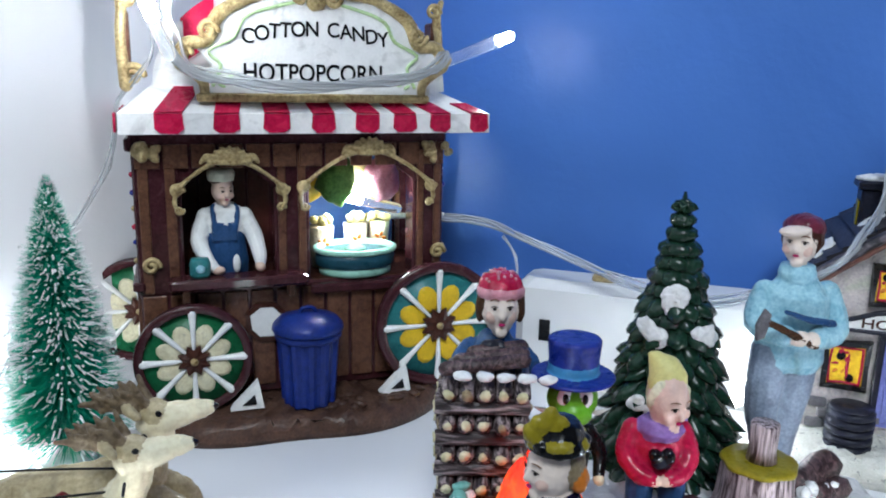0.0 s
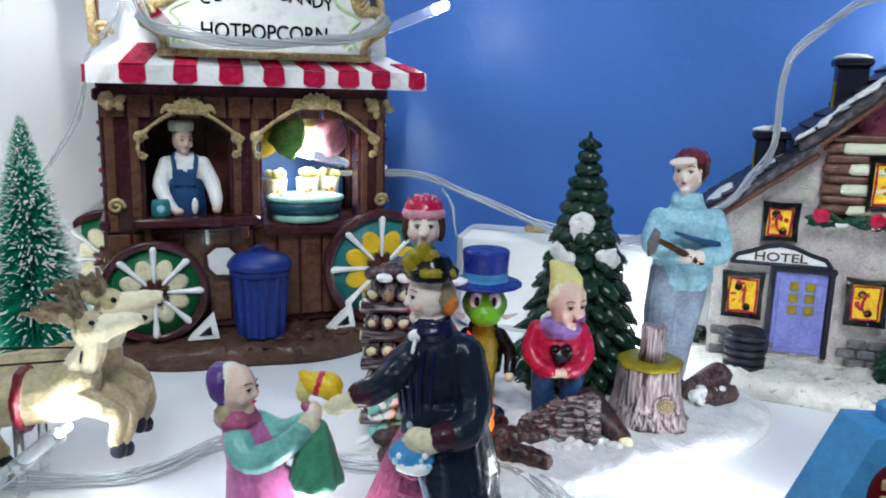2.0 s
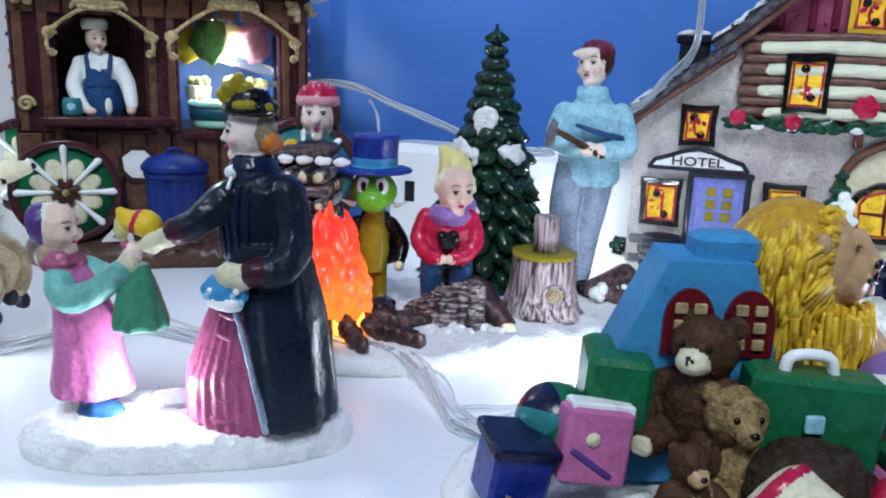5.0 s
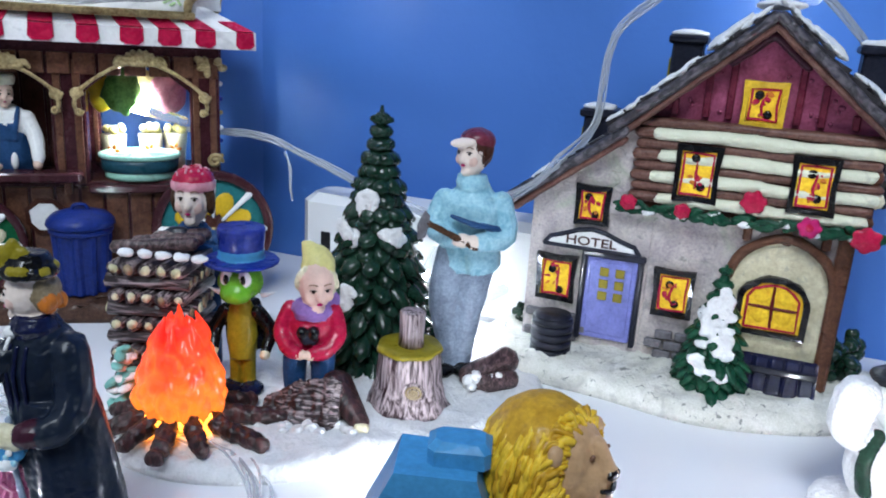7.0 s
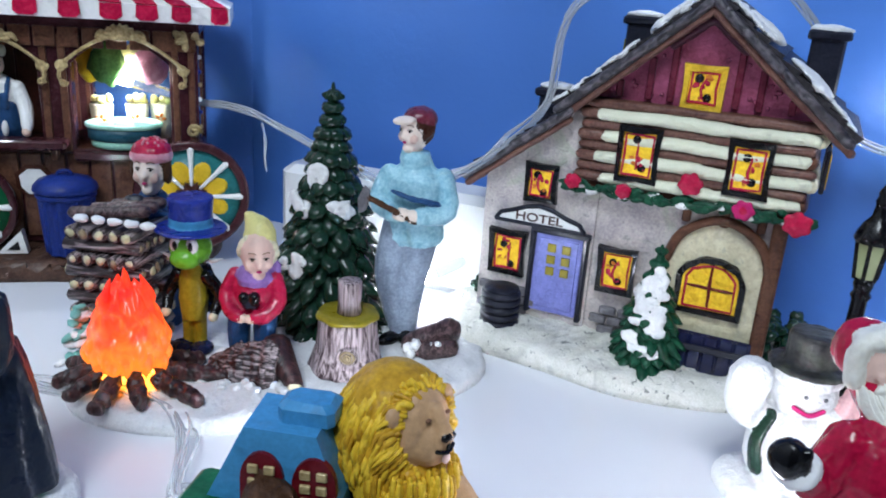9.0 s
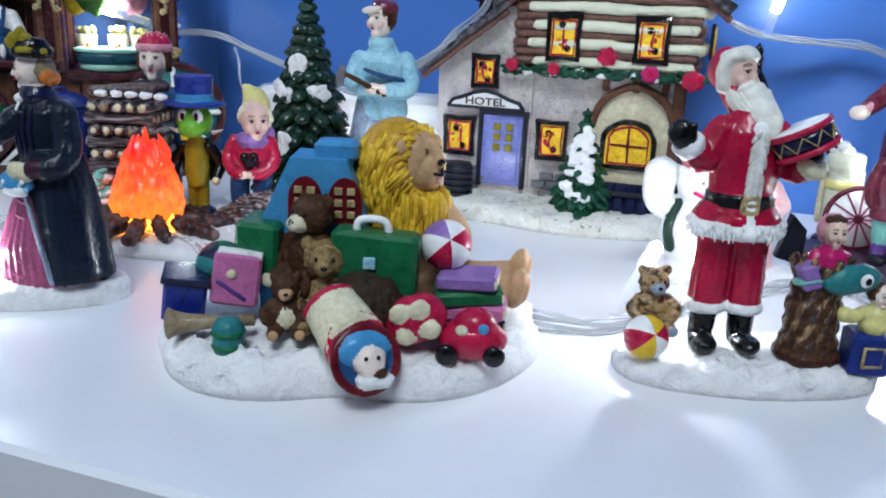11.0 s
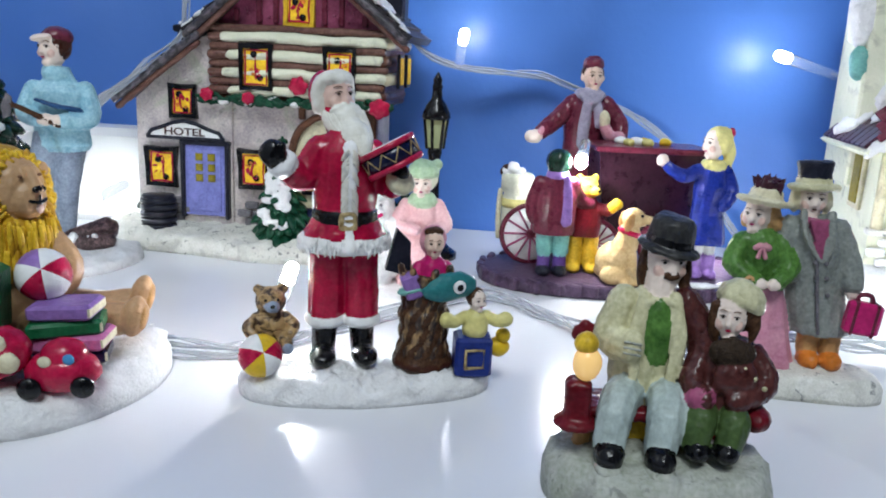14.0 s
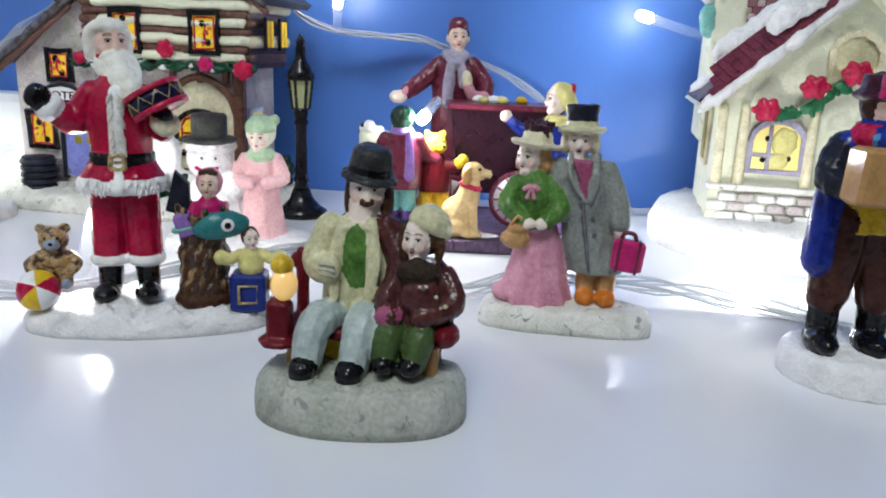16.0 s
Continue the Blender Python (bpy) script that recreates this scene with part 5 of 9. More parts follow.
    for k in range(5):
        s = Sculpt()
        s.box((31 + 5.4 * k, -10.0, 13), (5.0, 2.4, 17), "navy", (-18, 0, 0), ch=0.6)
        s.lump(0.3, 4)
        s.build("plank", cellar)
    for x, y, z, r in ((64, 12, 17, 9), (66, 30, 16, 10), (-62, 14, 12, 5)):
        s = Sculpt()
        for k in range(26):
            d = Vector((rnd.uniform(-1, 1), rnd.uniform(-1, 1), rnd.uniform(-0.7, 1))).normalized() * r * 0.7
            s.ell((x + d.x, y + d.y, z + d.z), (r * 0.36, r * 0.3, r * 0.24), "pine", (0, rnd.uniform(-60, 60), rnd.uniform(0, 360)), seg=7, ring=5)
        s.build("bush", t)
    # the side wall's windows
    for y, z in ((14, 86), (34, 86)):
        s = Sculpt()
        s.box((67.8, y, z), (1.6, 10, 16), "charcoal", ch=0.4)
        w = s.build("window", t, "narrow dark framed side window")
        for q in (-2.3, 2.3):
            s = Sculpt()
            s.box((68.5, y + q, z), (0.9, 3.4, 12.5), "litwindow", ch=0.2)
            s.build("pane", w)
    s = Sculpt()
    s.box((56.8, 24, 36), (1.5, 16, 28), "white", ch=0.5)
    s.box((57.4, 24, 36), (1.2, 12, 23), "dimwindow", ch=0.3)
    s.build("side_door", t, "white framed lit side door")


hotel()


# ---- the campfire scene ----
def camp():
    t = thing("campfire_scene", 0.145, 0.290, 0, "painted resin campfire scene on a snowy base", "ornament")
    s = mound(oval(76, 42, 0.05, 3, 2.2, 2.3), 6.0, "snow", seg=60, rough=1.8)
    for p in s.v:
        a = radians(24)
        p.x, p.y = p.x * math.cos(a) - p.y * math.sin(a) + 2, p.x * math.sin(a) + p.y * math.cos(a) + 8
    s.build("snow_base", t, "white glittering cast snow base")
    # fire
    fx, fy = -41, -22
    rnd = random.Random(3)
    s = Sculpt()
    s.lathe([(8, 9), (11.5, 13), (12.6, 19), (11.8, 26), (9, 33), (5.5, 38), (1.5, 41)], "fire", (fx, fy, 0), 20, lump=0.12)
    for k in range(64):
        a, z = 2.4 * k, 10 + 21 * (k / 64)
        r = 12.4 * (1 - max(0, (z - 15) / 36)) * rnd.uniform(0.9, 1.02)
        h = rnd.uniform(9, 14)
        c, d = math.cos(a), math.sin(a)
        lean = rnd.uniform(-0.12, 0.12)
        c2, d2 = math.cos(a + lean), math.sin(a + lean)
        s.tube([(fx + r * c, fy + r * d, z), (fx + (r + 0.7) * c, fy + (r + 0.7) * d, z + h * 0.38), (fx + (r - 0.5) * c2, fy + (r - 0.5) * d2, z + h * 0.7), (fx + (r - 2.2) * c2, fy + (r - 2.2) * d2, z + h)], [1.2, 2.1, 1.3, 0.25], "fire", seg=7, n=3)
    for x, y, h in ((1, -1, 47), (-3, 1, 43.5), (3, 2, 42), (-1, 3, 44)):
        s.tube([(fx + x, fy + y, 30), (fx + x * 1.1, fy + y, 38), (fx + x * 0.8, fy + y, h)], [3.6, 2.4, 0.3], "fire", seg=7, n=3)
    s.lathe([(7, 8.2), (11.2, 9.5), (12.4, 11.5), (10, 12.5)], "firebase", (fx, fy, 0), 20, lump=0.2)
    for a, h in ((-0.5, 13), (-0.9, 9), (-2.2, 11)):
        s.tube([(fx + 12 * math.cos(a), fy + 12 * math.sin(a), 8), (fx + 13 * math.cos(a), fy + 13 * math.sin(a), h)], [2.0, 1.0], "firebase", seg=7, n=1)
    s.slim(fx, fy, 1.0, 0.12)
    s.voxel = 0.42
    s.build("flame", t, "glowing red translucent plastic flame")
    for k in range(11):
        a = 2 * math.pi * k / 11 + 0.2
        c, d = math.cos(a), math.sin(a)
        s = Sculpt()
        ln = rnd.uniform(21, 25) + (7 if k in (0, 10) else 0)
        s.tube([(fx + 4 * c, fy + 4 * d, 13.5), (fx + 13 * c, fy + 13 * d, 10), (fx + ln * c, fy + ln * d, 7.6)], [2.8, 3.2, 2.7], "ember", seg=8, n=3)
        s.slim(fx, fy, 1.0, 0.9)
        s.build("fire_log", t, "charred brown log")
    # stack of split logs
    for layer in range(10):
        z = 8.5 + 4.8 * layer
        for k in range(5):
            s = Sculpt()
            j = rnd.uniform(-0.8, 0.8)
            if layer % 2:
                x = -67 + 5.2 * k
                p, q = (x, -9 + j, z), (x + 1.5, 15 + j, z)
            else:
                y = -6 + 4.8 * k
                p, q = (-70 + j, y, z), (-43 + j, y + 1, z)
            s.tube([p, q], 2.45, "splitlong" if layer % 2 else "splitwood", seg=8, n=3, ends=False)
            a, b = Vector(p), Vector(q)
            d = (b - a).normalized()
            for e, w in ((a, -1), (b, 1)):
                s.tube([tuple(e), tuple(e + d * 0.5 * w)], rnd.uniform(1.2, 1.8), ("cream", "oldcream", "fawn", "oldcream")[rnd.randrange(4)], seg=8, n=1, ends=False)
            s.lump(0.7, 2.6)
            s.build("stacked_log", t, "dark log with a pale sawn end")
    for k in range(3):
        s = Sculpt()
        s.tube([(-68 + 4 * k, -4 + 7 * k, 57.5), (-45, 2 + 6 * k, 58.5)], 2.3, "log", seg=8, n=1)
        s.build("stacked_log", t)
    s = Sculpt()
    for k in range(5):
        s.ell((-63 + 6 * k, -8, 57 + rnd.uniform(-0.5, 0.5)), (2.8, 2, 1.4), "snow", lump=0.3, freq=0.5)
    s.build("snow_crust", t)
    s = Sculpt()
    for k in range(40):
        q = rnd.random()
        s.ell((-62 + rnd.uniform(-7, 7) * (1 - q), -15 + rnd.uniform(-4, 3), 6 + 22 * q), (3, 2, 1.2), "aqua" if k % 3 else "snow", (0, rnd.uniform(-40, 40), rnd.uniform(0, 180)), seg=7, ring=5)
    s.build("frosted_shrub", t, "small frosted blue green shrub by the log stack")
    # doll behind the stack
    s = Sculpt()
    x, y = -53, 24
    s.M = pose(0, 0, -6)
    s.lathe([(11, 11), (11, 30), (12, 52), (11, 60), (5, 66)], "denim", (x, y, 0), sy=0.75)
    s.tube([(x - 9, y, 60), (x - 13, y - 7, 57), (x - 6, y - 16, 61)], [4, 3.6, 2.6], "denim")
    s.tube([(x + 9, y, 60), (x + 14, y - 6, 56), (x + 4, y - 15, 61)], [4, 3.6, 2.6], "denim")
    s.ell((x - 1, y - 14, 64.5), (6, 3, 2.6), "charcoal", lump=0.3)
    s.ell((x - 5, y - 17, 62.5), (2.2, 2, 2), "skin")
    head(s, (x + 1.5, y - 4, 75.0), 8.6, "pale", 4, hair="fur")
    for k in (-1, 1):
        s.ell((x + 1.5 + 7.4 * k, y - 3.0, 74.6), (1.8, 3.4, 5.2), "fur", lump=0.15)
    s.ell((x + 1.5, y - 2.0, 81.2), (8.6, 8.8, 5.4), "red", lump=0.06)
    s.lathe([(8.7, 78.8), (9.3, 80.2), (8.7, 81.6)], "palepink", (x + 1.5, y - 2.4, 0), 22)
    for k in range(26):
        b, c = rnd.uniform(0, 6.28), rnd.uniform(0.35, 0.95)
        s.ell((x + 1.5 + 8.3 * c * math.cos(b), y - 2.0 + 8.5 * c * math.sin(b), 81.4 + 5.2 * math.sqrt(1 - c * c)), 0.6, "palepink", seg=6, ring=5)
    s.slim(-53, 24, 0.84)
    s.build("boy_doll", t, "cast doll in a blue coat and red knitted cap")
    # small green doll with top hat
    s = Sculpt()
    x, y = -30, 6
    for k in (-1, 1):
        s.ell((x + 4 * k, y - 3.5, 7.6), (4.0, 5.5, 2.0), "navy")
        s.tube([(x + 2.2 * k, y, 8), (x + 2.0 * k, y, 22)], [2.1, 2.5], "olive")
        s.tube([(x + 5 * k, y, 35), (x + 9 * k, y + 1, 28), (x + 8.5 * k, y - 3, 22)], [2.6, 2.4, 1.8], "black")
        s.ell((x + 8.5 * k, y - 4, 21), 1.8, "cream")
    s.lathe([(4.2, 18), (5.0, 26), (4.4, 34), (3, 39)], "olive", (x, y - 0.5, 0), sy=0.8)
    s.lathe([(6.5, 20), (7, 26), (6.4, 33), (4.4, 38)], "black", (x, y + 4, 0), sy=0.5)
    s.ell((x, y - 1, 46), (7.4, 6.8, 6.6), "lime")
    s.ell((x, y - 6, 43), (5.2, 3.4, 3.6), "lime")
    for k in (-1, 1):
        s.ell((x + 3 * k, y - 6.2, 48.5), (2.0, 1.2, 2.9), "white", seg=10, ring=7)
        s.ell((x + 2.7 * k, y - 7.2, 48.3), (0.9, 0.6, 1.7), "black", seg=8, ring=5)
    s.tube([(x - 7, y, 41), (x - 11, y, 42.5)], [1.2, 0.4], "white", seg=6, n=1)
    s.tube([(x + 7, y, 41), (x + 11, y, 42.5)], [1.2, 0.4], "white", seg=6, n=1)
    s.lathe([(11.5, 52.2), (12.2, 52.8), (11.5, 53.6), (7.2, 53.8), (7.0, 56), (7.6, 64), (7.2, 64.8), (0.3, 65)], "royal", (x, y, 0), 22)
    s.lathe([(7.2, 54), (7.3, 57)], "sky", (x, y, 0), 22)
    s.slim(-30, 6, 1.06, 0.12)
    s.build("top_hat_doll", t, "small green cast doll in a blue top hat")
    # seated doll with yellow cap
    s = Sculpt()
    x, y = -5, 2
    s.lathe([(8.2, 25), (9.4, 29), (9.4, 35), (7, 40), (3.5, 42)], "red", (x, y, 0), sy=0.75)
    for k in (-1, 1):
        s.tube([(x + 4.4 * k, y, 26), (x + 5.2 * k, y - 4, 22), (x + 5.0 * k, y - 4, 9)], [4.6, 4.6, 4.0], "denim")
        s.ell((x + 5.0 * k, y - 6.5, 7.6), (3.6, 4.6, 2.2), "black")
        s.tube([(x + 7.8 * k, y, 38.5), (x + 10.4 * k, y - 3, 32), (x + 7.0 * k, y - 7.5, 27.4), (x + 2.8 * k, y - 9.6, 26.6)], [3.4, 3.3, 2.9, 2.4], "red")
        s.ell((x + 1.8 * k, y - 10.0, 26.2), (2.3, 2, 1.8), "skin")
        s.ell((x + 0.5 + 2.1 * k, y - 8.0, 33.0), (2.3, 1.8, 2.2), "black", lump=0.2)
    s.ell((x + 0.5, y - 7.6, 31.0), (3.4, 2.0, 2.0), "charcoal", lump=0.3)
    s.lathe([(6.2, 37), (7.6, 39.5), (5.5, 42.5)], "lilac", (x + 0.5, y - 1.5, 0), lump=0.3)
    s.ell((x + 7, y + 1, 41), (2.8, 2.2, 4.6), "lilac", (0, 25, 0))
    head(s, (x + 2.0, y - 3.0, 48.2), 7.8, "blush", 26, hair=None, tilt=10)
    # fair hair all round the face under the cap
    for q in range(18):
        b = -0.15 + 3.45 * q / 17
        s.ell((x + 2.2 + 6.3 * math.cos(b), y - 2.6 + 2.4 * math.cos(b) - 2.0 * math.sin(b), 48.8 + 5.8 * math.sin(b)), rnd.uniform(1.2, 1.6), "cream", lump=0.15)
    s.ell((x + 2.2, y + 0.8, 48.8), (6.5, 5.6, 7.2), "cream", lump=0.08)
    s.tube([(x + 2.0, y - 0.2, 54.0), (x + 0.6, y + 0.3, 57.0), (x - 1.6, y + 0.8, 59.6), (x - 3.4, y + 1.0, 61.4)], [6.6, 5.6, 3.2, 1.2], "paleyellow", seg=16)
    s.slim(-4, 2, 0.92, 0.22)
    s.build("seated_doll", t, "cast doll in a red coat and yellow cap")
    # split log, stump and chopping block
    s = Sculpt()
    s.rings([[(-19, -16, 5), (-19, -6, 5), (-17, -9, 12)], [(-8, -18, 5), (-9, -4, 5), (-6, -10, 19)], [(4, -19, 5), (4, -5, 5), (5, -12, 22)], [(8, -18, 5), (8, -7, 5), (8, -12, 20)]], "splitwood")
    s.slim(0, 0, 1.0, 0.9)
    s.build("split_log", t, "split dark log lying in the snow")
    s = Sculpt()
    s.tube([(5, -5, 15), (15, -15, 7.5)], [6, 3.2], "ember", seg=8, n=1)
    s.ell((15.5, -17, 6.8), (2.6, 2.2, 2.2), "cream")
    s.lump(0.6, 3)
    s.build("split_log", t)
    for k in range(14):
        s = Sculpt()
        s.ell((rnd.uniform(-20, 18), -18 + rnd.uniform(-4, 3), 6.2), (rnd.uniform(1.5, 3), rnd.uniform(1.2, 2.2), rnd.uniform(1, 2)), "snow", lump=0.4, freq=0.7, seg=8, ring=6)
        s.build("snow_clump", t)
    s = Sculpt()
    s.lathe([(14.8, 5), (13.4, 8), (11.4, 15), (10.6, 24), (10.4, 26.6)], "bark", (28, 6, 0), 34, fold=9, amp=0.04, lump=0.1)
    stump = s.build("tree_stump", t, "pale streaked bark stump with a yellow cut top")
    s = Sculpt()
    s.lathe([(11.0, 25.8), (11.2, 26.6), (10.8, 27.4), (6, 27.3), (0.3, 27.5)], "olive", (28, 6, 0), 34, fold=7, amp=0.05)
    s.build("cut_top", stump)
    s = Sculpt()
    for q, w in ((4.2, 0.7), (2.9, 0.6), (1.6, 0.5)):
        s.tube([(31 + 0.85 * q * math.cos(b), -5.6 - 0.25 * (4.2 - q), 15 + 0.72 * q * math.sin(b)) for b in (2 * math.pi * k / 14 for k in range(15))], w * 0.8, "fawn" if q < 4 else "bark", seg=6, n=1)
    s.ell((31, -6.0, 15), (1.1, 0.8, 0.9), "fawn", seg=8, ring=5)
    s.build("knot", stump)
    s = Sculpt()
    s.lathe([(4.5, 27), (4.1, 31), (4.3, 39.0), (4.0, 39.6), (0.2, 39.4)], "bark", (28.5, 6, 0), 16, lump=0.12)
    s.build("chopping_log", t, "small upright log on the stump")
    cast_fir(t, 10, 47, 4, 99, 26, snow=5, big=0.9, tiers=20, label="tall glossy dark green cast fir with snow patches", seed=11)
    # standing doll with hatchet
    s = Sculpt()
    x, y = 45, 36
    s.tube([(x - 4.6, y, 52), (x - 7.6, y - 3, 38), (x - 7.2, y - 3.5, 28), (x - 3.6, y - 2, 11)], [7.2, 6.2, 5.2, 3.6], "jeans", seg=14)
    s.tube([(x + 4.6, y, 52), (x + 2.8, y - 2, 38), (x + 1.6, y - 2, 28), (x + 0.8, y - 1, 11)], [6.8, 5.8, 4.9, 3.4], "jeans", seg=14)
    s.ell((x - 6.0, y - 7.0, 7.6), (3.6, 6.4, 2.5), "black", (0, 0, -28))
    s.ell((x + 1.4, y - 4.0, 8.0), (3.4, 6.0, 2.5), "black", (0, 0, -20))
    s.lathe([(10.6, 46.5), (12.0, 49), (11.4, 56), (12.6, 66), (11.8, 72), (7.0, 76.5), (5.2, 80)], "ice", (x + 0.6, y, 0), 32, sy=0.74, fold=6, amp=0.03)
    s.tube([(x - 9.6, y, 72.5), (x - 13.0, y - 4, 63), (x - 6.5, y - 12, 60.5)], [4.2, 4.2, 3.2], "ice", seg=12)
    s.tube([(x + 11.0, y, 72.5), (x + 13.4, y - 4, 61), (x + 4, y - 12, 60)], [4.4, 4.6, 3.4], "ice", seg=12)
    s.lathe([(3.5, -1), (3.9, 0), (3.5, 1)], "ice", (x - 5.2, y - 12.4, 61), 14, rot=(0, 70, 30))
    s.ell((x - 2.2, y - 13.8, 60.8), (3.6, 2.6, 2.8), "pale", lump=0.1)
    s.ell((x + 2.0, y - 13.4, 60.2), (3.0, 2.4, 2.6), "pale", lump=0.1)
    s.tube([(x - 6, y - 11.5, 68.5), (x + 2, y - 11.8, 66.2), (x + 10.4, y - 8.5, 64.6)], [1.4, 1.9, 1.5], "denim", flat=0.6)
    s.tube([(x + 3, y - 14.0, 58.4), (x - 7, y - 16, 63.4), (x - 14.8, y - 17.2, 67.0)], 1.25, "fur", seg=8)
    s.prism([(x - 17.8, 60.6), (x - 15.0, 62.0), (x - 13.6, 69.6), (x - 15.8, 71.4), (x - 18.4, 66)], y - 18.4, y - 16.4, "greystone")
    s.lathe([(5.4, 76.5), (6.2, 79), (5.4, 82)], "ice", (x, y - 0.8, 0))
    head(s, (x - 0.4, y - 1.8, 89.2), 7.0, "pale", -34, hair="brown")
    s.ell((x + 1.0, y + 0.2, 94.0), (6.8, 7.0, 4.6), "maroon", lump=0.06)
    s.ell((x - 4.4, y - 5.6, 93.6), (5.0, 3.6, 1.5), "pale", (8, -6, -34), lump=0.1)
    s.slim(x, y, 0.97, 0.22)
    s.voxel = 0.42
    s.build("woodcutter_doll", t, "cast doll in a pale blue jumper holding a hatchet")
    s = Sculpt()
    s.tube([(50, 24, 9), (62, 34, 12)], [5.2, 5.6], "log", seg=9, n=1)
    s.tube([(54, 20, 8), (64, 26, 8)], [3.6, 3.8], "log", seg=9, n=1)
    s.lump(0.8, 3.5)
    s.build("fallen_log", t, "snow-crusted dark log")
    for k in range(12):
        s = Sculpt()
        s.ell((52 + rnd.uniform(-4, 8), 19 + rnd.uniform(-3, 4), 8.5 + rnd.uniform(-2, 3)), rnd.uniform(1.2, 2.6), "snow", lump=0.4, freq=0.8, seg=8, ring=6)
        s.build("snow_clump", t)


camp()


# ---- plain white box behind the scenes ----
def back_box():
    t = thing("adapter_box", 0.205, 0.402, -17, "long white plastic box with dark slot against the wall", "box")
    s = Sculpt()
    s.box((0, 0, 25), (200, 26, 50), "plasticwhite", ch=4)
    s.build("case", t)
    s = Sculpt()
    s.box((-86, -13.2, 27), (5, 1.0, 10), "black", ch=0.3)
    s.build("slot", t)
    s = Sculpt()
    s.box((-62, -3, 51.5), (10, 6, 3), "gold", ch=0.6)
    s.build("metal_clip", t, "small metal clip")


back_box()


# ---- bottle-brush tree ----
def brush_tree():
    t = thing("bottle_brush_tree", -0.061, 0.335, 0, "teal green bottle-brush fir frosted with white flock", "ornament")
    s = Sculpt()
    s.tube([(0, 0, 0), (0, 0, 100)], [1.4, 0.7], "plank", seg=7, n=1)
    s.build("stem", t)
    s = Sculpt()
    s.lathe([(11, 0), (11, 2), (3, 4)], "white", (0, 0, 0), 16)
    s.build("foot", t)
    rnd = random.Random(21)
    MATS["bristle"] = paint("teal_bristle", (0.02, 0.50, 0.34), 0.35, 0.2, 0.2, grime=0.2)
    bristles, flock = Sculpt(), Sculpt()
    for k in range(9000):
        q = rnd.random() ** 0.8
        z, r = 6 + 94 * q, 26 * (1 - q) ** 0.8 * rnd.uniform(0.75, 1.05) + 1.2
        a, droop = rnd.uniform(0, 2 * math.pi), rnd.uniform(-6, 5)
        c, d = math.cos(a), math.sin(a)
        w = 0.2
        p0, p1, p2 = Vector((0, 0, z)), Vector((r * 0.55 * c, r * 0.55 * d, z + droop * 0.45)), Vector((r * c, r * d, z + droop))
        side = Vector((-d, c, 0)) * w
        up = Vector((0, 0, w))
        bristles.add([p0 - side, p0 + side, p0 + up, p1 - side, p1 + side, p1 + up, p2], [(0, 1, 4, 3), (1, 2, 5, 4), (2, 0, 3, 5), (3, 4, 6), (4, 5, 6), (5, 3, 6)], "bristle", False)
        if rnd.random() < 0.15:
            m = p1.lerp(p2, rnd.uniform(0.35, 0.7))
            flock.add([m - side * 2, m + side * 2, m + up * 2, p2 - side * 1.3, p2 + side * 1.3, p2 + up * 1.6], [(0, 1, 4, 3), (1, 2, 5, 4), (2, 0, 3, 5), (0, 2, 1), (3, 4, 5)], "snow", False)
        if rnd.random() < 0.10:
            flock.ell(tuple(p2 * rnd.uniform(0.9, 1.0) if rnd.random() < 0.7 else p1), rnd.uniform(0.3, 0.65), "snow", seg=5, ring=3, lump=0.4, freq=1.5)
    bristles.build("bristles", t, "", "", "stuff")
    flock.build("flock", t, "", "", "stuff")


brush_tree()


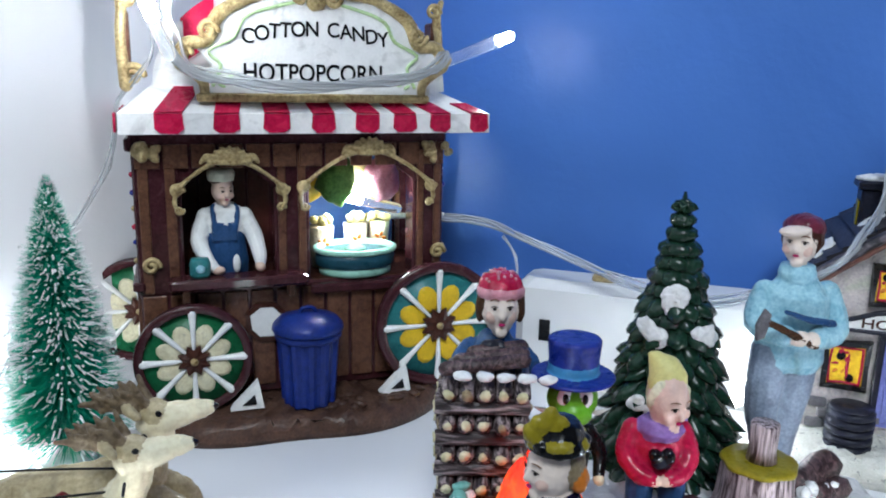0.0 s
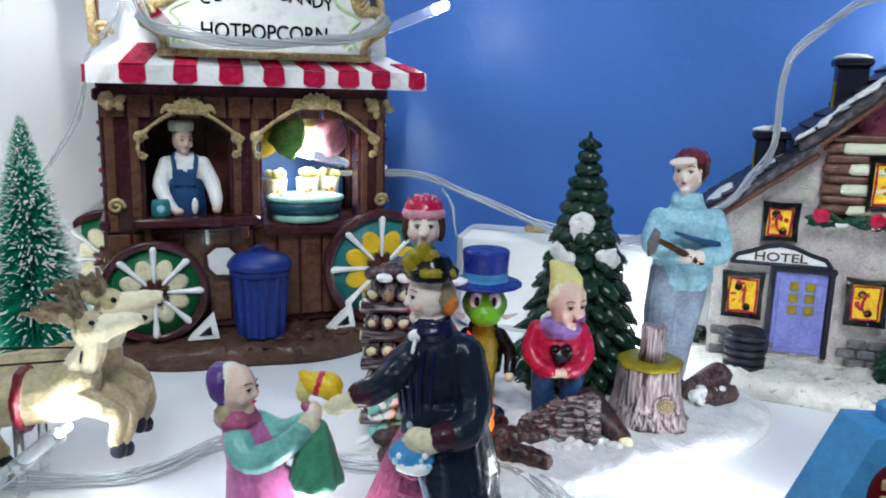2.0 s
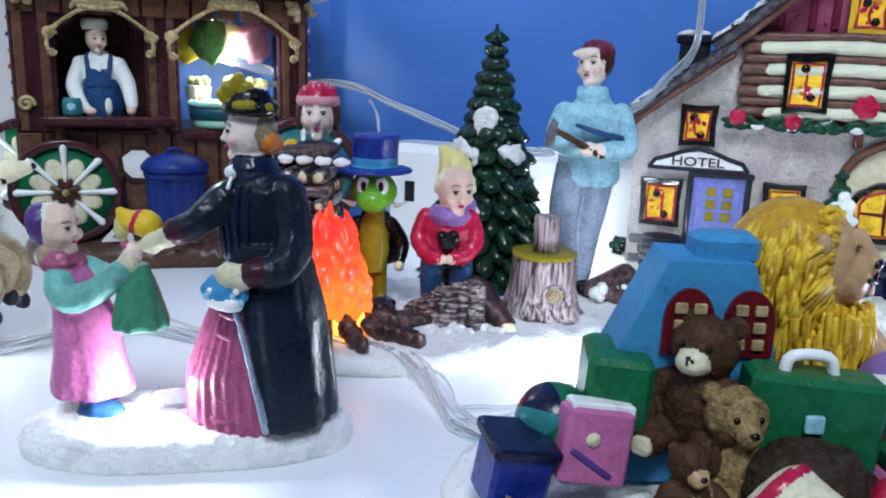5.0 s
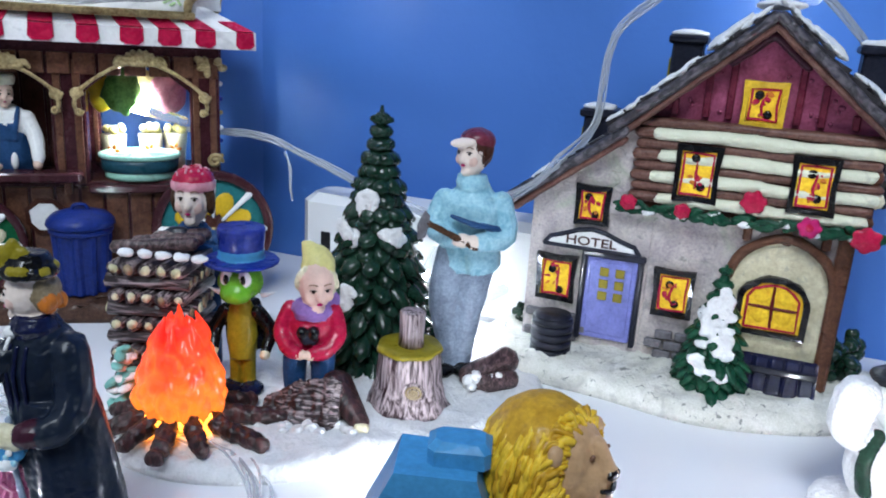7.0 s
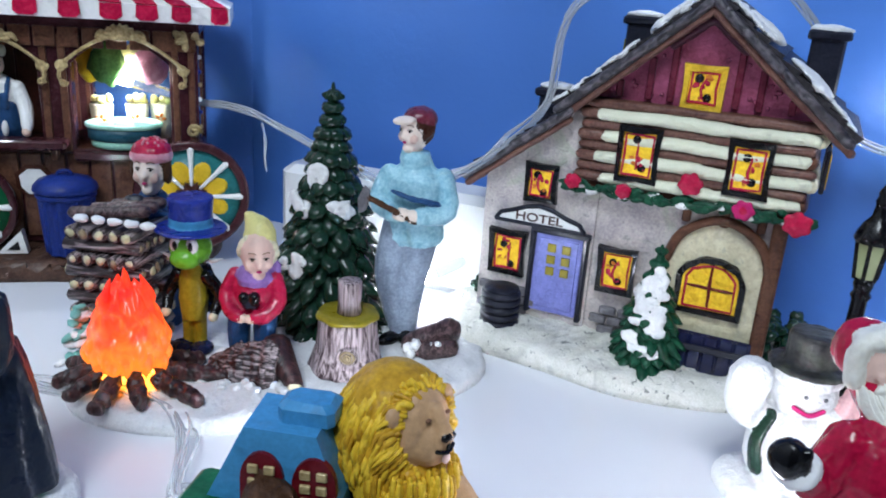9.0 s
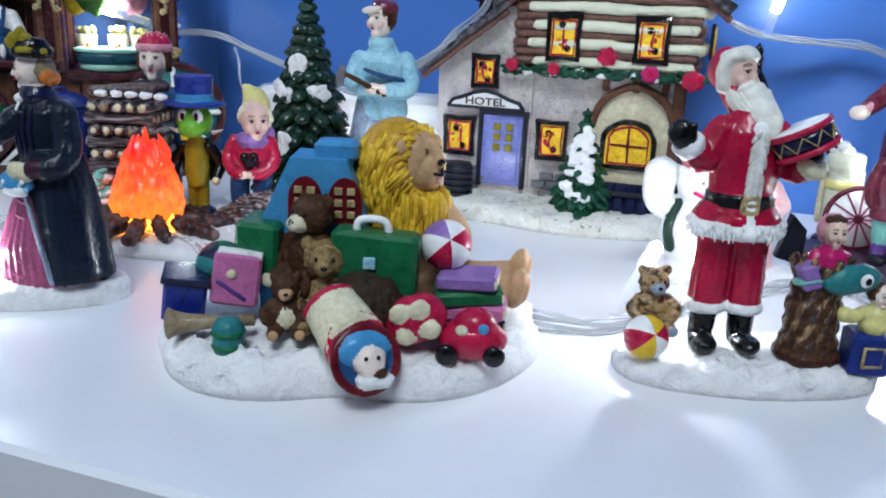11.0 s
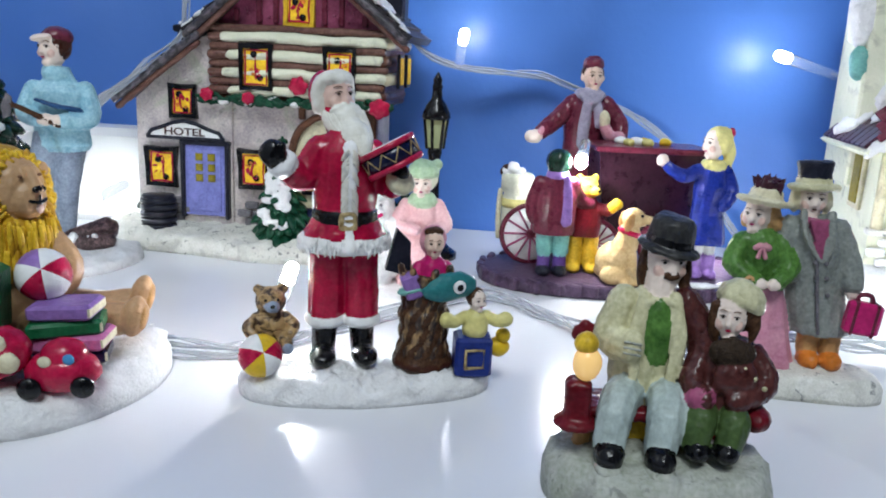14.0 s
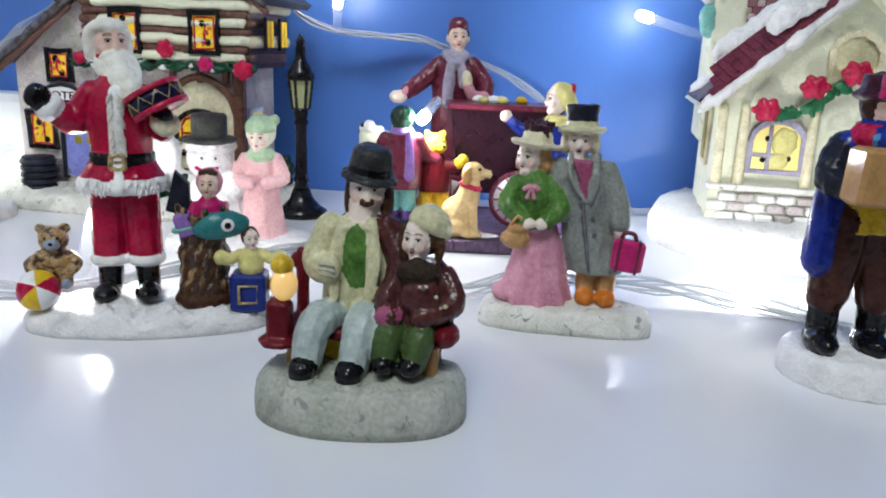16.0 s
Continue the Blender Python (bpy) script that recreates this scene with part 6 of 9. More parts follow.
# ---- leaping deer ----
def deer(name, x, y, rz, label, s_=1.0, red=True):
    t = thing(name, x, y, rz, label, "ornament", group="pair of reindeer")
    s = Sculpt()
    s.M = Matrix.Diagonal((s_, s_, s_, 1))
    s.tube([(-31, 0, 30), (-20, 0, 31), (-6, 0, 33), (3, 0, 38)], [7.5, 8.0, 8.6, 7.0], "deerhide", seg=14)
    s.tube([(1, 0, 37), (6, 0, 45), (8, 0, 51)], [6.4, 4.6, 3.8], "deercream", seg=12)
    s.tube([(6, 0, 52), (13, 0, 54), (21, 0, 56)], [4.6, 3.8, 2.0], "deercream", seg=12)
    s.ell((7, 0, 54), (5.0, 4.4, 4.2), "deerhide")
    s.ell((0, 0, 56.4), (5.0, 2.6, 2.0), "antler", (0, 12, 0), lump=0.2, freq=0.5)
    s.ell((22.5, 0, 56.4), (1.2, 1.2, 1.0), "black", seg=8, ring=5)
    for k in (-1, 1):
        s.ell((8.5, 3.9 * k, 56), (0.9, 0.5, 0.9), "black", seg=8, ring=5)
        s.ell((2, 4.5 * k, 56.5), (3.6, 1.6, 1.5), "deerhide", (0, 25, 30 * k), seg=8, ring=6)
        for q in range(6):
            s.tube([(5 - q * 2.2, (1.0 + 0.5 * (q % 2)) * k, 56.5), (3.6 - q * 2.2, 2.2 * k, 60.2 - 0.4 * q), (2.2 - q * 2.6, (2.6 + q % 2) * k, 64.2 - 0.8 * q - 1.4 * (q % 2))], [1.5, 1.2, 0.6], "antler", seg=7, n=3)
        s.tube([(2, 3.5 * k, 33), (12, 4.5 * k, 29), (15, 4.5 * k, 24 - 2 * k), (13, 4.5 * k, 17 - 2 * k)], [4.8, 3.4, 2.8, 2.2], "deerhide")
        s.ell((14, 4.5 * k, 14 - 2 * k), (2.6, 2.2, 2.8), "charcoal", (0, 20, 0))
        s.tube([(-28, 4 * k, 27), (-32, 5 * k, 17), (-30 - 4 * k, 5 * k, 9)], [5.6, 3.8, 2.3], "deerhide")
        s.ell((-31 - 5 * k, 5 * k, 5.0), (3.0, 2.4, 3.2), "charcoal", (0, -30, 0))
    s.ell((-38, 0, 35), (3.6, 1.8, 2.0), "deercream", (0, 35, 0))
    s.ell((-4, 0, 27.2), (9, 5, 3), "deercream")
    if red:
        pts = [(-13, 9.2 * math.sin(a), 31.5 + 9.4 * math.cos(a)) for a in (2 * math.pi * k / 14 for k in range(15))]
        s.tube(pts, 1.3, "darkred", seg=7, n=1)
    pts = [(5 + 0.6 * math.cos(a), 4.9 * math.sin(a), 45 + 3.4 * math.cos(a)) for a in (2 * math.pi * k / 12 for k in range(13))]
    s.tube(pts, 0.45, "charcoal", seg=5, n=1)
    s.lump(0.3, 4)
    s.slim(0, 0, 1.0, 0.35)
    s.voxel = 0.42
    s.build("body", t)
    s = Sculpt()
    s.M = Matrix.Diagonal((s_, s_, s_, 1))
    s.lathe([(2.0, 0), (1.6, 3), (1.4, 26)], "glass", (-16, 0, 0), 10)
    s.build("support_rod", t, "clear support rod")
    return t


deer("reindeer", -0.003, 0.244, 8, "leaping fawn reindeer with a red strap and dark hooves", 0.93)
deer("reindeer", -0.004, 0.260, 8, "leaping fawn reindeer beside its mate", 0.97, False)


def sleigh():
    t = thing("toy_sleigh", -0.088, 0.236, 8, "small black toy sleigh with curled runners", "ornament")
    s = Sculpt()
    s.prism([(-26, 10), (12, 10), (20, 24), (26, 44), (22, 46), (14, 28), (-10, 24), (-20, 44), (-28, 46)], -14, 14, "black")
    s.lump(0.6, 6)
    s.build("seat_shell", t)
    for k in (-1, 1):
        s = Sculpt()
        s.tube([(-28, 11 * k, 2), (10, 11 * k, 2), (30, 11 * k, 4), (40, 11 * k, 14), (37, 11 * k, 24), (32, 11 * k, 20)], 1.9, "black", seg=8)
        for x in (-16, 6):
            s.tube([(x, 11 * k, 2), (x, 10 * k, 11)], 1.5, "black", seg=7, n=1)
        s.build("runner", t)
    for k in (-1, 1):
        s = Sculpt()
        s.tube([(28, 9 * k, 38), (60, 8 * k, 40), (93, 5 * k, 41)], 0.35, "black", seg=5)
        s.build("rein", t, "thin black rein to the reindeer")


sleigh()


# ---- lady and girl ----
def lady_and_girl():
    t = thing("lady_and_girl_figurine", 0.083, 0.200, 0, "painted resin lady reaching towards a girl on a snowy base", "figurine")
    s = mound(oval(36.5, 16.5, 0.05, 2, 0.6, 2.2), 7.5, "snow", seg=48, rough=0.9)
    a = radians(7)
    for p in s.v:
        p.x, p.y = p.x * math.cos(a) - p.y * math.sin(a), p.x * math.sin(a) + p.y * math.cos(a) + 3
    # lady: skirt, coat, arms, head and hat
    y = 3.5
    def rounds(levels, mat, seg=72, folds=0, depth=0.0):
        loops = []
        for z, cx, rx, ry in levels:
            loops.append([(cx + rx * (1 + depth * math.cos(folds * b)) * math.cos(b), y + ry * (1 + depth * math.cos(folds * b)) * math.sin(b), z) for b in (2 * math.pi * k / seg for k in range(seg))])
        s.rings(loops, mat)
    rounds([(7.0, 14.5, 14.2, 11.5), (10, 14.2, 14.6, 12), (19, 13.6, 13.6, 11.2), (32, 14.6, 9.6, 8.8), (42, 16.0, 6.4, 6.2), (47, 16.5, 5.6, 5.4)], "rose", 132, 33, 0.028)
    for q in range(7):
        z = 11 + 4.6 * q
        s.tube([(8.5 + 0.35 * q, y - 10.6 + 0.55 * q, z), (11.5 + 0.3 * q, y - 11.6 + 0.6 * q, z - 0.8), (14.5 + 0.2 * q, y - 11.2 + 0.55 * q, z)], 0.6, "rose", seg=6)
    shell = []
    for z, cx, r, a0, a1 in ((8.2, 19.8, 13.8, -86, 168), (10, 19.8, 14.0, -88, 172), (24, 19.6, 12.6, -100, 188), (36, 19.4, 11.0, -116, 206), (44, 19.0, 9.6, -136, 226), (49, 18.2, 8.6, -150, 240)):
        ring = []
        for k in range(33):
            b = radians(a0 + (a1 - a0) * k / 32)
            rr = r * (1 + 0.045 * math.sin(5 * b + 0.05 * z) + 0.03 * math.sin(9 * b + 1))
            ring.append((cx + rr * math.cos(b), y + 0.92 * rr * math.sin(b), z))
        for k in range(32, -1, -1):
            b = radians(a0 + (a1 - a0) * k / 32)
            ring.append((cx + (r - 1.9) * math.cos(b), y + 0.92 * (r - 1.9) * math.sin(b), z))
        shell.append(ring)
    s.rings(shell, "coat")
    s.tube([(20.6, y - 12.7, 9), (17.4, y - 12.2, 24), (14.0, y - 10.0, 36), (11.6, y - 7.0, 45)], [0.7, 0.8, 0.8, 0.6], "jeans", seg=6)
    rounds([(43, 17.0, 7.6, 7.0), (48, 16.4, 7.2, 6.6), (55, 16.2, 7.9, 7.2), (60, 17.2, 8.2, 6.6), (63.5, 16.8, 6.0, 5.2), (66.5, 16.2, 3.6, 3.6)], "coat", 40)
    for q in range(5):
        a = radians(-158 + 17 * q)
        s.tube([(16.4 + 7.2 * math.cos(a), y + 6.8 * math.sin(a), 46), (16.2 + 8.0 * math.cos(a), y + 7.4 * math.sin(a), 55), (16.8 + 7.4 * math.cos(a), y + 6.2 * math.sin(a), 61.5)], 0.55, "navy", seg=5)
    s.ell((22.8, y - 1.0, 60.2), (4.2, 4.6, 3.6), "coat")
    s.tube([(23.6, y - 1.5, 59.5), (25.6, y - 4.5, 49.5), (24.0, y - 9.5, 45.0), (19.0, y - 11.5, 44.2)], [4.4, 4.3, 3.8, 3.0], "coat")
    s.tube([(20.4, y - 11.2, 44.4), (18.2, y - 11.8, 44.2)], [3.3, 3.1], "plum", n=1, seg=12)
    s.ell((15.0, y - 12.0, 43.6), (4.4, 2.6, 3.0), "cream", (0, 12, 0), lump=0.1)
    s.tube([(10.6, y - 3.5, 58.5), (6.0, y - 6.2, 54.0), (1.6, y - 7.0, 51.8)], [4.0, 3.5, 3.0], "coat")
    s.tube([(3.0, y - 6.8, 52.2), (0.8, y - 7.0, 51.4)], [3.2, 3.0], "plum", n=1, seg=12)
    s.tube([(1.0, y - 7.0, 51.3), (-1.8, y - 7.2, 49.8)], [2.5, 2.4], "cream", n=1)
    s.ell((-3.6, y - 7.2, 48.8), (3.2, 1.9, 2.1), "cream", (0, -22, 0))
    s.tube([(-4.6, y - 7.4, 49.4), (-6.8, y - 7.6, 48.6)], [1.0, 0.7], "cream", n=1, seg=7)
    # purse
    s.ell((12.2, y - 11.4, 39.8), (4.8, 2.8, 3.6), "sky", (0, 20, 0), lump=0.25, freq=0.4)
    s.ell((12.8, y - 12.8, 37.6), (4.0, 2.0, 1.6), "white", (0, 10, 0), lump=0.3, freq=0.5)
    for q in range(9):
        s.ell((9 + 0.9 * q, y - 13.4, 39.4 + 1.4 * math.sin(q * 2.1)), (0.8, 0.5, 0.8), "white" if q % 2 else "ice", seg=7, ring=5)
    # collar, head and hat
    s.lathe([(4.6, 62.5), (5.6, 65.0), (4.2, 67.6)], "navy", (16.0, y - 0.6, 0))
    s.ell((12.2, y - 4.6, 64.2), (1.5, 0.9, 1.5), "white", seg=8, ring=5)
    s.tube([(12.4, y - 4.9, 63), (12.0, y - 6.0, 61)], 0.5, "white", seg=5, n=1)
    s.tube([(15.8, y - 0.5, 65), (15.4, y - 0.5, 70)], 3.2, "pale", n=1)
    head(s, (14.9, y - 0.8, 72.0), 5.3, "pale", -66, hair=None)
    s.ell((17.6, y + 0.4, 72.4), (3.6, 4.6, 4.4), "fawn", lump=0.15, freq=0.7)
    for q in range(6):
        s.ell((19.8 + 0.5 * (q % 2), y - 2.6 + 1.0 * q, 70.4 + 0.6 * math.sin(2.2 * q)), (1.5, 1.3, 2.0), "orange", lump=0.2)
    s.lathe([(5.4, 76.2), (6.0, 76.8), (5.6, 77.4), (4.8, 77.7), (4.7, 79.6), (3.8, 81.4), (0.3, 82.0)], "black", (15.6, y - 0.5, 0), 26, rot=(0, 0, 0))
    for q in range(14):
        b = 2 * math.pi * q / 14
        s.ell((15.6 + 4.6 * math.cos(b), y - 0.5 + 4.6 * math.sin(b), 78.3 + 0.3 * math.sin(3 * b)), (1.7, 1.3, 0.8), "olive" if q % 3 else "black", (0, 20, math.degrees(b)), seg=8, ring=5, lump=0.2)
    for dx, dz, tilt in ((-3.6, 81.2, -20), (-1.8, 82.6, 15), (-4.4, 79.6, -50), (-0.6, 80.8, 40)):
        s.ell((15.6 + dx, y - 3.0, dz), (1.5, 1.5, 2.3), "olive", (0, tilt, 0), lump=0.25)
    # girl
    gx = -23
    loops = []
    for z, cx, rx, ry in ((11.6, -22.8, 9.2, 8.0), (13.0, -22.8, 9.4, 8.2), (20, -23.0, 8.0, 7.0), (31, -23.6, 6.7, 6.0), (38, -25.6, 5.6, 5.4), (42.5, -27.6, 4.0, 4.0), (44.5, -28.0, 2.6, 2.6)):
        loops.append([(cx + rx * (1 + 0.035 * math.cos(6 * b)) * math.cos(b), y + ry * (1 + 0.035 * math.cos(6 * b)) * math.sin(b), z) for b in (2 * math.pi * k / 60 for k in range(60))])
    s.rings(loops, "pink")
    s.tube([(-16.4, y - 1.0, 31), (-15.2, y - 1.0, 28), (-15.6, y - 1.0, 25.5)], [0.8, 1.0, 0.6], "pink", seg=7)
    s.ell((-19.6, y - 3.4, 7.8), (5.6, 3.2, 2.8), "denim")
    s.tube([(-22, y - 2.5, 8), (-22.4, y - 2.5, 12)], 2.6, "purple", n=1)
    s.ell((-22.4, y + 2.6, 7.6), (4.6, 2.8, 2.4), "purple")
    s.ell((-26.8, y - 3.8, 38.6), (3.2, 3.0, 3.4), "aqua")
    s.tube([(-26.6, y - 4.4, 38.4), (-23.4, y - 6.6, 35.4), (-17.5, y - 6.4, 37.4), (-11.6, y - 5.4, 42.6)], [3.3, 3.4, 3.0, 2.1], "aqua")
    s.tube([(-24, y + 3.5, 40), (-18, y + 2, 38.5), (-12.5, y - 1, 42.4)], [3.0, 2.8, 2.2], "aqua")
    s.ell((-10.6, y - 5.0, 43.8), (2.3, 1.9, 2.3), "cream")
    s.lathe([(4.4, 40.8), (5.2, 42.4), (3.4, 45.0)], "rose", (-27.6, y - 0.4, 0), lump=0.25)
    head(s, (-27.6, y - 0.6, 49.6), 5.2, "skin", 72)
    s.ell((-29.2, y + 0.2, 51.0), (3.6, 4.7, 4.5), "chalk", (0, -12, 0), lump=0.05)
    s.ell((-31.0, y - 0.2, 50.6), (3.5, 5.0, 5.0), "purple", (0, -12, 0), lump=0.05)
    s.ell((-30.2, y - 1.4, 43.8), (2.6, 3.4, 2.6), "fawn", lump=0.3, freq=0.8)
    # the little toy between them
    x, y = -9.4, 0.5
    s.lathe([(6.0, 28.6), (6.2, 30), (4.4, 37), (2.4, 43)], "toygreen", (x, y, 0), 48, fold=8, amp=0.07)
    s.ell((x - 0.6, y - 0.5, 45.6), (2.3, 2.2, 2.8), "pale")
    s.ell((x - 2.0, y - 1.2, 47.2), (1.3, 1.2, 1.2), "rose", lump=0.2)
    s.tube([(x - 2.8, y - 1.0, 55.0), (x - 1.0, y - 1.0, 53.2), (x + 1.8, y - 1.0, 52.4), (x + 3.4, y - 1.0, 52.0)], [0.9, 2.2, 3.0, 3.2], "yellow", seg=14, n=3)
    s.tube([(x + 0.4, y - 1.0, 52.8), (x + 1.4, y - 1.0, 52.5)], [2.85, 3.05], "red", seg=14, n=1, ends=False)
    s.ell((x - 2.4, y - 0.8, 51.4), (1.9, 1.9, 3.2), "paleyellow", (0, 12, 0), lump=0.1)
    s.slim(0, 0, 1.0, 0.30)
    s.voxel = 0.36
    s.build("figure", t)


lady_and_girl()


# ---- lion with toys ----
def bear_shape(s, c, r, mat, turn=0, muzzle="cream", belly=None, tilt=0):
    keep = s.M.copy()
    s.M = s.M @ pose(*c, tilt, 0, turn)
    s.ell((0, 0, -r * 1.7), (r * 1.05, r * 0.95, r * 1.3), mat, lump=0.08, freq=0.6)
    if belly:
        s.ell((0, -r * 0.55, -r * 1.75), (r * 0.6, r * 0.5, r * 0.8), belly)
    s.ell((0, 0, 0), (r * 0.95, r * 0.85, r * 0.9), mat, lump=0.08, freq=0.6)
    s.ell((0, -r * 0.8, -r * 0.2), (r * 0.45, r * 0.42, r * 0.36), muzzle)
    s.ell((0, -r * 1.15, -r * 0.08), (r * 0.16, r * 0.12, r * 0.12), "black", seg=8, ring=5)
    for k in (-1, 1):
        s.ell((k * r * 0.75, r * 0.1, r * 0.7), (r * 0.34, r * 0.2, r * 0.34), mat)
        s.ell((k * r * 0.35, -r * 0.72, r * 0.2), r * 0.11, "black", seg=8, ring=5)
        s.tube([(k * r * 0.8, 0, -r * 1.1), (k * r * 1.35, -r * 0.5, -r * 1.5), (k * r * 1.1, -r * 0.9, -r * 1.9)], [r * 0.42, r * 0.4, r * 0.36], mat)
        s.tube([(k * r * 0.55, -r * 0.4, -r * 2.4), (k * r * 0.8, -r * 1.3, -r * 2.6)], [r * 0.48, r * 0.46], mat, n=1)
        s.ell((k * r * 0.82, -r * 1.72, -r * 2.55), (r * 0.34, r * 0.14, r * 0.34), muzzle)
    s.M = keep


def striped_ball(parent, c, r, colours, name="beach_ball", label=""):
    s = Sculpt()
    seg, ring = 24, 10
    for j in range(seg):
        col = colours[(j // 4) % len(colours)]
        vs, fs = [], []
        for i in range(ring + 1):
            a = math.pi * i / ring
            for q in (j, j + 1):
                b = 2 * math.pi * q / seg
                vs.append((r * math.sin(a) * math.cos(b), r * math.sin(a) * math.sin(b), r * math.cos(a)))
        fs = [(2 * i, 2 * i + 1, 2 * i + 3, 2 * i + 2) for i in range(ring)]
        s.add(vs, fs, col, True, pose(*c, 60, 20, 0))
    ob = s.build(name, parent, label)
    bm = bmesh.new()
    bm.from_mesh(ob.data)
    bmesh.ops.remove_doubles(bm, verts=bm.verts, dist=0.00005)
    bmesh.ops.recalc_face_normals(bm, faces=bm.faces)
    bm.to_mesh(ob.data)
    bm.free()
    return ob


def lion_and_toys():
    t = thing("lion_and_toys_ornament", 0.200, 0.172, 0, "painted resin lion sitting among toys on a snowy base", "ornament")
    s = mound(oval(54, 33, 0.05, 5, 0.4, 2.6), 10.5, "snow", seg=60, rough=3.4, steps=((1.0, 0.0), (1.01, 0.3), (0.97, 0.7), (0.9, 0.95), (0.6, 1.02), (0.2, 1.04)))
    for p in s.v:
        a = radians(6)
        p.x, p.y = p.x * math.cos(a) - p.y * math.sin(a) - 2, p.x * math.sin(a) + p.y * math.cos(a) + 3
    s.build("snow_base", t, "white lumpy cast snow base")
    rnd = random.Random(31)
    # lion
    s = Sculpt()
    x, y = 9.5, 16.5
    s.ell((x + 2, y + 2, 26), (14, 12, 18), "lionface")
    s.tube([(x + 10, y - 5, 16), (x + 24, y - 8, 17.5), (x + 33, y - 10, 18.5)], [7, 5.4, 4.4], "lionface")
    s.tube([(x + 10, y + 2, 18), (x + 24, y - 2, 19), (x + 33.5, y - 3, 21)], [7, 5.4, 4.4], "lionface")
    s.ell((x + 35.5, y - 11, 19.5), (3.4, 4.8, 6.0), "lionface", (0, 12, -10))
    s.ell((x + 36.2, y - 3, 23), (3.2, 4.8, 6.2), "lionface", (0, 12, -6))
    s.ell((x + 38.2, y - 11.5, 19.2), (0.9, 2.8, 3.8), "tan", (0, 12, -10))
    s.ell((x + 38.8, y - 3.5, 22.6), (0.9, 2.8, 4.0), "tan", (0, 12, -6))
    s.tube([(x + 12, y - 3, 40), (x + 18, y - 6, 33), (x + 17, y - 9, 28)], [4.4, 4.2, 3.8], "lionface")
    s.ell((x, y, 52.5), (12.2, 11.8, 12.8), "mane")
    s.ell((x + 3.5, y - 3.0, 41), (9.5, 9.0, 8.0), "mane")
    yaw = radians(55)
    front = Vector((math.sin(yaw), -math.cos(yaw), 0.08))
    for k in range(1700):
        d = Vector((rnd.gauss(0, 1), rnd.gauss(0, 1), rnd.gauss(0, 1))).normalized()
        if d.dot(front) > 0.70:
            continue
        p = Vector((x, y, 52.5)) + Vector((d.x * 11.3, d.y * 11.0, d.z * 12))
        q = p + d * 1.6 + Vector((0, 0, -7.5)) - 3.2 * d.dot(front) * front
        sway = Vector((rnd.uniform(-1, 1), rnd.uniform(-1, 1), 0)) * 0.9
        s.tube([tuple(p), tuple((p + q) / 2 + d * 1.3 + sway), tuple(q)], [0.55, 0.72, 0.25], "mustard" if k % 4 else "mane", seg=5, n=3)
    for k in range(700):
        a = rnd.uniform(-2.6, 1.0)
        r = rnd.uniform(4, 11.5)
        p = Vector((x + 4 + r * math.cos(a), y - 3.0 + r * math.sin(a), rnd.uniform(38, 46)))
        s.tube([tuple(p), tuple(p + Vector((0.5 * math.cos(a), 0.5 * math.sin(a), -3.5))), tuple(p + Vector((-0.5 * math.cos(a) + rnd.uniform(-0.8, 0.8), rnd.uniform(-0.8, 0.8), -8.0)))], [0.6, 0.72, 0.25], "mustard" if k % 4 else "mane", seg=5, n=2)
    keep = s.M.copy()
    s.M = s.M @ pose(x + 7.2 * math.sin(yaw), y - 7.2 * math.cos(yaw), 53.5, -4, 0, 55)
    s.ell((0, 0, 0), (7.6, 5.8, 9.2), "lionface", lump=0.04)
    s.ell((0, -3.4, -2.4), (5.2, 4.6, 5.6), "lionface")
    s.tube([(0, -5.0, 5.5), (0, -6.6, 2.0), (0, -7.6, 0.2)], [1.6, 1.8, 2.0], "lionface", seg=9)
    for k in range(210):
        a, b = 2 * math.pi * k / 210, rnd.uniform(0.9, 1.12)
        ca, sa = math.cos(a), math.sin(a)
        s.tube([(7.2 * ca * b, -1.4 + rnd.uniform(-1, 1.5), 8.5 * sa * b), (9.6 * ca * b, -0.4 + rnd.uniform(-1, 2), 10.6 * sa * b - 1.0), (11.2 * ca * b, 1.2, 12.0 * sa * b - 3.6)], [0.55, 0.72, 0.25], "mustard" if k % 3 else "mane", seg=5, n=2)
    s.ell((0, -8.6, 0.4), (2.2, 1.0, 1.1), "black", seg=10, ring=6)
    s.tube([(0, -8.7, -0.4), (0, -8.3, -2.8)], 0.35, "black", seg=5, n=1)
    s.tube([(-2.4, -7.6, -2.6), (0, -8.4, -3.2), (2.4, -7.6, -2.6)], 0.5, "black", seg=6)
    s.ell((0.3, -7.6, -4.8), (1.2, 0.7, 1.5), "blush", seg=8, ring=6)
    for k in (-1, 1):
        s.ell((2.9 * k, -5.6, 3.9), (0.8, 0.5, 0.45), "browline", seg=8, ring=5)
        s.ell((7.8 * k, -0.5, 4.5), (2.0, 1.5, 2.4), "lionface")
    s.M = keep
    s.slim(x, y, 1.0, 0.05)
    s.voxel = 0.36
    s.build("lion", t, "plain cast lion with a curly golden mane")
    # toy house
    s = Sculpt()
    s.prism([(-27, 12), (2, 12), (2, 40), (-3, 55), (-18, 55.5), (-28, 34)], 0, 14, "sky")
    s.box((-6.5, 8, 56.5), (12, 9, 6.0), "sky", ch=1.4)
    s.lump(0.4, 6)
    house = s.build("toy_house", t, "pale blue toy house with red arched windows")
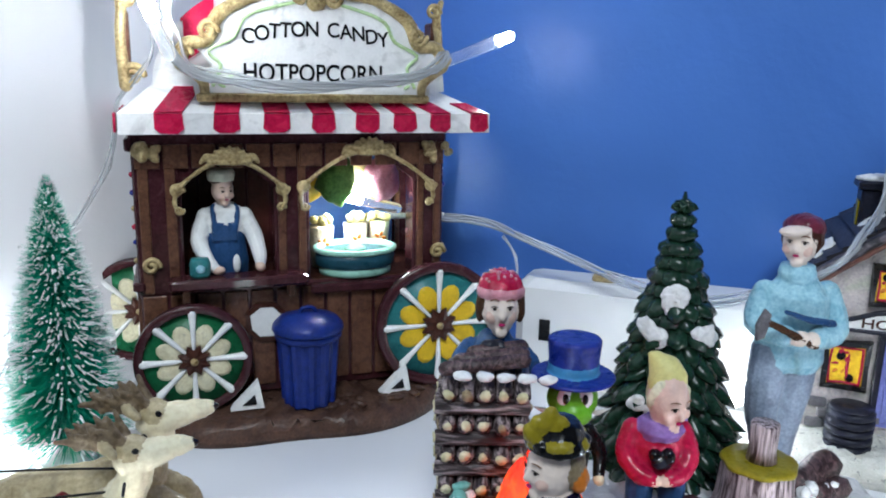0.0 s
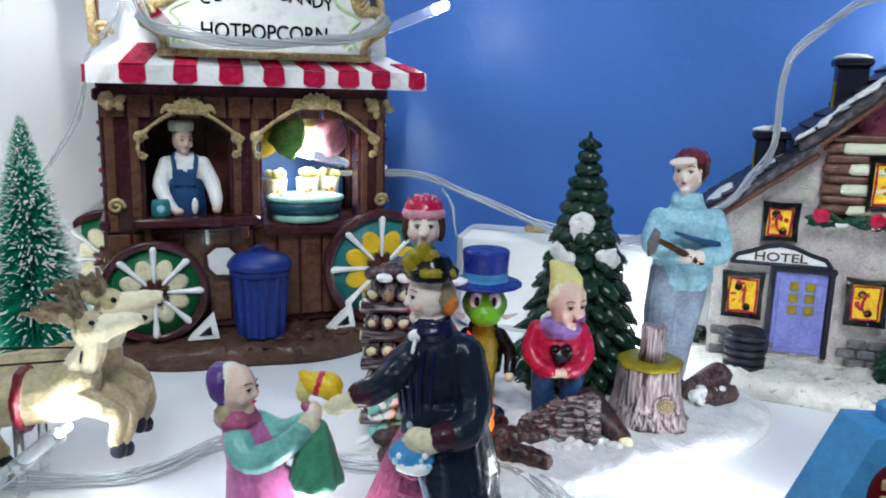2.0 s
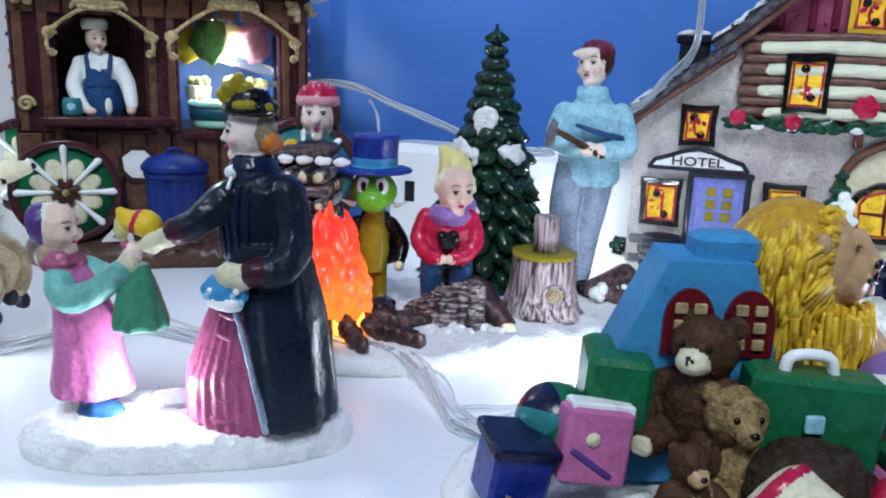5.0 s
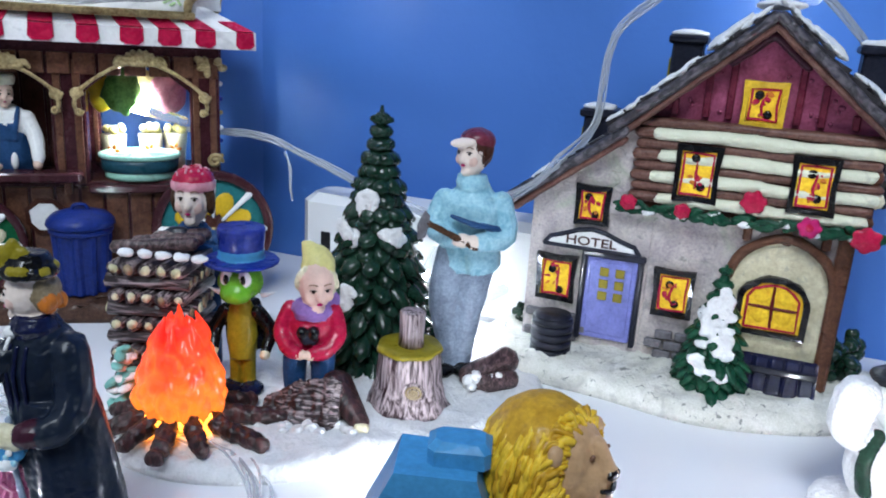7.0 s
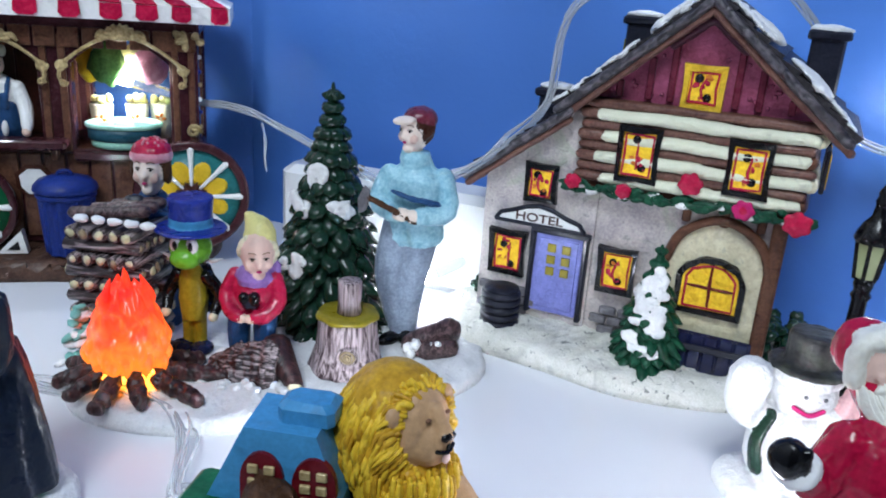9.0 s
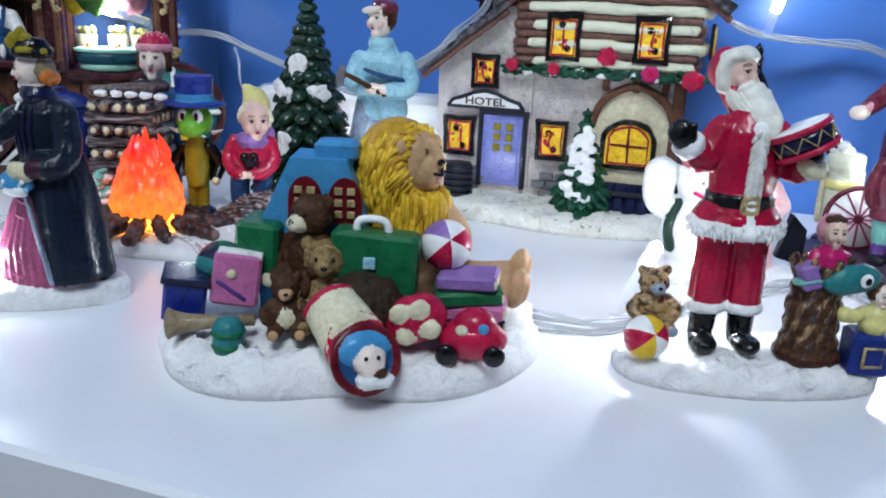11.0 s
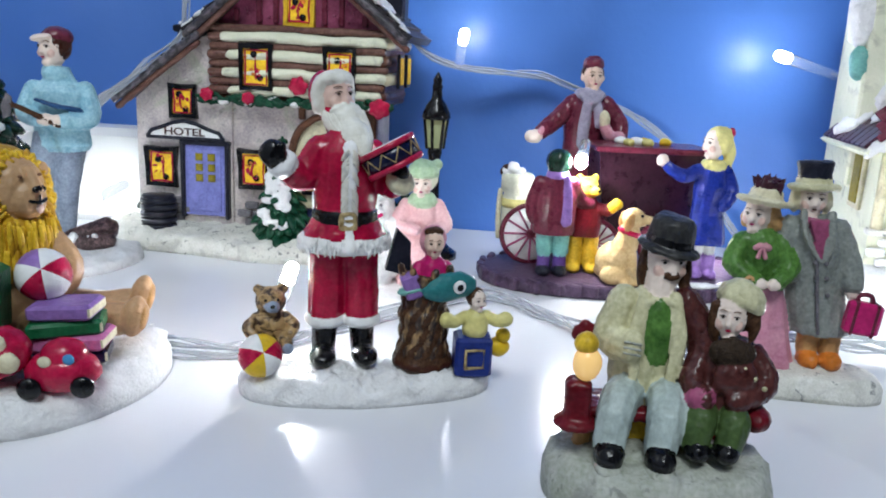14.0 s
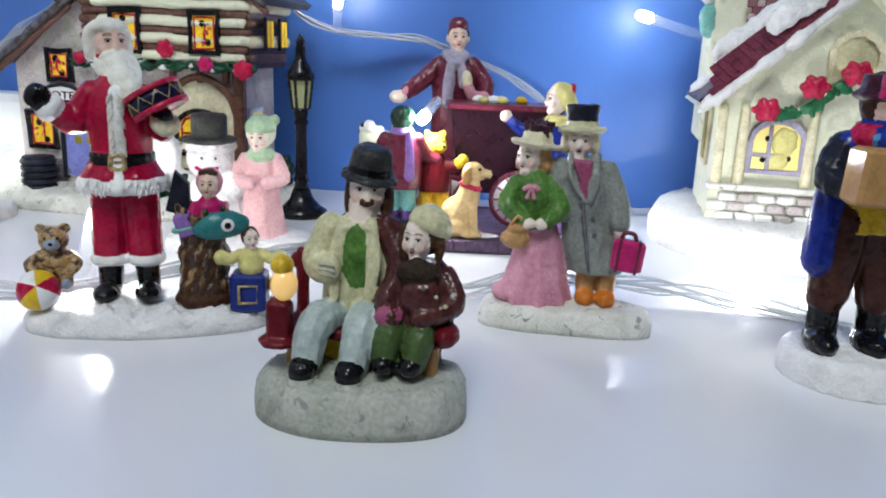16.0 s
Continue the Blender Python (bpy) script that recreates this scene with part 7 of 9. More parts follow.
    for x in (-14, -3.2):
        framed = Sculpt()
        framed.prism(arch(x - 4.6, x + 4.6, 38, 44, 50.5), -1.0, 0.6, "darkred")
        w = framed.build("window", house)
        for i in range(2):
            for j in range(3):
                s = Sculpt()
                s.box((x - 1.7 + 3.4 * i, -1.3, 40.5 + 3.2 * j), (2.2, 0.8, 2.0), "gold", ch=0.3)
                s.build("pane", w)
    # cases
    for c, sz, nm in (((6, -8, 30), (23, 9, 17), "toy suitcase"), ((-26, 2, 31), (12, 16, 14), "green box")):
        s = Sculpt()
        s.box(c, sz, "green", (0, 3, -4), ch=1.1)
        if c[0] > 0:
            case = s.build("toy_suitcase", t, "green toy suitcase with white handle")
            s = Sculpt()
            s.tube([(1, -8, 38), (2, -8, 41.2), (8, -8, 41.2), (9.5, -8, 38)], 1.1, "white", seg=8)
            s.build("handle", case)
            s = Sculpt()
            s.box((5, -13.2, 31), (3.2, 1.2, 3.2), "ice", ch=0.4)
            s.build("latch", case)
        else:
            s.build("toy_box", t, nm)
    for c, r, mat, turn, muz, bel, nm in (((-11.5, -3.5, 40.5), 6.6, "fur", -38, "cream", None, "dark brown"), ((-7, -10, 30.5), 6.0, "goldfur", 8, "goldfur", None, "golden"), ((-16, -16.5, 24.5), 4.1, "fur", 12, "lionface", "cream", "small brown")):
        s = Sculpt()
        bear_shape(s, c, r, mat, turn, muz, bel)
        s.slim(c[0], c[1], 1.0, 0.4)
        s.build("teddy_bear", t, nm + " toy bear")
    s = Sculpt()
    s.ell((4, -16, 20), (11, 8, 9.5), "darkfur", lump=0.06, freq=0.9, seg=22, ring=14)
    s.slim(4, -16, 1.0, 0.7)
    s.build("furry_toy", t, "dark brown furry toy lying down")
    striped_ball(t, (-37, -1, 24), 7.4, ("teal", "green", "navy"), "toy_ball", "teal and green striped ball")
    striped_ball(t, (24.5, -1.5, 33.5), 7.0, ("red", "white", "lilac", "white"), "beach_ball", "red, white and purple beach ball")
    s = Sculpt()
    s.box((-31, -8.5, 23.5), (12.5, 6, 14), "pink", (-6, 8, 10), ch=0.8)
    book = s.build("toy_book", t, "pink toy book with a yellow dot")
    s = Sculpt()
    s.box((-30.6, -8.3, 24.1), (11.6, 4.6, 14.4), "white", (-6, 8, 10), ch=0.3)
    s.build("page_block", book)
    s = Sculpt()
    s.ell((-31.4, -11.6, 25.6), (1.4, 0.6, 1.4), "cream", (0, 0, 10), seg=10, ring=5)
    s.tube([(-35, -11.9, 23.6), (-28.4, -11.2, 18.6)], 0.8, "purple", seg=6, n=1)
    s.build("emblem", book)
    s = Sculpt()
    s.M = pose(-45, -9, 18.0, 4, 8, 14)
    s.box((0, 0, 0), (11, 11, 12), "royal", ch=0.9)
    s.box((0, 0, 6.2), (12.4, 12.4, 2.2), "navy", ch=0.7)
    s.lump(0.4, 4)
    s.build("toy_chest", t, "square navy blue toy box with a lid")
    s = Sculpt()
    s.lathe([(4.2, 0), (3.4, 1.2), (2.4, 5), (1.7, 12), (1.5, 22)], "fawn", (-46, -19, 14), 18, rot=(0, 86, 4))
    s.build("toy_horn", t, "dull brown toy horn")
    s = Sculpt()
    s.lathe([(3.4, 8), (4.0, 10), (4.0, 16.4), (2.8, 18.2), (0.3, 18.6)], "teal", (-29, -24, 0), 18)
    for z in (10.5, 14):
        s.lathe([(4.1, z), (4.5, z + 0.7), (4.1, z + 1.4)], "green", (-29, -24, 0), 18)
    s.build("toy_drum", t, "small teal and green toy drum")
    s = Sculpt()
    d = Vector((-0.58, 0.68, 0.46)).normalized()
    a = Vector((7.0, -34, 13.6))
    out = Vector((0.36, -0.86, 0.36)).normalized()
    side = Vector((0, 0, 1)).cross(out).normalized()
    rise = out.cross(side).normalized()
    u2 = d.cross(Vector((0, 0, 1))).normalized()
    v2 = u2.cross(d).normalized()
    if u2.dot(side) < 0:
        u2, v2 = -u2, v2
    def hoop(c, r, p, q):
        return [tuple(c + r * (math.cos(w) * p + math.sin(w) * q)) for w in (2 * math.pi * k / 28 for k in range(28))]
    s.rings([hoop(a, 8.0, side, rise), hoop(a + d * 6.0, 8.0, (side + u2).normalized(), (rise + v2).normalized())], "red", caps=False)
    s.rings([hoop(a + d * 4.5, 7.8, (side + u2).normalized(), (rise + v2).normalized()), hoop(a + d * 12, 7.6, u2, v2), hoop(a + d * 19, 7.0, u2, v2), hoop(a + d * 20.5, 5.0, u2, v2)], "cream")
    s.tube([tuple(a + d * 17.6), tuple(a + d * 19.4)], [7.5, 7.2], "red", seg=26, n=1, ends=False)
    # the open end, in a frame whose z looks out of it
    s.M = Matrix((side, rise, out)).transposed().to_4x4()
    s.M.translation = a
    s.rings([[((8.0 + 1.0 * math.cos(q)) * math.cos(p), (8.0 + 1.0 * math.cos(q)) * math.sin(p), 1.0 * math.sin(q)) for q in (2 * math.pi * i / 8 for i in range(8))] for p in (2 * math.pi * j / 30 for j in range(31))], "darkred")
    s.lathe([(7.6, -0.8), (7.6, -0.2), (0.3, -0.1)], "denim", seg=24)
    s.ell((-0.5, 2.6, 0.2), (6.4, 4.6, 2.2), "sky", lump=0.1, freq=0.4)
    s.ell((0.5, -0.4, 1.4), (4.0, 4.2, 2.6), "pale")
    s.ell((1.6, -5.0, 1.0), (4.6, 2.4, 1.8), "white", lump=0.25, freq=0.6)
    s.ell((2.6, -3.4, 3.0), (1.6, 1.0, 0.9), "fur", lump=0.3)
    for k in (-1, 1):
        s.ell((0.5 + 1.5 * k, 0.4, 3.9), (0.55, 0.6, 0.35), "black", seg=7, ring=5)
    s.M = Matrix.Identity(4)
    s.slim(0, 0, 1.0, 0.2)
    s.build("toy_cradle", t, "red and cream rolled toy cradle with a small doll")
    s = Sculpt()
    s.ell((18, -20, 19), (8.4, 5.2, 6.6), "red", (0, -20, 10), lump=0.1)
    for dx, dz in ((-4, 3), (1, 4.5), (4, -1), (-2, -3)):
        s.ell((18 + dx, -24.6, 19 + dz), (3.2, 1.1, 2.7), "cream", (0, -20, 10), seg=6, ring=5)
    s.slim(18, -20, 1.0, 0.3)
    s.build("toy_kettle", t, "red toy with cream panels")
    s = Sculpt()
    s.ell((32.5, -19, 14), (9.2, 6.0, 5.6), "red", lump=0.04)
    s.ell((33, -19, 17.6), (5.8, 4.8, 4.8), "red")
    car = s.build("toy_car", t, "rounded red toy car")
    for x in (25, 37):
        s = Sculpt()
        s.lathe([(2.6, 0), (2.9, 0.8), (2.4, 1.6), (0.2, 1.8)], "black", (x + 1, -23.6, 11.5), 14, rot=(90, 0, 0))
        s.build("wheel", car)
    s = Sculpt()
    s.ell((29.6, -23.6, 18.0), (1.6, 0.8, 1.4), "cream")
    s.ell((35, -23.4, 18.4), (1.4, 0.7, 1.4), "sky")
    s.build("window", car)
    for k, (mat, w, z, rz) in enumerate((("navy", 20, 14, 4), ("pink", 21, 18, -6), ("green", 18, 22, 6), ("lilac", 16, 26.3, -8))):
        s = Sculpt()
        s.box((31, -7, z), (w, 12, 4.0), mat, (0, -3, rz), ch=0.8)
        b = s.build("toy_book", t, ("navy", "pink", "green", "lilac")[k] + " toy book in a stack")
        s = Sculpt()
        s.box((31.3, -7.2, z), (w - 0.6, 11.2, 2.4), "cream", (0, -3, rz), ch=0.2)
        s.build("page_block", b)


lion_and_toys()


# ---- standing old man in red with toys ----
def red_suit_figure():
    t = thing("bearded_man_figurine", 0.305, 0.170, 0, "painted resin bearded man in red suit holding a drum", "figurine")
    s = mound(oval(36, 15.5, 0.03, 3, 0.2, 2.6), 7.0, "snow", seg=50, rough=2.4)
    for p in s.v:
        p += Vector((4, 0, 0))
    s.build("snow_base", t, "white cast snow base")
    s = Sculpt()
    x, y = -2.6, 4
    for k in (-1, 1):
        s.ell((x + 5.5 * k + 0.4 * k, y - 4.5, 9.6), (3.9, 6.0, 2.8), "black")
        s.tube([(x + 5.5 * k, y, 10), (x + 5.2 * k, y, 20)], [3.5, 3.8], "black", n=1)
        s.lathe([(5.0, 17.6), (5.9, 18.6), (5.7, 20.2), (4.8, 21.2)], "white", (x + 5.0 * k, y, 0), lump=0.10, sy=0.95)
        s.tube([(x + 5.0 * k, y, 21), (x + 4.7 * k, y, 31), (x + 4.3 * k, y, 42)], [5.2, 5.3, 5.4], "suit")
    s.lathe([(10.4, 41), (11.6, 44.5), (10.0, 47.5), (8.2, 50)], "suit", (x, y, 0), 30, sy=0.82, fold=7, amp=0.05)
    s.lathe([(10.8, 39.6), (12.4, 40.4), (12.7, 42.4), (11.9, 44.2), (10.4, 44.8)], "white", (x, y, 0), 36, sy=0.80, fold=5, amp=0.02, lump=0.07)
    s.lathe([(8.2, 48), (8.7, 55), (9.2, 62), (8.3, 67.5), (4.5, 73)], "suit", (x, y, 0), 26, sy=0.84)
    s.lathe([(8.5, 47.4), (9.1, 47.8), (9.1, 50.9), (8.5, 51.4)], "black", (x, y, 0), 30, sy=0.88)
    # square buckle over the belt
    for q in ((-1.9, 0, 0.7, 4.4), (1.9, 0, 0.7, 4.4), (0, 1.9, 4.4, 0.7), (0, -1.9, 4.4, 0.7), (0.6, 0, 2.6, 0.5)):
        s.box((x + 0.3 + q[0], y - 8.5, 49.4 + q[1]), (q[2], 0.8, q[3]), "gold", ch=0.15)
    s.fine = False
    s.tube([(x + 0.4, y - 9.9, 42), (x + 0.4, y - 7.5, 47), (x + 0.4, y - 7.3, 55), (x + 0.6, y - 7.5, 62), (x + 0.8, y - 6.2, 69)], [2.2, 1.4, 1.5, 1.7, 1.9], "white", seg=10, flat=0.8)
    fluff = random.Random(5)
    for k in range(64):
        z = fluff.uniform(51.8, 68)
        q = fluff.choice((-1, 1))
        s.tube([(x + 0.6 + 0.7 * q, y - 8.7, z + 0.6), (x + 0.6 + 1.5 * q, y - 8.2, z - 0.4), (x + 0.6 + 2.2 * q, y - 7.5, z - 1.8)], [0.3, 0.45, 0.2], "beard", seg=5, n=2)
    for k in range(150):
        a, z = 2 * math.pi * k / 150, fluff.uniform(40.6, 43.8)
        c, d = math.cos(a), math.sin(a)
        s.tube([(x + 12.3 * c, y + 9.9 * d, z + 0.8), (x + 12.9 * c, y + 10.4 * d, z - 0.2), (x + 12.4 * c, y + 10.0 * d, z - 1.3)], [0.2, 0.42, 0.2], "white", seg=5, n=2)
    # arms
    s.tube([(x - 6.5, y, 67.5), (x - 11.6, y - 1.5, 60.2), (x - 15.6, y - 4.5, 63.0)], [4.6, 4.4, 3.7], "suit")
    s.lathe([(3.4, -1.6), (4.3, 0.2), (4.2, 1.6), (3.3, 2.6)], "white", (x - 16.6, y - 5.4, 63.8), 16, rot=(25, -42, 0), lump=0.10)
    s.ell((x - 19.6, y - 7.4, 67.0), (3.5, 3.0, 3.9), "black", (0, -25, 0), lump=0.14)
    s.tube([(x - 17.4, y - 8.6, 66), (x - 17.0, y - 9.0, 69.4)], [1.4, 1.1], "black", n=1)
    s.tube([(x + 7, y, 67), (x + 11.6, y - 2, 59), (x + 12.6, y - 6.5, 59.5)], [4.4, 4.2, 3.6], "suit")
    s.lathe([(3.2, -1.8), (4.3, 0.2), (4.2, 1.6), (3.2, 2.4)], "cream", (x + 13.6, y - 8.6, 60.4), 16, rot=(40, 40, 0), lump=0.12)
    s.ell((x + 13.2, y - 9.4, 63.0), (3.0, 2.6, 2.2), "black")
    # head thrown back, cap, beard
    hx, hy, hz = -5.8, 10.4, 81.2
    s.tube([(x, y + 1, 71), (hx, hy, hz - 3)], [4.4, 4.6], "suit", n=2)
    head(s, (hx, hy, hz), 6.1, "blush", 34, lips="red", tilt=-6)
    keep = s.M.copy()
    s.M = s.M @ pose(hx, hy, hz, -6, 0, 34)
    s.ell((0, 2.4, 1.6), (6.1, 5.4, 6.0), "suit")
    s.ell((0, -0.6, 4.7), (5.9, 4.6, 2.4), "beard", lump=0.05)
    s.tube([(-5.2, 0.2, -3), (-5.5, 0.0, 1.5), (-4.3, -1.2, 4.8), (0, -2.6, 6.0), (4.3, -1.2, 4.8), (5.5, 0.0, 1.5), (5.2, 0.2, -3)], [1.9, 1.8, 1.7, 1.6, 1.7, 1.8, 1.9], "beard", seg=10)
    for k in (-1, 1):
        s.tube([(0.5 * k, -5.7, -1.9), (2.2 * k, -5.5, -2.7), (4.2 * k, -4.0, -3.8)], [0.4, 0.8, 0.7], "beard", seg=8)
    s.M = keep
    s.ell((-2.4, 6.6, 75.2), (5.5, 4.5, 5.4), "beard", (-24, 0, 12))
    s.ell((-0.6, 2.2, 71.6), (4.4, 4.2, 5.0), "beard", (-20, 0, 12))
    rnd = random.Random(8)
    for k in range(190):
        a, u = rnd.uniform(-1.45, 1.45), rnd.random()
        top = Vector((-3.6, 7.6, 78.2)) + Vector((5.6 * math.sin(a), -4.0 * math.cos(a), -0.8 * math.cos(a) - 1.6 * u))
        mid = Vector((-2.6, 6.4, 74.6)) + Vector((5.9 * math.sin(a + 0.15), -4.9 * math.cos(a), -u))
        low = Vector((-0.6, 2.4, 71.2)) + Vector((4.6 * math.sin(a + 0.2), -4.5 * math.cos(a), -u))
        tip = Vector((0.2, 1.2, 68.4)) + Vector((3.0 * math.sin(a), -4.2 * math.cos(a), -1.6 * u))
        s.tube([top, mid, low, tip], [0.3, 0.5, 0.45, 0.2], "beard", seg=6, n=3)
    s.slim(x, y, 1.0, 0.3)
    s.voxel = 0.42
    s.build("figure", t, "cast figure in a glossy red suit with white trim")
    # drum
    s = Sculpt()
    m = pose(10.2, -3.0, 64.4, -8, -28, 0) @ Matrix.Diagonal((0.80, 0.80, 0.80, 1))
    s.M = m
    s.lathe([(9.6, 0), (9.6, 7)], "navy", seg=26)
    drum = s.build("drum", t, "blue toy drum with red rims and gold cord")
    for z in (0.0, 7.0):
        s = Sculpt()
        s.M = m
        s.lathe([(9.5, z - 1), (10.3, z - 0.9), (10.3, z + 0.9), (9.4, z + 1)], "red", seg=26)
        s.build("rim", drum)
    s = Sculpt()
    s.M = m
    s.lathe([(9.3, 7.4), (9.2, 8.1), (0.2, 8.2)], "white", seg=26)
    s.build("drum_skin", drum)
    s = Sculpt()
    s.M = m
    s.tube([(9.8 * math.cos(2 * math.pi * k / 20), 9.8 * math.sin(2 * math.pi * k / 20), 1.4 if k % 2 else 5.6) for k in range(21)], 0.35, "gold", seg=5, n=1)
    s.build("cord", drum)
    # toys at the feet
    s = Sculpt()
    bear_shape(s, (-23, 2, 25.5), 4.6, "bearfur", 8, "jeans")
    s.slim(-23, 2, 1.0, 0.35)
    s.voxel = 0.4
    s.build("teddy_bear", t, "brown speckled toy bear")
    striped_ball(t, (-25.5, -6.5, 12.5), 6.0, ("red", "yellow", "white"), "beach_ball", "red, yellow and white ball")
    s = Sculpt()
    s.lathe([(7.6, 6), (9.6, 7), (9.4, 9.5), (7.4, 12), (6.8, 17), (7.2, 22), (6.0, 26), (5.4, 28), (8.6, 34)], "fur", (20, -1, 0), 72, fold=11, amp=0.05)
    for k in range(22):
        for j in range(4):
            a, b = 2 * math.pi * (k + 0.5 * (j % 2)) / 22, 5 * j
            rr = (7.6, 7.2, 7.4, 6.6)[j]
            s.tube([(20 + rr * math.cos(a), -1 + rr * math.sin(a), 9.5 + b), (20 + (rr + 0.5) * math.cos(a + 0.12), -1 + (rr + 0.5) * math.sin(a + 0.12), 12 + b), (20 + rr * math.cos(a + 0.3), -1 + rr * math.sin(a + 0.3), 14 + b)], [0.5, 0.9, 0.5], "sackcloth" if (k + j) % 2 else "fur", seg=6)
    for k in range(14):
        a = 2 * math.pi * k / 14
        s.tube([(20 + 5.6 * math.cos(a), -1 + 5.6 * math.sin(a), 28), (20 + 8.2 * math.cos(a), -1 + 8.2 * math.sin(a), 34 + 2 * (k % 2))], [1.0, 1.4], "sackcloth", seg=6, n=1)
    s.tube([(20 + 9.0 * math.cos(a), -1 + 9.0 * math.sin(a), 8.0) for a in (2 * math.pi * q / 20 for q in range(21))], 1.2, "brown", seg=7, n=1)
    s.slim(20, -1, 0.88, 0.35)
    s.build("toy_sack", t, "brown cloth-like sack of toys")
    s = Sculpt()
    s.lathe([(4.6, 30), (5.2, 33), (4.2, 37), (2.2, 39)], "magenta", (22, -1, 0), 16)
    for k in (-1, 1):
        s.tube([(22 + 4 * k, -1, 36), (22 + 6 * k, -3, 32)], [1.9, 1.6], "magenta", n=1)
    head(s, (22, -1.5, 42.5), 3.6, "skin", -5)
    s.ell((22, 1.4, 43.0), (4.1, 3.2, 4.6), "palepink", lump=0.08)
    s.ell((22, -0.8, 46), (3.0, 2.4, 1.2), "fur")
    s.slim(22, -1, 0.95, 0.2)
    s.voxel = 0.35
    s.build("toy_doll", t, "small plain doll in a pink hood")
    s = Sculpt()
    s.ell((26, -7, 31.5), (8.4, 3.2, 4.2), "teal", (0, -6, 12), lump=0.12)
    s.tube([(18, -6, 31), (14, -5, 30)], [2.0, 3.0], "aqua", flat=0.4, n=1)
    s.ell((28, -10.2, 32.4), (1.9, 0.7, 1.9), "white", (0, 0, 12))
    s.ell((28.1, -10.9, 32.4), (1.0, 0.5, 1.0), "black", (0, 0, 12), seg=8, ring=5)
    s.slim(26, -7, 1.0, 0.2)
    s.voxel = 0.4
    s.build("toy_fish", t, "teal toy fish")
    s = Sculpt()
    s.prism([(9, 34), (16, 32), (16, 42), (12, 46)], 2, 5, "charcoal")
    s.box((15.5, -5, 31.5), (5, 5, 7), "lilac", (0, -20, 0), ch=0.6)
    s.build("toy_parcel", t, "dark and lilac parcels in the sack")
    s = Sculpt()
    s.box((33.5, -6, 11.5), (10.5, 9.5, 11.5), "binblue", (0, 0, -6), ch=0.8)
    block = s.build("toy_block", t, "blue toy block with a gold square")
    s = Sculpt()
    ring = [(-2.6, -2.6), (2.6, -2.6), (2.6, 2.6), (-2.6, 2.6)]
    s.tube([(33.2 + a, -11.0 + 0.05 * a, 11.5 + b) for a, b in ring + ring[:1]], 0.5, "gold", seg=5, n=1)
    s.build("emblem", block)
    s = Sculpt()
    s.lathe([(3.2, 17), (3.8, 19), (3.2, 23), (1.6, 25)], "paleyellow", (34, -6, 0), 14)
    for k in (-1, 1):
        s.tube([(34 + 2.8 * k, -6, 23), (34 + 6 * k, -7, 21.5), (34 + 8.6 * k, -7, 22)], [1.6, 1.9, 2.4], "paleyellow")
    head(s, (34, -6.4, 27.4), 3.0, "pale", 20, hair="fur")
    s.slim(34, -6, 1.0, 0.2)
    s.voxel = 0.35
    s.build("toy_clown", t, "small plain doll in a pale yellow smock")
    s = Sculpt()
    s.ell((42, -3, 12), (3.4, 3, 3), "yellow", lump=0.15)
    s.ell((43, -4, 16), 2.2, "yellow")
    s.build("toy_duck", t, "small yellow toy duck")


red_suit_figure()


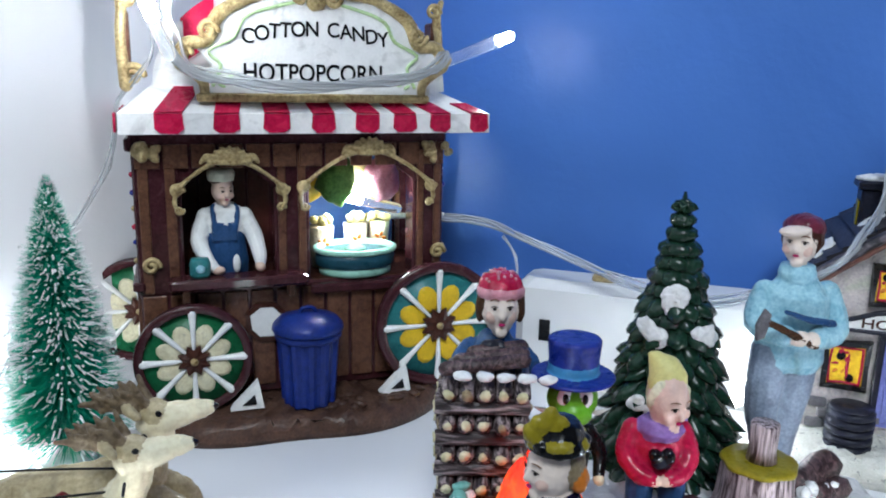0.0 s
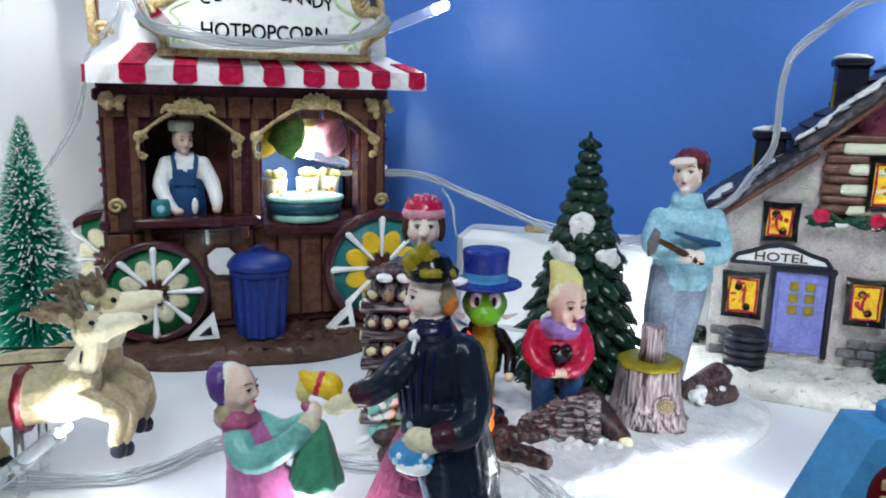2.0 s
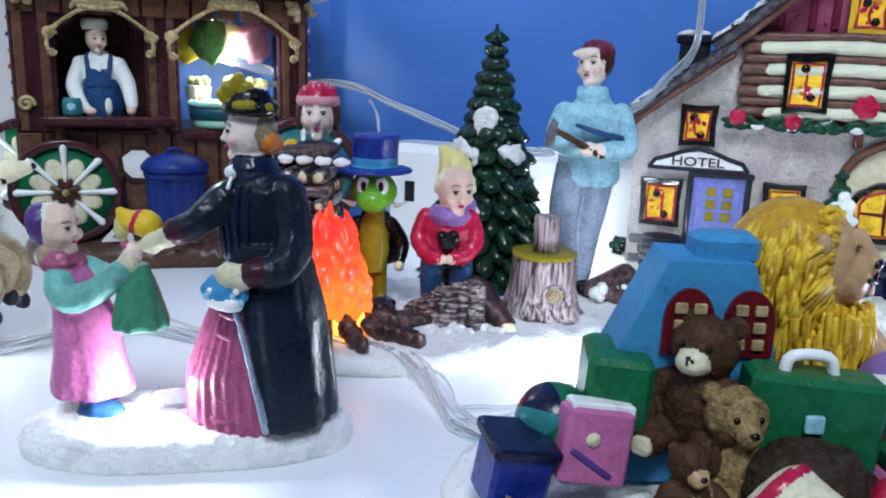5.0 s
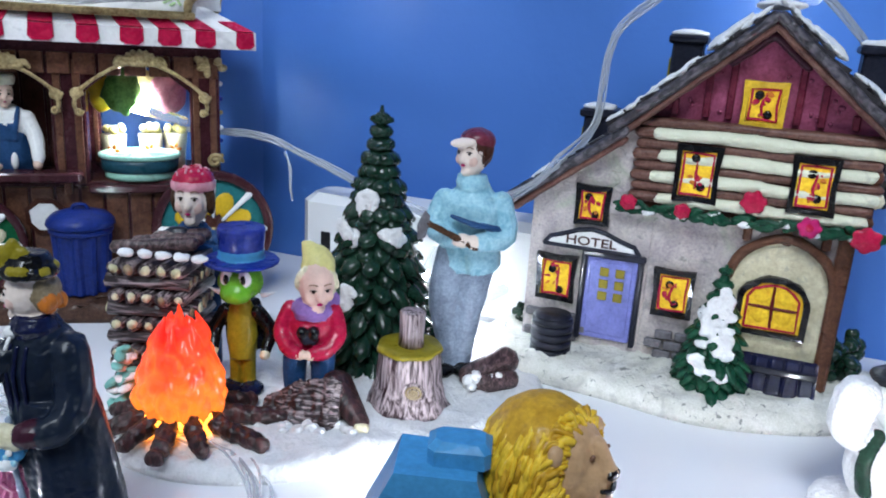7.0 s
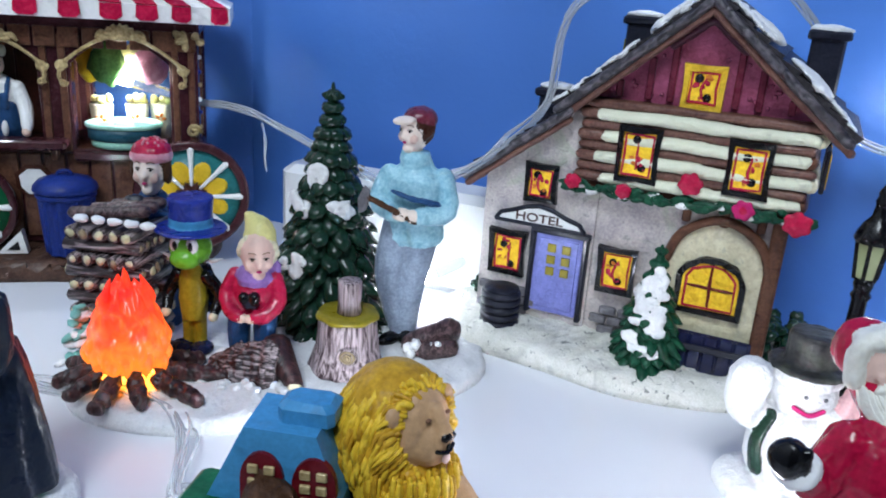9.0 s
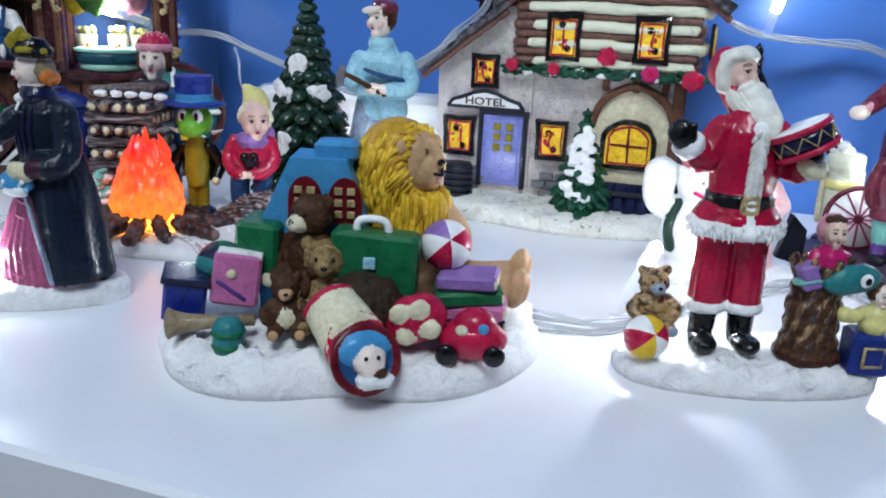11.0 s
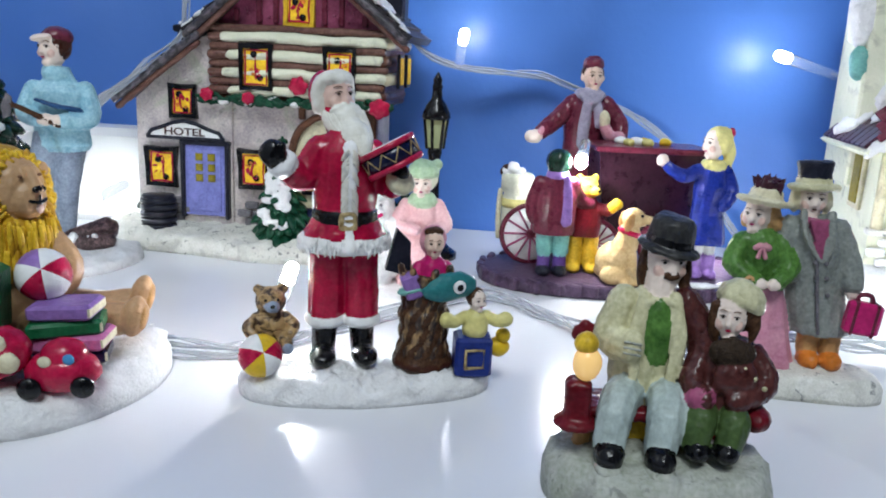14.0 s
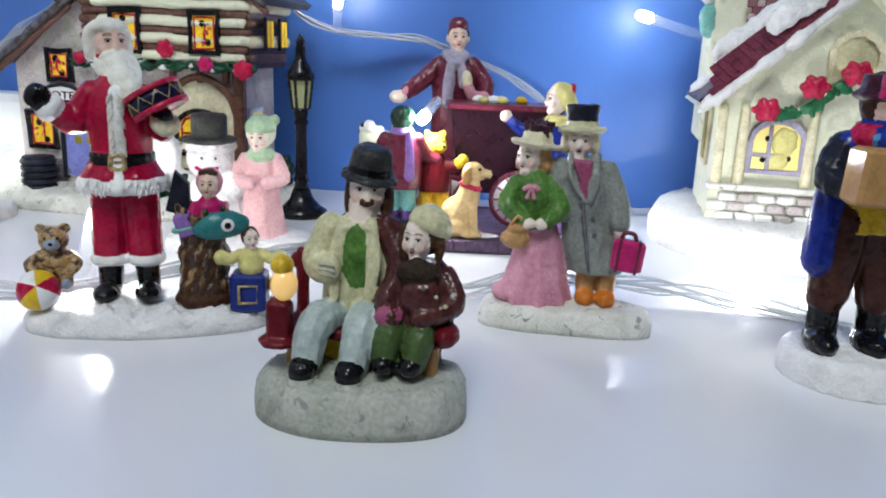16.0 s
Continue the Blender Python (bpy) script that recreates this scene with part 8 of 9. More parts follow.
# ---- pair on a bench ----
def bench_pair():
    t = thing("bench_couple_figurine", 0.367, 0.105, -17, "matt painted resin pair sitting on a bench with a lit lantern", "figurine")
    t.scale = (0.87, 0.87, 0.97)
    s = mound(oval(29, 18.5, 0.03, 3, 1.0, 2.4), 11, "greysnow", seg=48, rough=1.3)
    s.build("snow_base", t, "greyish matt cast snow base")
    s = Sculpt()
    s.box((0, 6, 19), (44, 14, 3), "darkred", ch=1)
    for x in (-19, 19):
        s.tube([(x, 2, 10), (x + 1, 2, 18)], [2.4, 2.0], "tan", n=1)
        s.tube([(x, 12, 10), (x, 12, 36)], [2.2, 1.8], "darkred", n=1)
    s.tube([(-21, 12, 34), (0, 13, 36), (21, 12, 34)], 2.0, "darkred")
    s.ell((23, 1, 21), (4.2, 6, 3), "darkred", lump=0.1)
    s.box((1, 8, 14), (26, 6, 8), "mustard", ch=1.5)
    s.slim(0, 0, 1.0, 0.4)
    s.build("bench", t, "dark red park bench")
    s = Sculpt()
    x, y = -2, 11
    s.lathe([(8.8, 19), (9.8, 26), (9.6, 34), (8.4, 41), (4, 47)], "oldcream", (x - 1, y - 1, 0), 24, sy=0.74)
    s.ell((x - 0.2, y - 5.3, 35.8), (5.0, 3.4, 10.2), "leafgreen")
    s.tube([(x, y - 2, 43), (x + 0.5, y - 1, 50)], [4.2, 3.8], "pale", n=1)
    for k in (-1, 1):
        s.tube([(x - 1 + 4.4 * k, y - 4, 22.5), (x - 3 + 6.2 * k, y - 14, 22.4), (x - 4.4 + 6.2 * k, y - 17.5, 14)], [4.9, 4.9, 4.2], "palejeans")
        s.ell((x - 4.6 + 6.2 * k, y - 20, 13.2), (3.9, 5.4, 3.2), "black")
        s.ell((x - 4.6 + 6.2 * k, y - 20.5, 10.6), (4.2, 5.8, 2.0), "greysnow")
        s.tube([(x + 3.8 * k, y - 5.4, 46), (x - 0.2 + 5.4 * k, y - 8.2, 37), (x - 0.6 + 4.6 * k, y - 9.6, 28.6)], [1.7, 2.0, 1.5], "oldcream", flat=0.55)
    for k in (-1, 1):
        s.tube([(x + 1.2 * k, y - 5.5, 45.5), (x + 3.6 * k, y - 5.6, 44.6)], [1.0, 1.8], "oldcream", n=1, flat=0.5)
    # one arm across the coat, the other behind the child
    s.tube([(x - 8, y - 1, 43.5), (x - 11.5, y - 4, 36), (x - 7, y - 9.4, 34.6)], [4.5, 4.3, 3.6], "oldcream")
    s.ell((x - 6.6, y - 10.2, 35.4), (3.5, 2.2, 3.8), "oldcream")
    for k in range(3):
        s.tube([(x - 8.6, y - 12.2, 34.4 + 1.3 * k), (x - 4.6, y - 12.4, 34.0 + 1.3 * k)], 0.3, "greysnow", seg=5, n=1)
    s.tube([(x + 7, y - 1, 44), (x + 11.4, y - 4, 38), (x + 11, y - 8, 30)], [4.2, 3.9, 3.2], "oldbrown")
    head(s, (x + 1.4, y + 0.6, 53.2), 6.2, "pale", 9, chin=1.2, lips="fur")
    s.ell((x + 2.2, y - 5.0, 51.0), (2.3, 0.8, 0.9), "fur", (0, 0, 9), seg=8, ring=5)
    for k in (-1, 1):
        s.ell((x + 1.4 + 5.3 * k, y + 2.2, 51), (1.5, 3.2, 5.4), "fur", lump=0.12)
    s.tube([(x + 6.2, y + 0.5, 50), (x + 6.8, y - 0.5, 45)], [1.7, 1.1], "fur", n=1)
    s.lathe([(7.6, -1.0), (8.4, -0.5), (7.8, 0.5), (5.9, 0.8), (6.1, 3.4), (5.6, 6.0), (4.2, 7.2), (0.3, 7.4)], "felt", (x + 1.6, y + 1.4, 56.6), 26, rot=(4, 9, 0), sx=0.95, lump=0.03)
    s.lathe([(6.1, 0.9), (6.4, 1.2), (6.3, 2.4), (6.0, 2.6)], "black", (x + 1.6, y + 1.4, 56.6), 26, rot=(4, 9, 0), sx=0.95)
    x, y = 16, 5
    s.lathe([(8.2, 18), (9.0, 24), (8.0, 32), (5.4, 38)], "oldbrown", (x, y, 0), 20, sy=0.85, lump=0.1)
    for k in (-1, 1):
        s.tube([(x - 2 + 3.6 * k, y - 4, 21), (x - 3 + 4 * k, y - 10, 21), (x - 4 + 3.8 * k, y - 11, 15.5)], [4.0, 3.9, 3.4], "darkolive")
        s.ell((x - 4.2 + 3.4 * k, y - 12.5, 15.4), (3.2, 3.8, 2.5), "black")
        s.tube([(x + 6 * k, y, 34), (x + 9.0 * k, y - 4, 28.5), (x + 3.5 * k - 3, y - 9, 26)], [3.4, 3.2, 2.6], "oldbrown")
    s.ell((x - 0.6, y - 5.6, 36.2), (6.0, 3.0, 3.6), "darkfur", lump=0.2)
    s.ell((x + 0.4, y - 7.0, 30.5), (5.6, 2.6, 4.6), "oldbrown", lump=0.2)
    s.ell((x - 7.4, y - 8.6, 26), (3.8, 2.6, 2.6), "rose", lump=0.1)
    for k in range(5):
        s.ell((x - 3 + 2.6 * k, y - 8.2, 33.5 - 2.1 * abs(k - 2)), (0.7, 0.5, 0.6), "oldcream", seg=6, ring=5)
    head(s, (x - 1.0, y - 1.4, 43.4), 4.9, "pale", -18, lips="red")
    s.ell((x + 0.6, y + 0.6, 44.2), (5.6, 4.8, 5.2), "fur", lump=0.1)
    for k in (-1, 1):
        s.tube([(x - 0.4 + 4.6 * k, y - 2.0, 46), (x - 0.2 + 5.0 * k, y - 2.2, 42), (x + 4.4 * k, y - 2.6, 39)], [1.2, 1.4, 1.0], "fur", seg=8)
    s.lathe([(5.6, 0), (6.2, 1.0), (5.6, 3.4), (3.4, 5.6), (0.3, 6.4)], "oldcream", (x + 1.0, y + 0.4, 45.4), 20, rot=(-10, 20, 0), lump=0.06)
    s.slim(0, 0, 1.0, 0.35)
    s.voxel = 0.4
    s.build("seated_figure", t, "cast man in a bowler hat with child beside him")
    s = Sculpt()
    s.box((-21, -3, 23), (6.5, 6.5, 10), "darkred", ch=1)
    s.lathe([(5.6, 17), (5.8, 18), (4.2, 19)], "darkred", (-21, -3, 0), 16)
    s.slim(-21, -3, 1.0, 0.3)
    lan = s.build("lantern", t, "red lantern with an amber top")
    s = Sculpt()
    s.ell((-19.5, -3.5, 32), (3.6, 3.4, 4.0), "lanternglow", lump=0.1)
    s.ell((-20, -3, 36.5), (3.0, 3.0, 2.6), "mustard", lump=0.15)
    s.build("lamp_top", lan)


bench_pair()


# ---- strolling couple ----
def strolling_couple():
    t = thing("strolling_couple_figurine", 0.437, 0.158, -20, "painted resin couple in old-fashioned dress on a pale base", "figurine")
    s = mound(oval(27, 10.5, 0.02, 2, 0.4, 3.4), 7.5, "oldsnow", seg=44, rough=0.7)
    for p in s.v:
        p += Vector((-1, 0, 0))
    s.build("snow_base", t, "pale rough cast base")
    s = Sculpt()
    x, y = -14, 2
    s.lathe([(11.6, 7.0), (11.4, 9.5), (8.6, 20), (6.0, 31), (5.4, 34.5)], "gown", (x + 3, y, 0), 36, sy=0.8, fold=9, amp=0.07)
    s.ell((x - 3.4, y - 1, 9.4), (7.6, 6.4, 3.6), "gown", lump=0.1)
    s.lathe([(6.4, 31), (6.0, 35), (6.6, 41), (6.0, 45.5), (2.6, 48.6)], "leafgreen", (x + 1, y, 0), 22, sy=0.8)
    for k in (-1, 1):
        s.tube([(x + 1 + 5.0 * k, y, 44.6), (x + 1 + 8.0 * k, y - 2.5, 38), (x + 2 + 3.2 * k, y - 7.5, 34)], [3.3, 3.3, 2.2], "leafgreen")
        s.lathe([(2.4, -0.6), (2.8, 0.2), (2.2, 0.9)], "leafgreen", (x + 2 + 3.4 * k, y - 7.2, 34.2), 12, rot=(70, 30 * k, 0))
        s.ell((x + 2.2 + 1.9 * k, y - 8.6, 33.6), (1.9, 1.7, 1.7), "pale")
    s.ell((x - 3.6, y - 8.0, 28.4), (4.8, 2.6, 3.4), "peach", lump=0.08)
    s.ell((x - 3.2, y - 8.2, 31.6), (3.2, 2.4, 1.6), "tan", lump=0.1)
    s.tube([(x - 5.6, y - 8.4, 31.8), (x - 3.0, y - 8.8, 35.6), (x - 0.6, y - 8.4, 32.6)], 0.6, "peach", seg=6)
    for k in (-1, 1):
        s.ell((x + 1.3 * k + 0.2, y - 5.4, 44.0), (1.6, 0.9, 1.0), "palepink", (0, 14 * k, 0))
        s.tube([(x + 0.3 * k + 0.2, y - 5.6, 43.6), (x + 1.0 * k + 0.2, y - 6.0, 41.0)], [0.5, 0.74], "palepink", seg=6, n=1)
    head(s, (x - 1.0, y + 0.6, 52.4), 5.0, "pale", -32)
    s.ell((x + 0.6, y + 2.2, 52.4), (5.2, 4.4, 5.2), "peach", lump=0.12)
    for k in range(9):
        a = 0.5 * k - 0.6
        s.ell((x + 0.4 + 4.9 * math.cos(a), y + 1.6 + 4.4 * math.sin(a), 50.2 + 1.2 * (k % 2)), (1.3, 1.2, 1.7), "peach", lump=0.2)
    s.lathe([(6.6, -0.6), (8.3, 0.2), (7.9, 1.0), (5.0, 1.4), (4.6, 3.6), (3.6, 4.4)], "cream", (x + 0.4, y + 1.0, 56.2), 26, rot=(-6, 7, 0), lump=0.03)
    feather = random.Random(14)
    for k in range(34):
        a, r = feather.uniform(0, 6.28), feather.uniform(0.8, 4.2)
        c = Vector((x + 0.6 + r * math.cos(a), y + 1 + r * math.sin(a), 59.4))
        s.tube([c, c + Vector((0.9 * math.cos(a), 0.9 * math.sin(a), 2.6)), c + Vector((2.2 * math.cos(a), 2.2 * math.sin(a), 5.4 - 0.5 * r + feather.uniform(-0.8, 0.8)))], [1.0, 1.1, 0.35], "plum", seg=6, n=2, flat=0.5)
    x, y = 1.0, 4
    for k in (-1, 1):
        s.tube([(x + 7 + 3.2 * k, y, 19), (x + 7 + 3.2 * k, y - 0.5, 12)], [3.4, 3.2], "tan", n=1)
        s.ell((x + 7 + 3.2 * k, y - 3, 9.6), (3.3, 4.6, 3.0), "orange")
    n0 = len(s.v)
    s.lathe([(8.4, 17.5), (8.8, 20), (8.4, 32), (9.0, 42), (8.4, 48), (4, 53.6)], "greycoat", (x, y, 0), 28, sy=0.72, fold=4, amp=0.05)
    s.prism([(x - 2.8, 53), (x + 2.8, 53), (x + 0.8, 42), (x - 0.4, 42)], y - 7.2, y - 4, "rose")
    for k in (-1, 1):
        s.tube([(x + 0.4 + 0.8 * k, y - 6.8, 41), (x + 3.2 * k, y - 6.6, 47), (x + 4.0 * k, y - 3.6, 54)], [1.0, 1.9, 1.7], "greycoat", flat=0.5)
        for z in (31, 36, 40.5):
            s.ell((x + 0.2 + 1.5 * k, y - 6.9, z), (0.74, 0.5, 0.74), "greystone", seg=7, ring=5)
    s.tube([(x - 0.8, y - 7.0, 42), (x - 1.2, y - 6.9, 30), (x - 1.4, y - 6.8, 19)], 0.5, "greystone", seg=6, n=3)
    s.tube([(x + 7, y, 49.5), (x + 9.6, y - 1.5, 41), (x + 9.4, y - 4, 34)], [3.9, 3.7, 3.4], "greycoat")
    s.tube([(x - 6.6, y, 49.5), (x - 8.4, y - 2, 42), (x - 8, y - 4, 36)], [3.8, 3.4, 3.0], "greycoat")
    s.ell((x + 9.4, y - 4.4, 31.6), (2.0, 2.0, 2.4), "pale")
    # the coat leans over towards its hem
    for p in s.v[n0:]:
        p.x += 6.0 * max(0.0, (50 - p.z) / 32)
    head(s, (x - 1.2, y - 0.4, 58.0), 5.0, "pale", -4, lips="fur")
    for k in (-1, 1):
        s.ell((x - 1.2 + 4.4 * k, y + 0.8, 57.6), (1.6, 2.8, 3.8), "cream", lump=0.15)
    s.lathe([(7.0, -0.6), (7.6, 0.2), (6.8, 1.0), (4.8, 1.2)], "oldcream", (x - 1.0, y + 0.6, 61.4), 24, rot=(-4, -2, 0))
    s.lathe([(4.9, 1.0), (5.0, 2.6), (4.8, 2.8)], "oldcream", (x - 1.0, y + 0.6, 61.4), 22, rot=(-4, -2, 0))
    s.lathe([(4.8, 2.6), (4.7, 4.4), (5.2, 7.2), (5.0, 7.8), (0.3, 7.9)], "charcoal", (x - 1.0, y + 0.6, 61.4), 22, rot=(-4, -2, 0))
    s.slim(-3, 0, 1.0, 0.35)
    s.voxel = 0.42
    s.build("standing_figure", t, "cast lady in green and pink beside a man in a grey coat")
    s = Sculpt()
    s.box((16.6, -3.6, 25.2), (9.6, 4.2, 9.8), "magenta", (0, 6, 0), ch=0.9)
    case = s.build("suitcase", t, "small glossy dark red suitcase with worn corners")
    for q in (-1, 1):
        s = Sculpt()
        s.box((16.6 + 2.9 * q, -3.6, 25.2 - 0.3 * q), (0.9, 4.7, 10.2), "maroon", (0, 6, 0), ch=0.2)
        s.build("strap", case)
    s = Sculpt()
    s.tube([(14.4, -3.6, 30.0), (15.2, -3.6, 32.2), (18.0, -3.6, 32.0), (18.8, -3.6, 29.6)], 0.7, "maroon", seg=7)
    s.build("handle", case)


strolling_couple()


# ---- pedlar with a handcart ----
def pedlar_scene():
    t = thing("pedlar_cart_scene", 0.430, 0.280, -8, "painted resin pedlar with a handcart, children and a dog", "ornament")
    s = mound(oval(66, 36, 0.02, 4, 0.3, 2.3), 6.0, "paving", seg=56, rough=0.5)
    for p in s.v:
        p += Vector((6, 0, 0))
    s.build("paved_base", t, "dark purple paved base")
    rnd = random.Random(12)
    for k in range(46):
        a = 2 * math.pi * k / 46
        f = oval(66, 36, 0.02, 4, 0.3, 2.3)(a)
        s = Sculpt()
        s.box((6 + 0.985 * f * math.cos(a), 0.985 * f * math.sin(a), 3.2), (3.0, 7.4, 5.2), "paving", (0, 0, math.degrees(a)), ch=0.8)
        s.build("kerb_stone", t)
    for k in range(4):
        s = Sculpt()
        s.ell((4 + 13 * k, rnd.uniform(-31, -24), 5.8), (rnd.uniform(4, 9), rnd.uniform(2, 4), 1.4), "snow", lump=0.3, freq=0.3)
        s.build("snow_patch", t)
    # cart body
    s = Sculpt()
    s.prism([(-10, 58), (41, 57), (39, 36), (33, 19), (0, 19), (-7, 34)], 2, 28, "darkplum")
    s.box((15, 15, 58), (53, 29, 2.6), "maroon", ch=0.8)
    s.build("cart_body", t, "dark maroon handcart body")
    for x, y, r in ((-38, 0, 14), (-9, -1, 11), (21, -8, 13)):
        s = Sculpt()
        s.M = pose(x, y, r + 5.4, 90, 0, 0)
        s.rings([[((r - 1.2 + 1.2 * math.cos(b)) * math.cos(a), (r - 1.2 + 1.2 * math.cos(b)) * math.sin(a), 1.2 * math.sin(b)) for b in (2 * math.pi * q / 8 for q in range(8))] for a in (2 * math.pi * j / 30 for j in range(31))], "maroon", caps=False)
        w = s.build("wheel", t, "white wheel with pink spokes and maroon rim")
        s = Sculpt()
        s.M = pose(x, y, r + 5.4, 90, 0, 0)
        s.lathe([(r - 1.6, -0.8), (r - 1.6, 0.8), (0.2, 0.8)], "white", seg=28)
        s.build("disc", w)
        for k in range(12):
            a = 2 * math.pi * k / 12
            s = Sculpt()
            s.M = pose(x, y, r + 5.4, 90, 0, 0)
            s.tube([(1.5 * math.cos(a), 1.5 * math.sin(a), 0.9), ((r - 2) * math.cos(a), (r - 2) * math.sin(a), 0.9)], 0.5, "rose", seg=5, n=1)
            s.build("spoke", w)
        s = Sculpt()
        s.M = pose(x, y, r + 5.4, 90, 0, 0)
        s.ell((0, 0, 0.8), (2.2, 2.2, 1.4), "maroon")
        s.build("hub", w)
    s = Sculpt()
    s.lathe([(6.0, 14), (6.6, 16), (6.6, 34), (5.8, 36), (7.4, 38), (7.4, 44), (6.4, 45)], "chalk", (-44, 8, 0), 20)
    s.lathe([(6.7, 30), (6.9, 31), (6.7, 34)], "paleyellow", (-44, 8, 0), 20)
    for q in (-51.5, -36.5):
        s.tube([(q, 8, 37), (q - 0.6, 7, 28), (q, 8, 16)], 1.2, "cream", seg=7)
    s.tube([(-44, 8, 18), (-40, 8, 12), (-20, 10, 14), (0, 12, 26)], 1.8, "maroon", seg=7)
    s.build("urn", t, "pale metal urn on the cart")
    s = Sculpt()
    for k in range(9):
        s.ell((-46 + rnd.uniform(-4, 4), 8 + rnd.uniform(-3, 3), 46 + rnd.uniform(-1, 3)), rnd.uniform(1.6, 2.6), "brown" if k % 2 else "white", lump=0.3)
    s.build("chestnuts", t, "", "", "stuff")
    # pedlar
    s = Sculpt()
    x, y = -7, 44
    s.lathe([(12, 5), (12, 40), (11.5, 58), (12.5, 66), (10.5, 75), (4.5, 81)], "maroon", (x, y, 0), 26, sy=0.75, fold=5, amp=0.03)
    s.tube([(x - 8, y, 75), (x - 17, y - 5, 67), (x - 25, y - 10, 61.5)], [4.8, 4.6, 3.8], "maroon")
    s.lathe([(3.4, -1), (4.2, 0.4), (3.4, 1.6)], "palepink", (x - 26, y - 10.6, 61), 14, rot=(0, -55, 0))
    s.ell((x - 29, y - 12, 59.4), (4.4, 3.6, 3.2), "pale")
    s.tube([(x + 9, y, 75), (x + 16, y - 4, 66), (x + 15, y - 8, 58)], [4.8, 4.6, 3.8], "maroon")
    s.tube([(x + 15, y - 9, 60), (x + 9, y - 13, 61), (x + 6, y - 13, 66)], [3.4, 3.0, 2.6], "palepink")
    s.ell((x + 5.6, y - 13.6, 68.6), (2.8, 2.2, 4.6), "cream", (0, -8, 0))
    # scarf wound round the neck, both ends hanging
    s.lathe([(6.4, 77), (7.6, 79.4), (6.6, 81.6), (4.8, 82.6)], "scarf", (x, y - 0.6, 0), 22, lump=0.12)
    s.tube([(x - 5.5, y - 5.5, 80), (x, y - 9.0, 76), (x + 5.5, y - 5.5, 80)], [1.8, 2.2, 1.8], "scarf", seg=8)
    s.tube([(x - 2, y - 8.6, 77), (x - 3.4, y - 10.0, 68), (x - 4.0, y - 10.4, 57)], [2.6, 3.0, 3.2], "scarf", flat=0.5)
    s.tube([(x + 2, y - 8.6, 77), (x + 3.6, y - 9.6, 71), (x + 4.2, y - 9.8, 66)], [2.2, 2.4, 2.2], "scarf", flat=0.5)
    head(s, (x + 0.8, y - 2, 87.6), 6.0, "skin", 4, chin=1.2)
    for k in (-1, 1):
        s.ell((x + 0.8 + 5.0 * k, y - 1.0, 87.4), (1.1, 1.4, 1.9), "skin", seg=8, ring=6)
        s.ell((x + 0.8 + 4.6 * k, y + 0.6, 89.6), (1.2, 3.0, 3.0), "brown", lump=0.1)
    s.ell((x + 0.8, y + 0.6, 90.4), (5.6, 5.4, 4.8), "brown", lump=0.08)
    s.lathe([(5.0, 92.0), (5.5, 93.0), (5.0, 95.8), (2.6, 97.6), (0.3, 98)], "maroon", (x + 0.8, y - 0.6, 0), 20)
    s.slim(-4, 44, 0.95)
    s.build("pedlar_doll", t, "cast doll in a maroon coat and pale scarf")
    # boy seen from behind
    s = Sculpt()
    x, y = -31.5, -18
    for k in (-1, 1):
        s.ell((x + 3.6 * k, y - 1, 8), (3.4, 4.6, 2.6), "charcoal")
        s.tube([(x + 3.6 * k, y, 9), (x + 3.6 * k, y, 16)], 2.9, "purple", n=1)
        s.tube([(x + 3.6 * k, y, 16), (x + 3.4 * k, y, 27)], [3.6, 4.0], "aqua", n=1)
    s.lathe([(9.2, 24), (9.4, 30), (9.0, 40), (6.5, 47), (3, 49)], "maroon", (x, y, 0), 22, sy=0.75)
    s.tube([(x - 7, y, 45), (x - 10, y, 36), (x - 9, y - 2, 30)], [3.4, 3.2, 2.8], "maroon")
    s.tube([(x + 7, y, 45), (x + 11, y + 3, 38), (x + 16, y + 4, 36)], [3.4, 3.2, 2.8], "maroon")
    s.tube([(x + 3, y - 6, 48), (x + 4, y - 7.6, 38), (x + 4, y - 7.4, 30)], [1.8, 2.0, 2.2], "lilac", flat=0.5)
    s.ell((x, y + 0.6, 53), (4.8, 5.0, 5.2), "skin")
    s.ell((x, y - 0.4, 54.2), (5.7, 5.6, 5.4), "pine", lump=0.05)
    s.lathe([(4.4, 46.6), (5.2, 48), (4.6, 49.8)], "lilac", (x, y, 0), 16, lump=0.1)
    s.slim(-31.5, -18, 0.97)
    s.build("boy_doll", t, "cast doll of a boy in a maroon coat and green cap, seen from behind")
    s = Sculpt()
    x, y = -17, -11
    s.ell((x, y, 42.6), (5.2, 4.6, 4.9), "mustard", lump=0.05)
    s.ell((x + 2.6, y - 4.0, 41.6), (2.6, 2.4, 2.0), "mustard")
    s.ell((x + 3.8, y - 6.2, 42.2), (0.8, 0.7, 0.6), "black", seg=8, ring=5)
    for k in (-1, 1):
        s.ell((x + 3.4 * k, y + 0.6, 47.0), (1.7, 1.1, 1.8), "mustard")
        s.ell((x + 1.8 + 1.7 * k, y - 4.1 + 0.7 * k, 44.0), 0.5, "black", seg=8, ring=5)
        s.tube([(x + 3.4 * k, y, 24), (x + 3.6 * k, y - 0.5, 9)], [3.6, 3.4], "mustard", n=1)
        s.ell((x + 3.8 * k, y - 2, 8), (3.2, 4.4, 2.4), "mustard")
    s.lathe([(6.8, 22), (7.4, 27), (6.4, 34), (4.0, 38.6)], "darkred", (x, y, 0), 20, sy=0.85)
    s.tube([(x + 5, y - 1, 34), (x + 9, y - 3, 33.6)], [2.8, 2.8], "darkred", n=1)
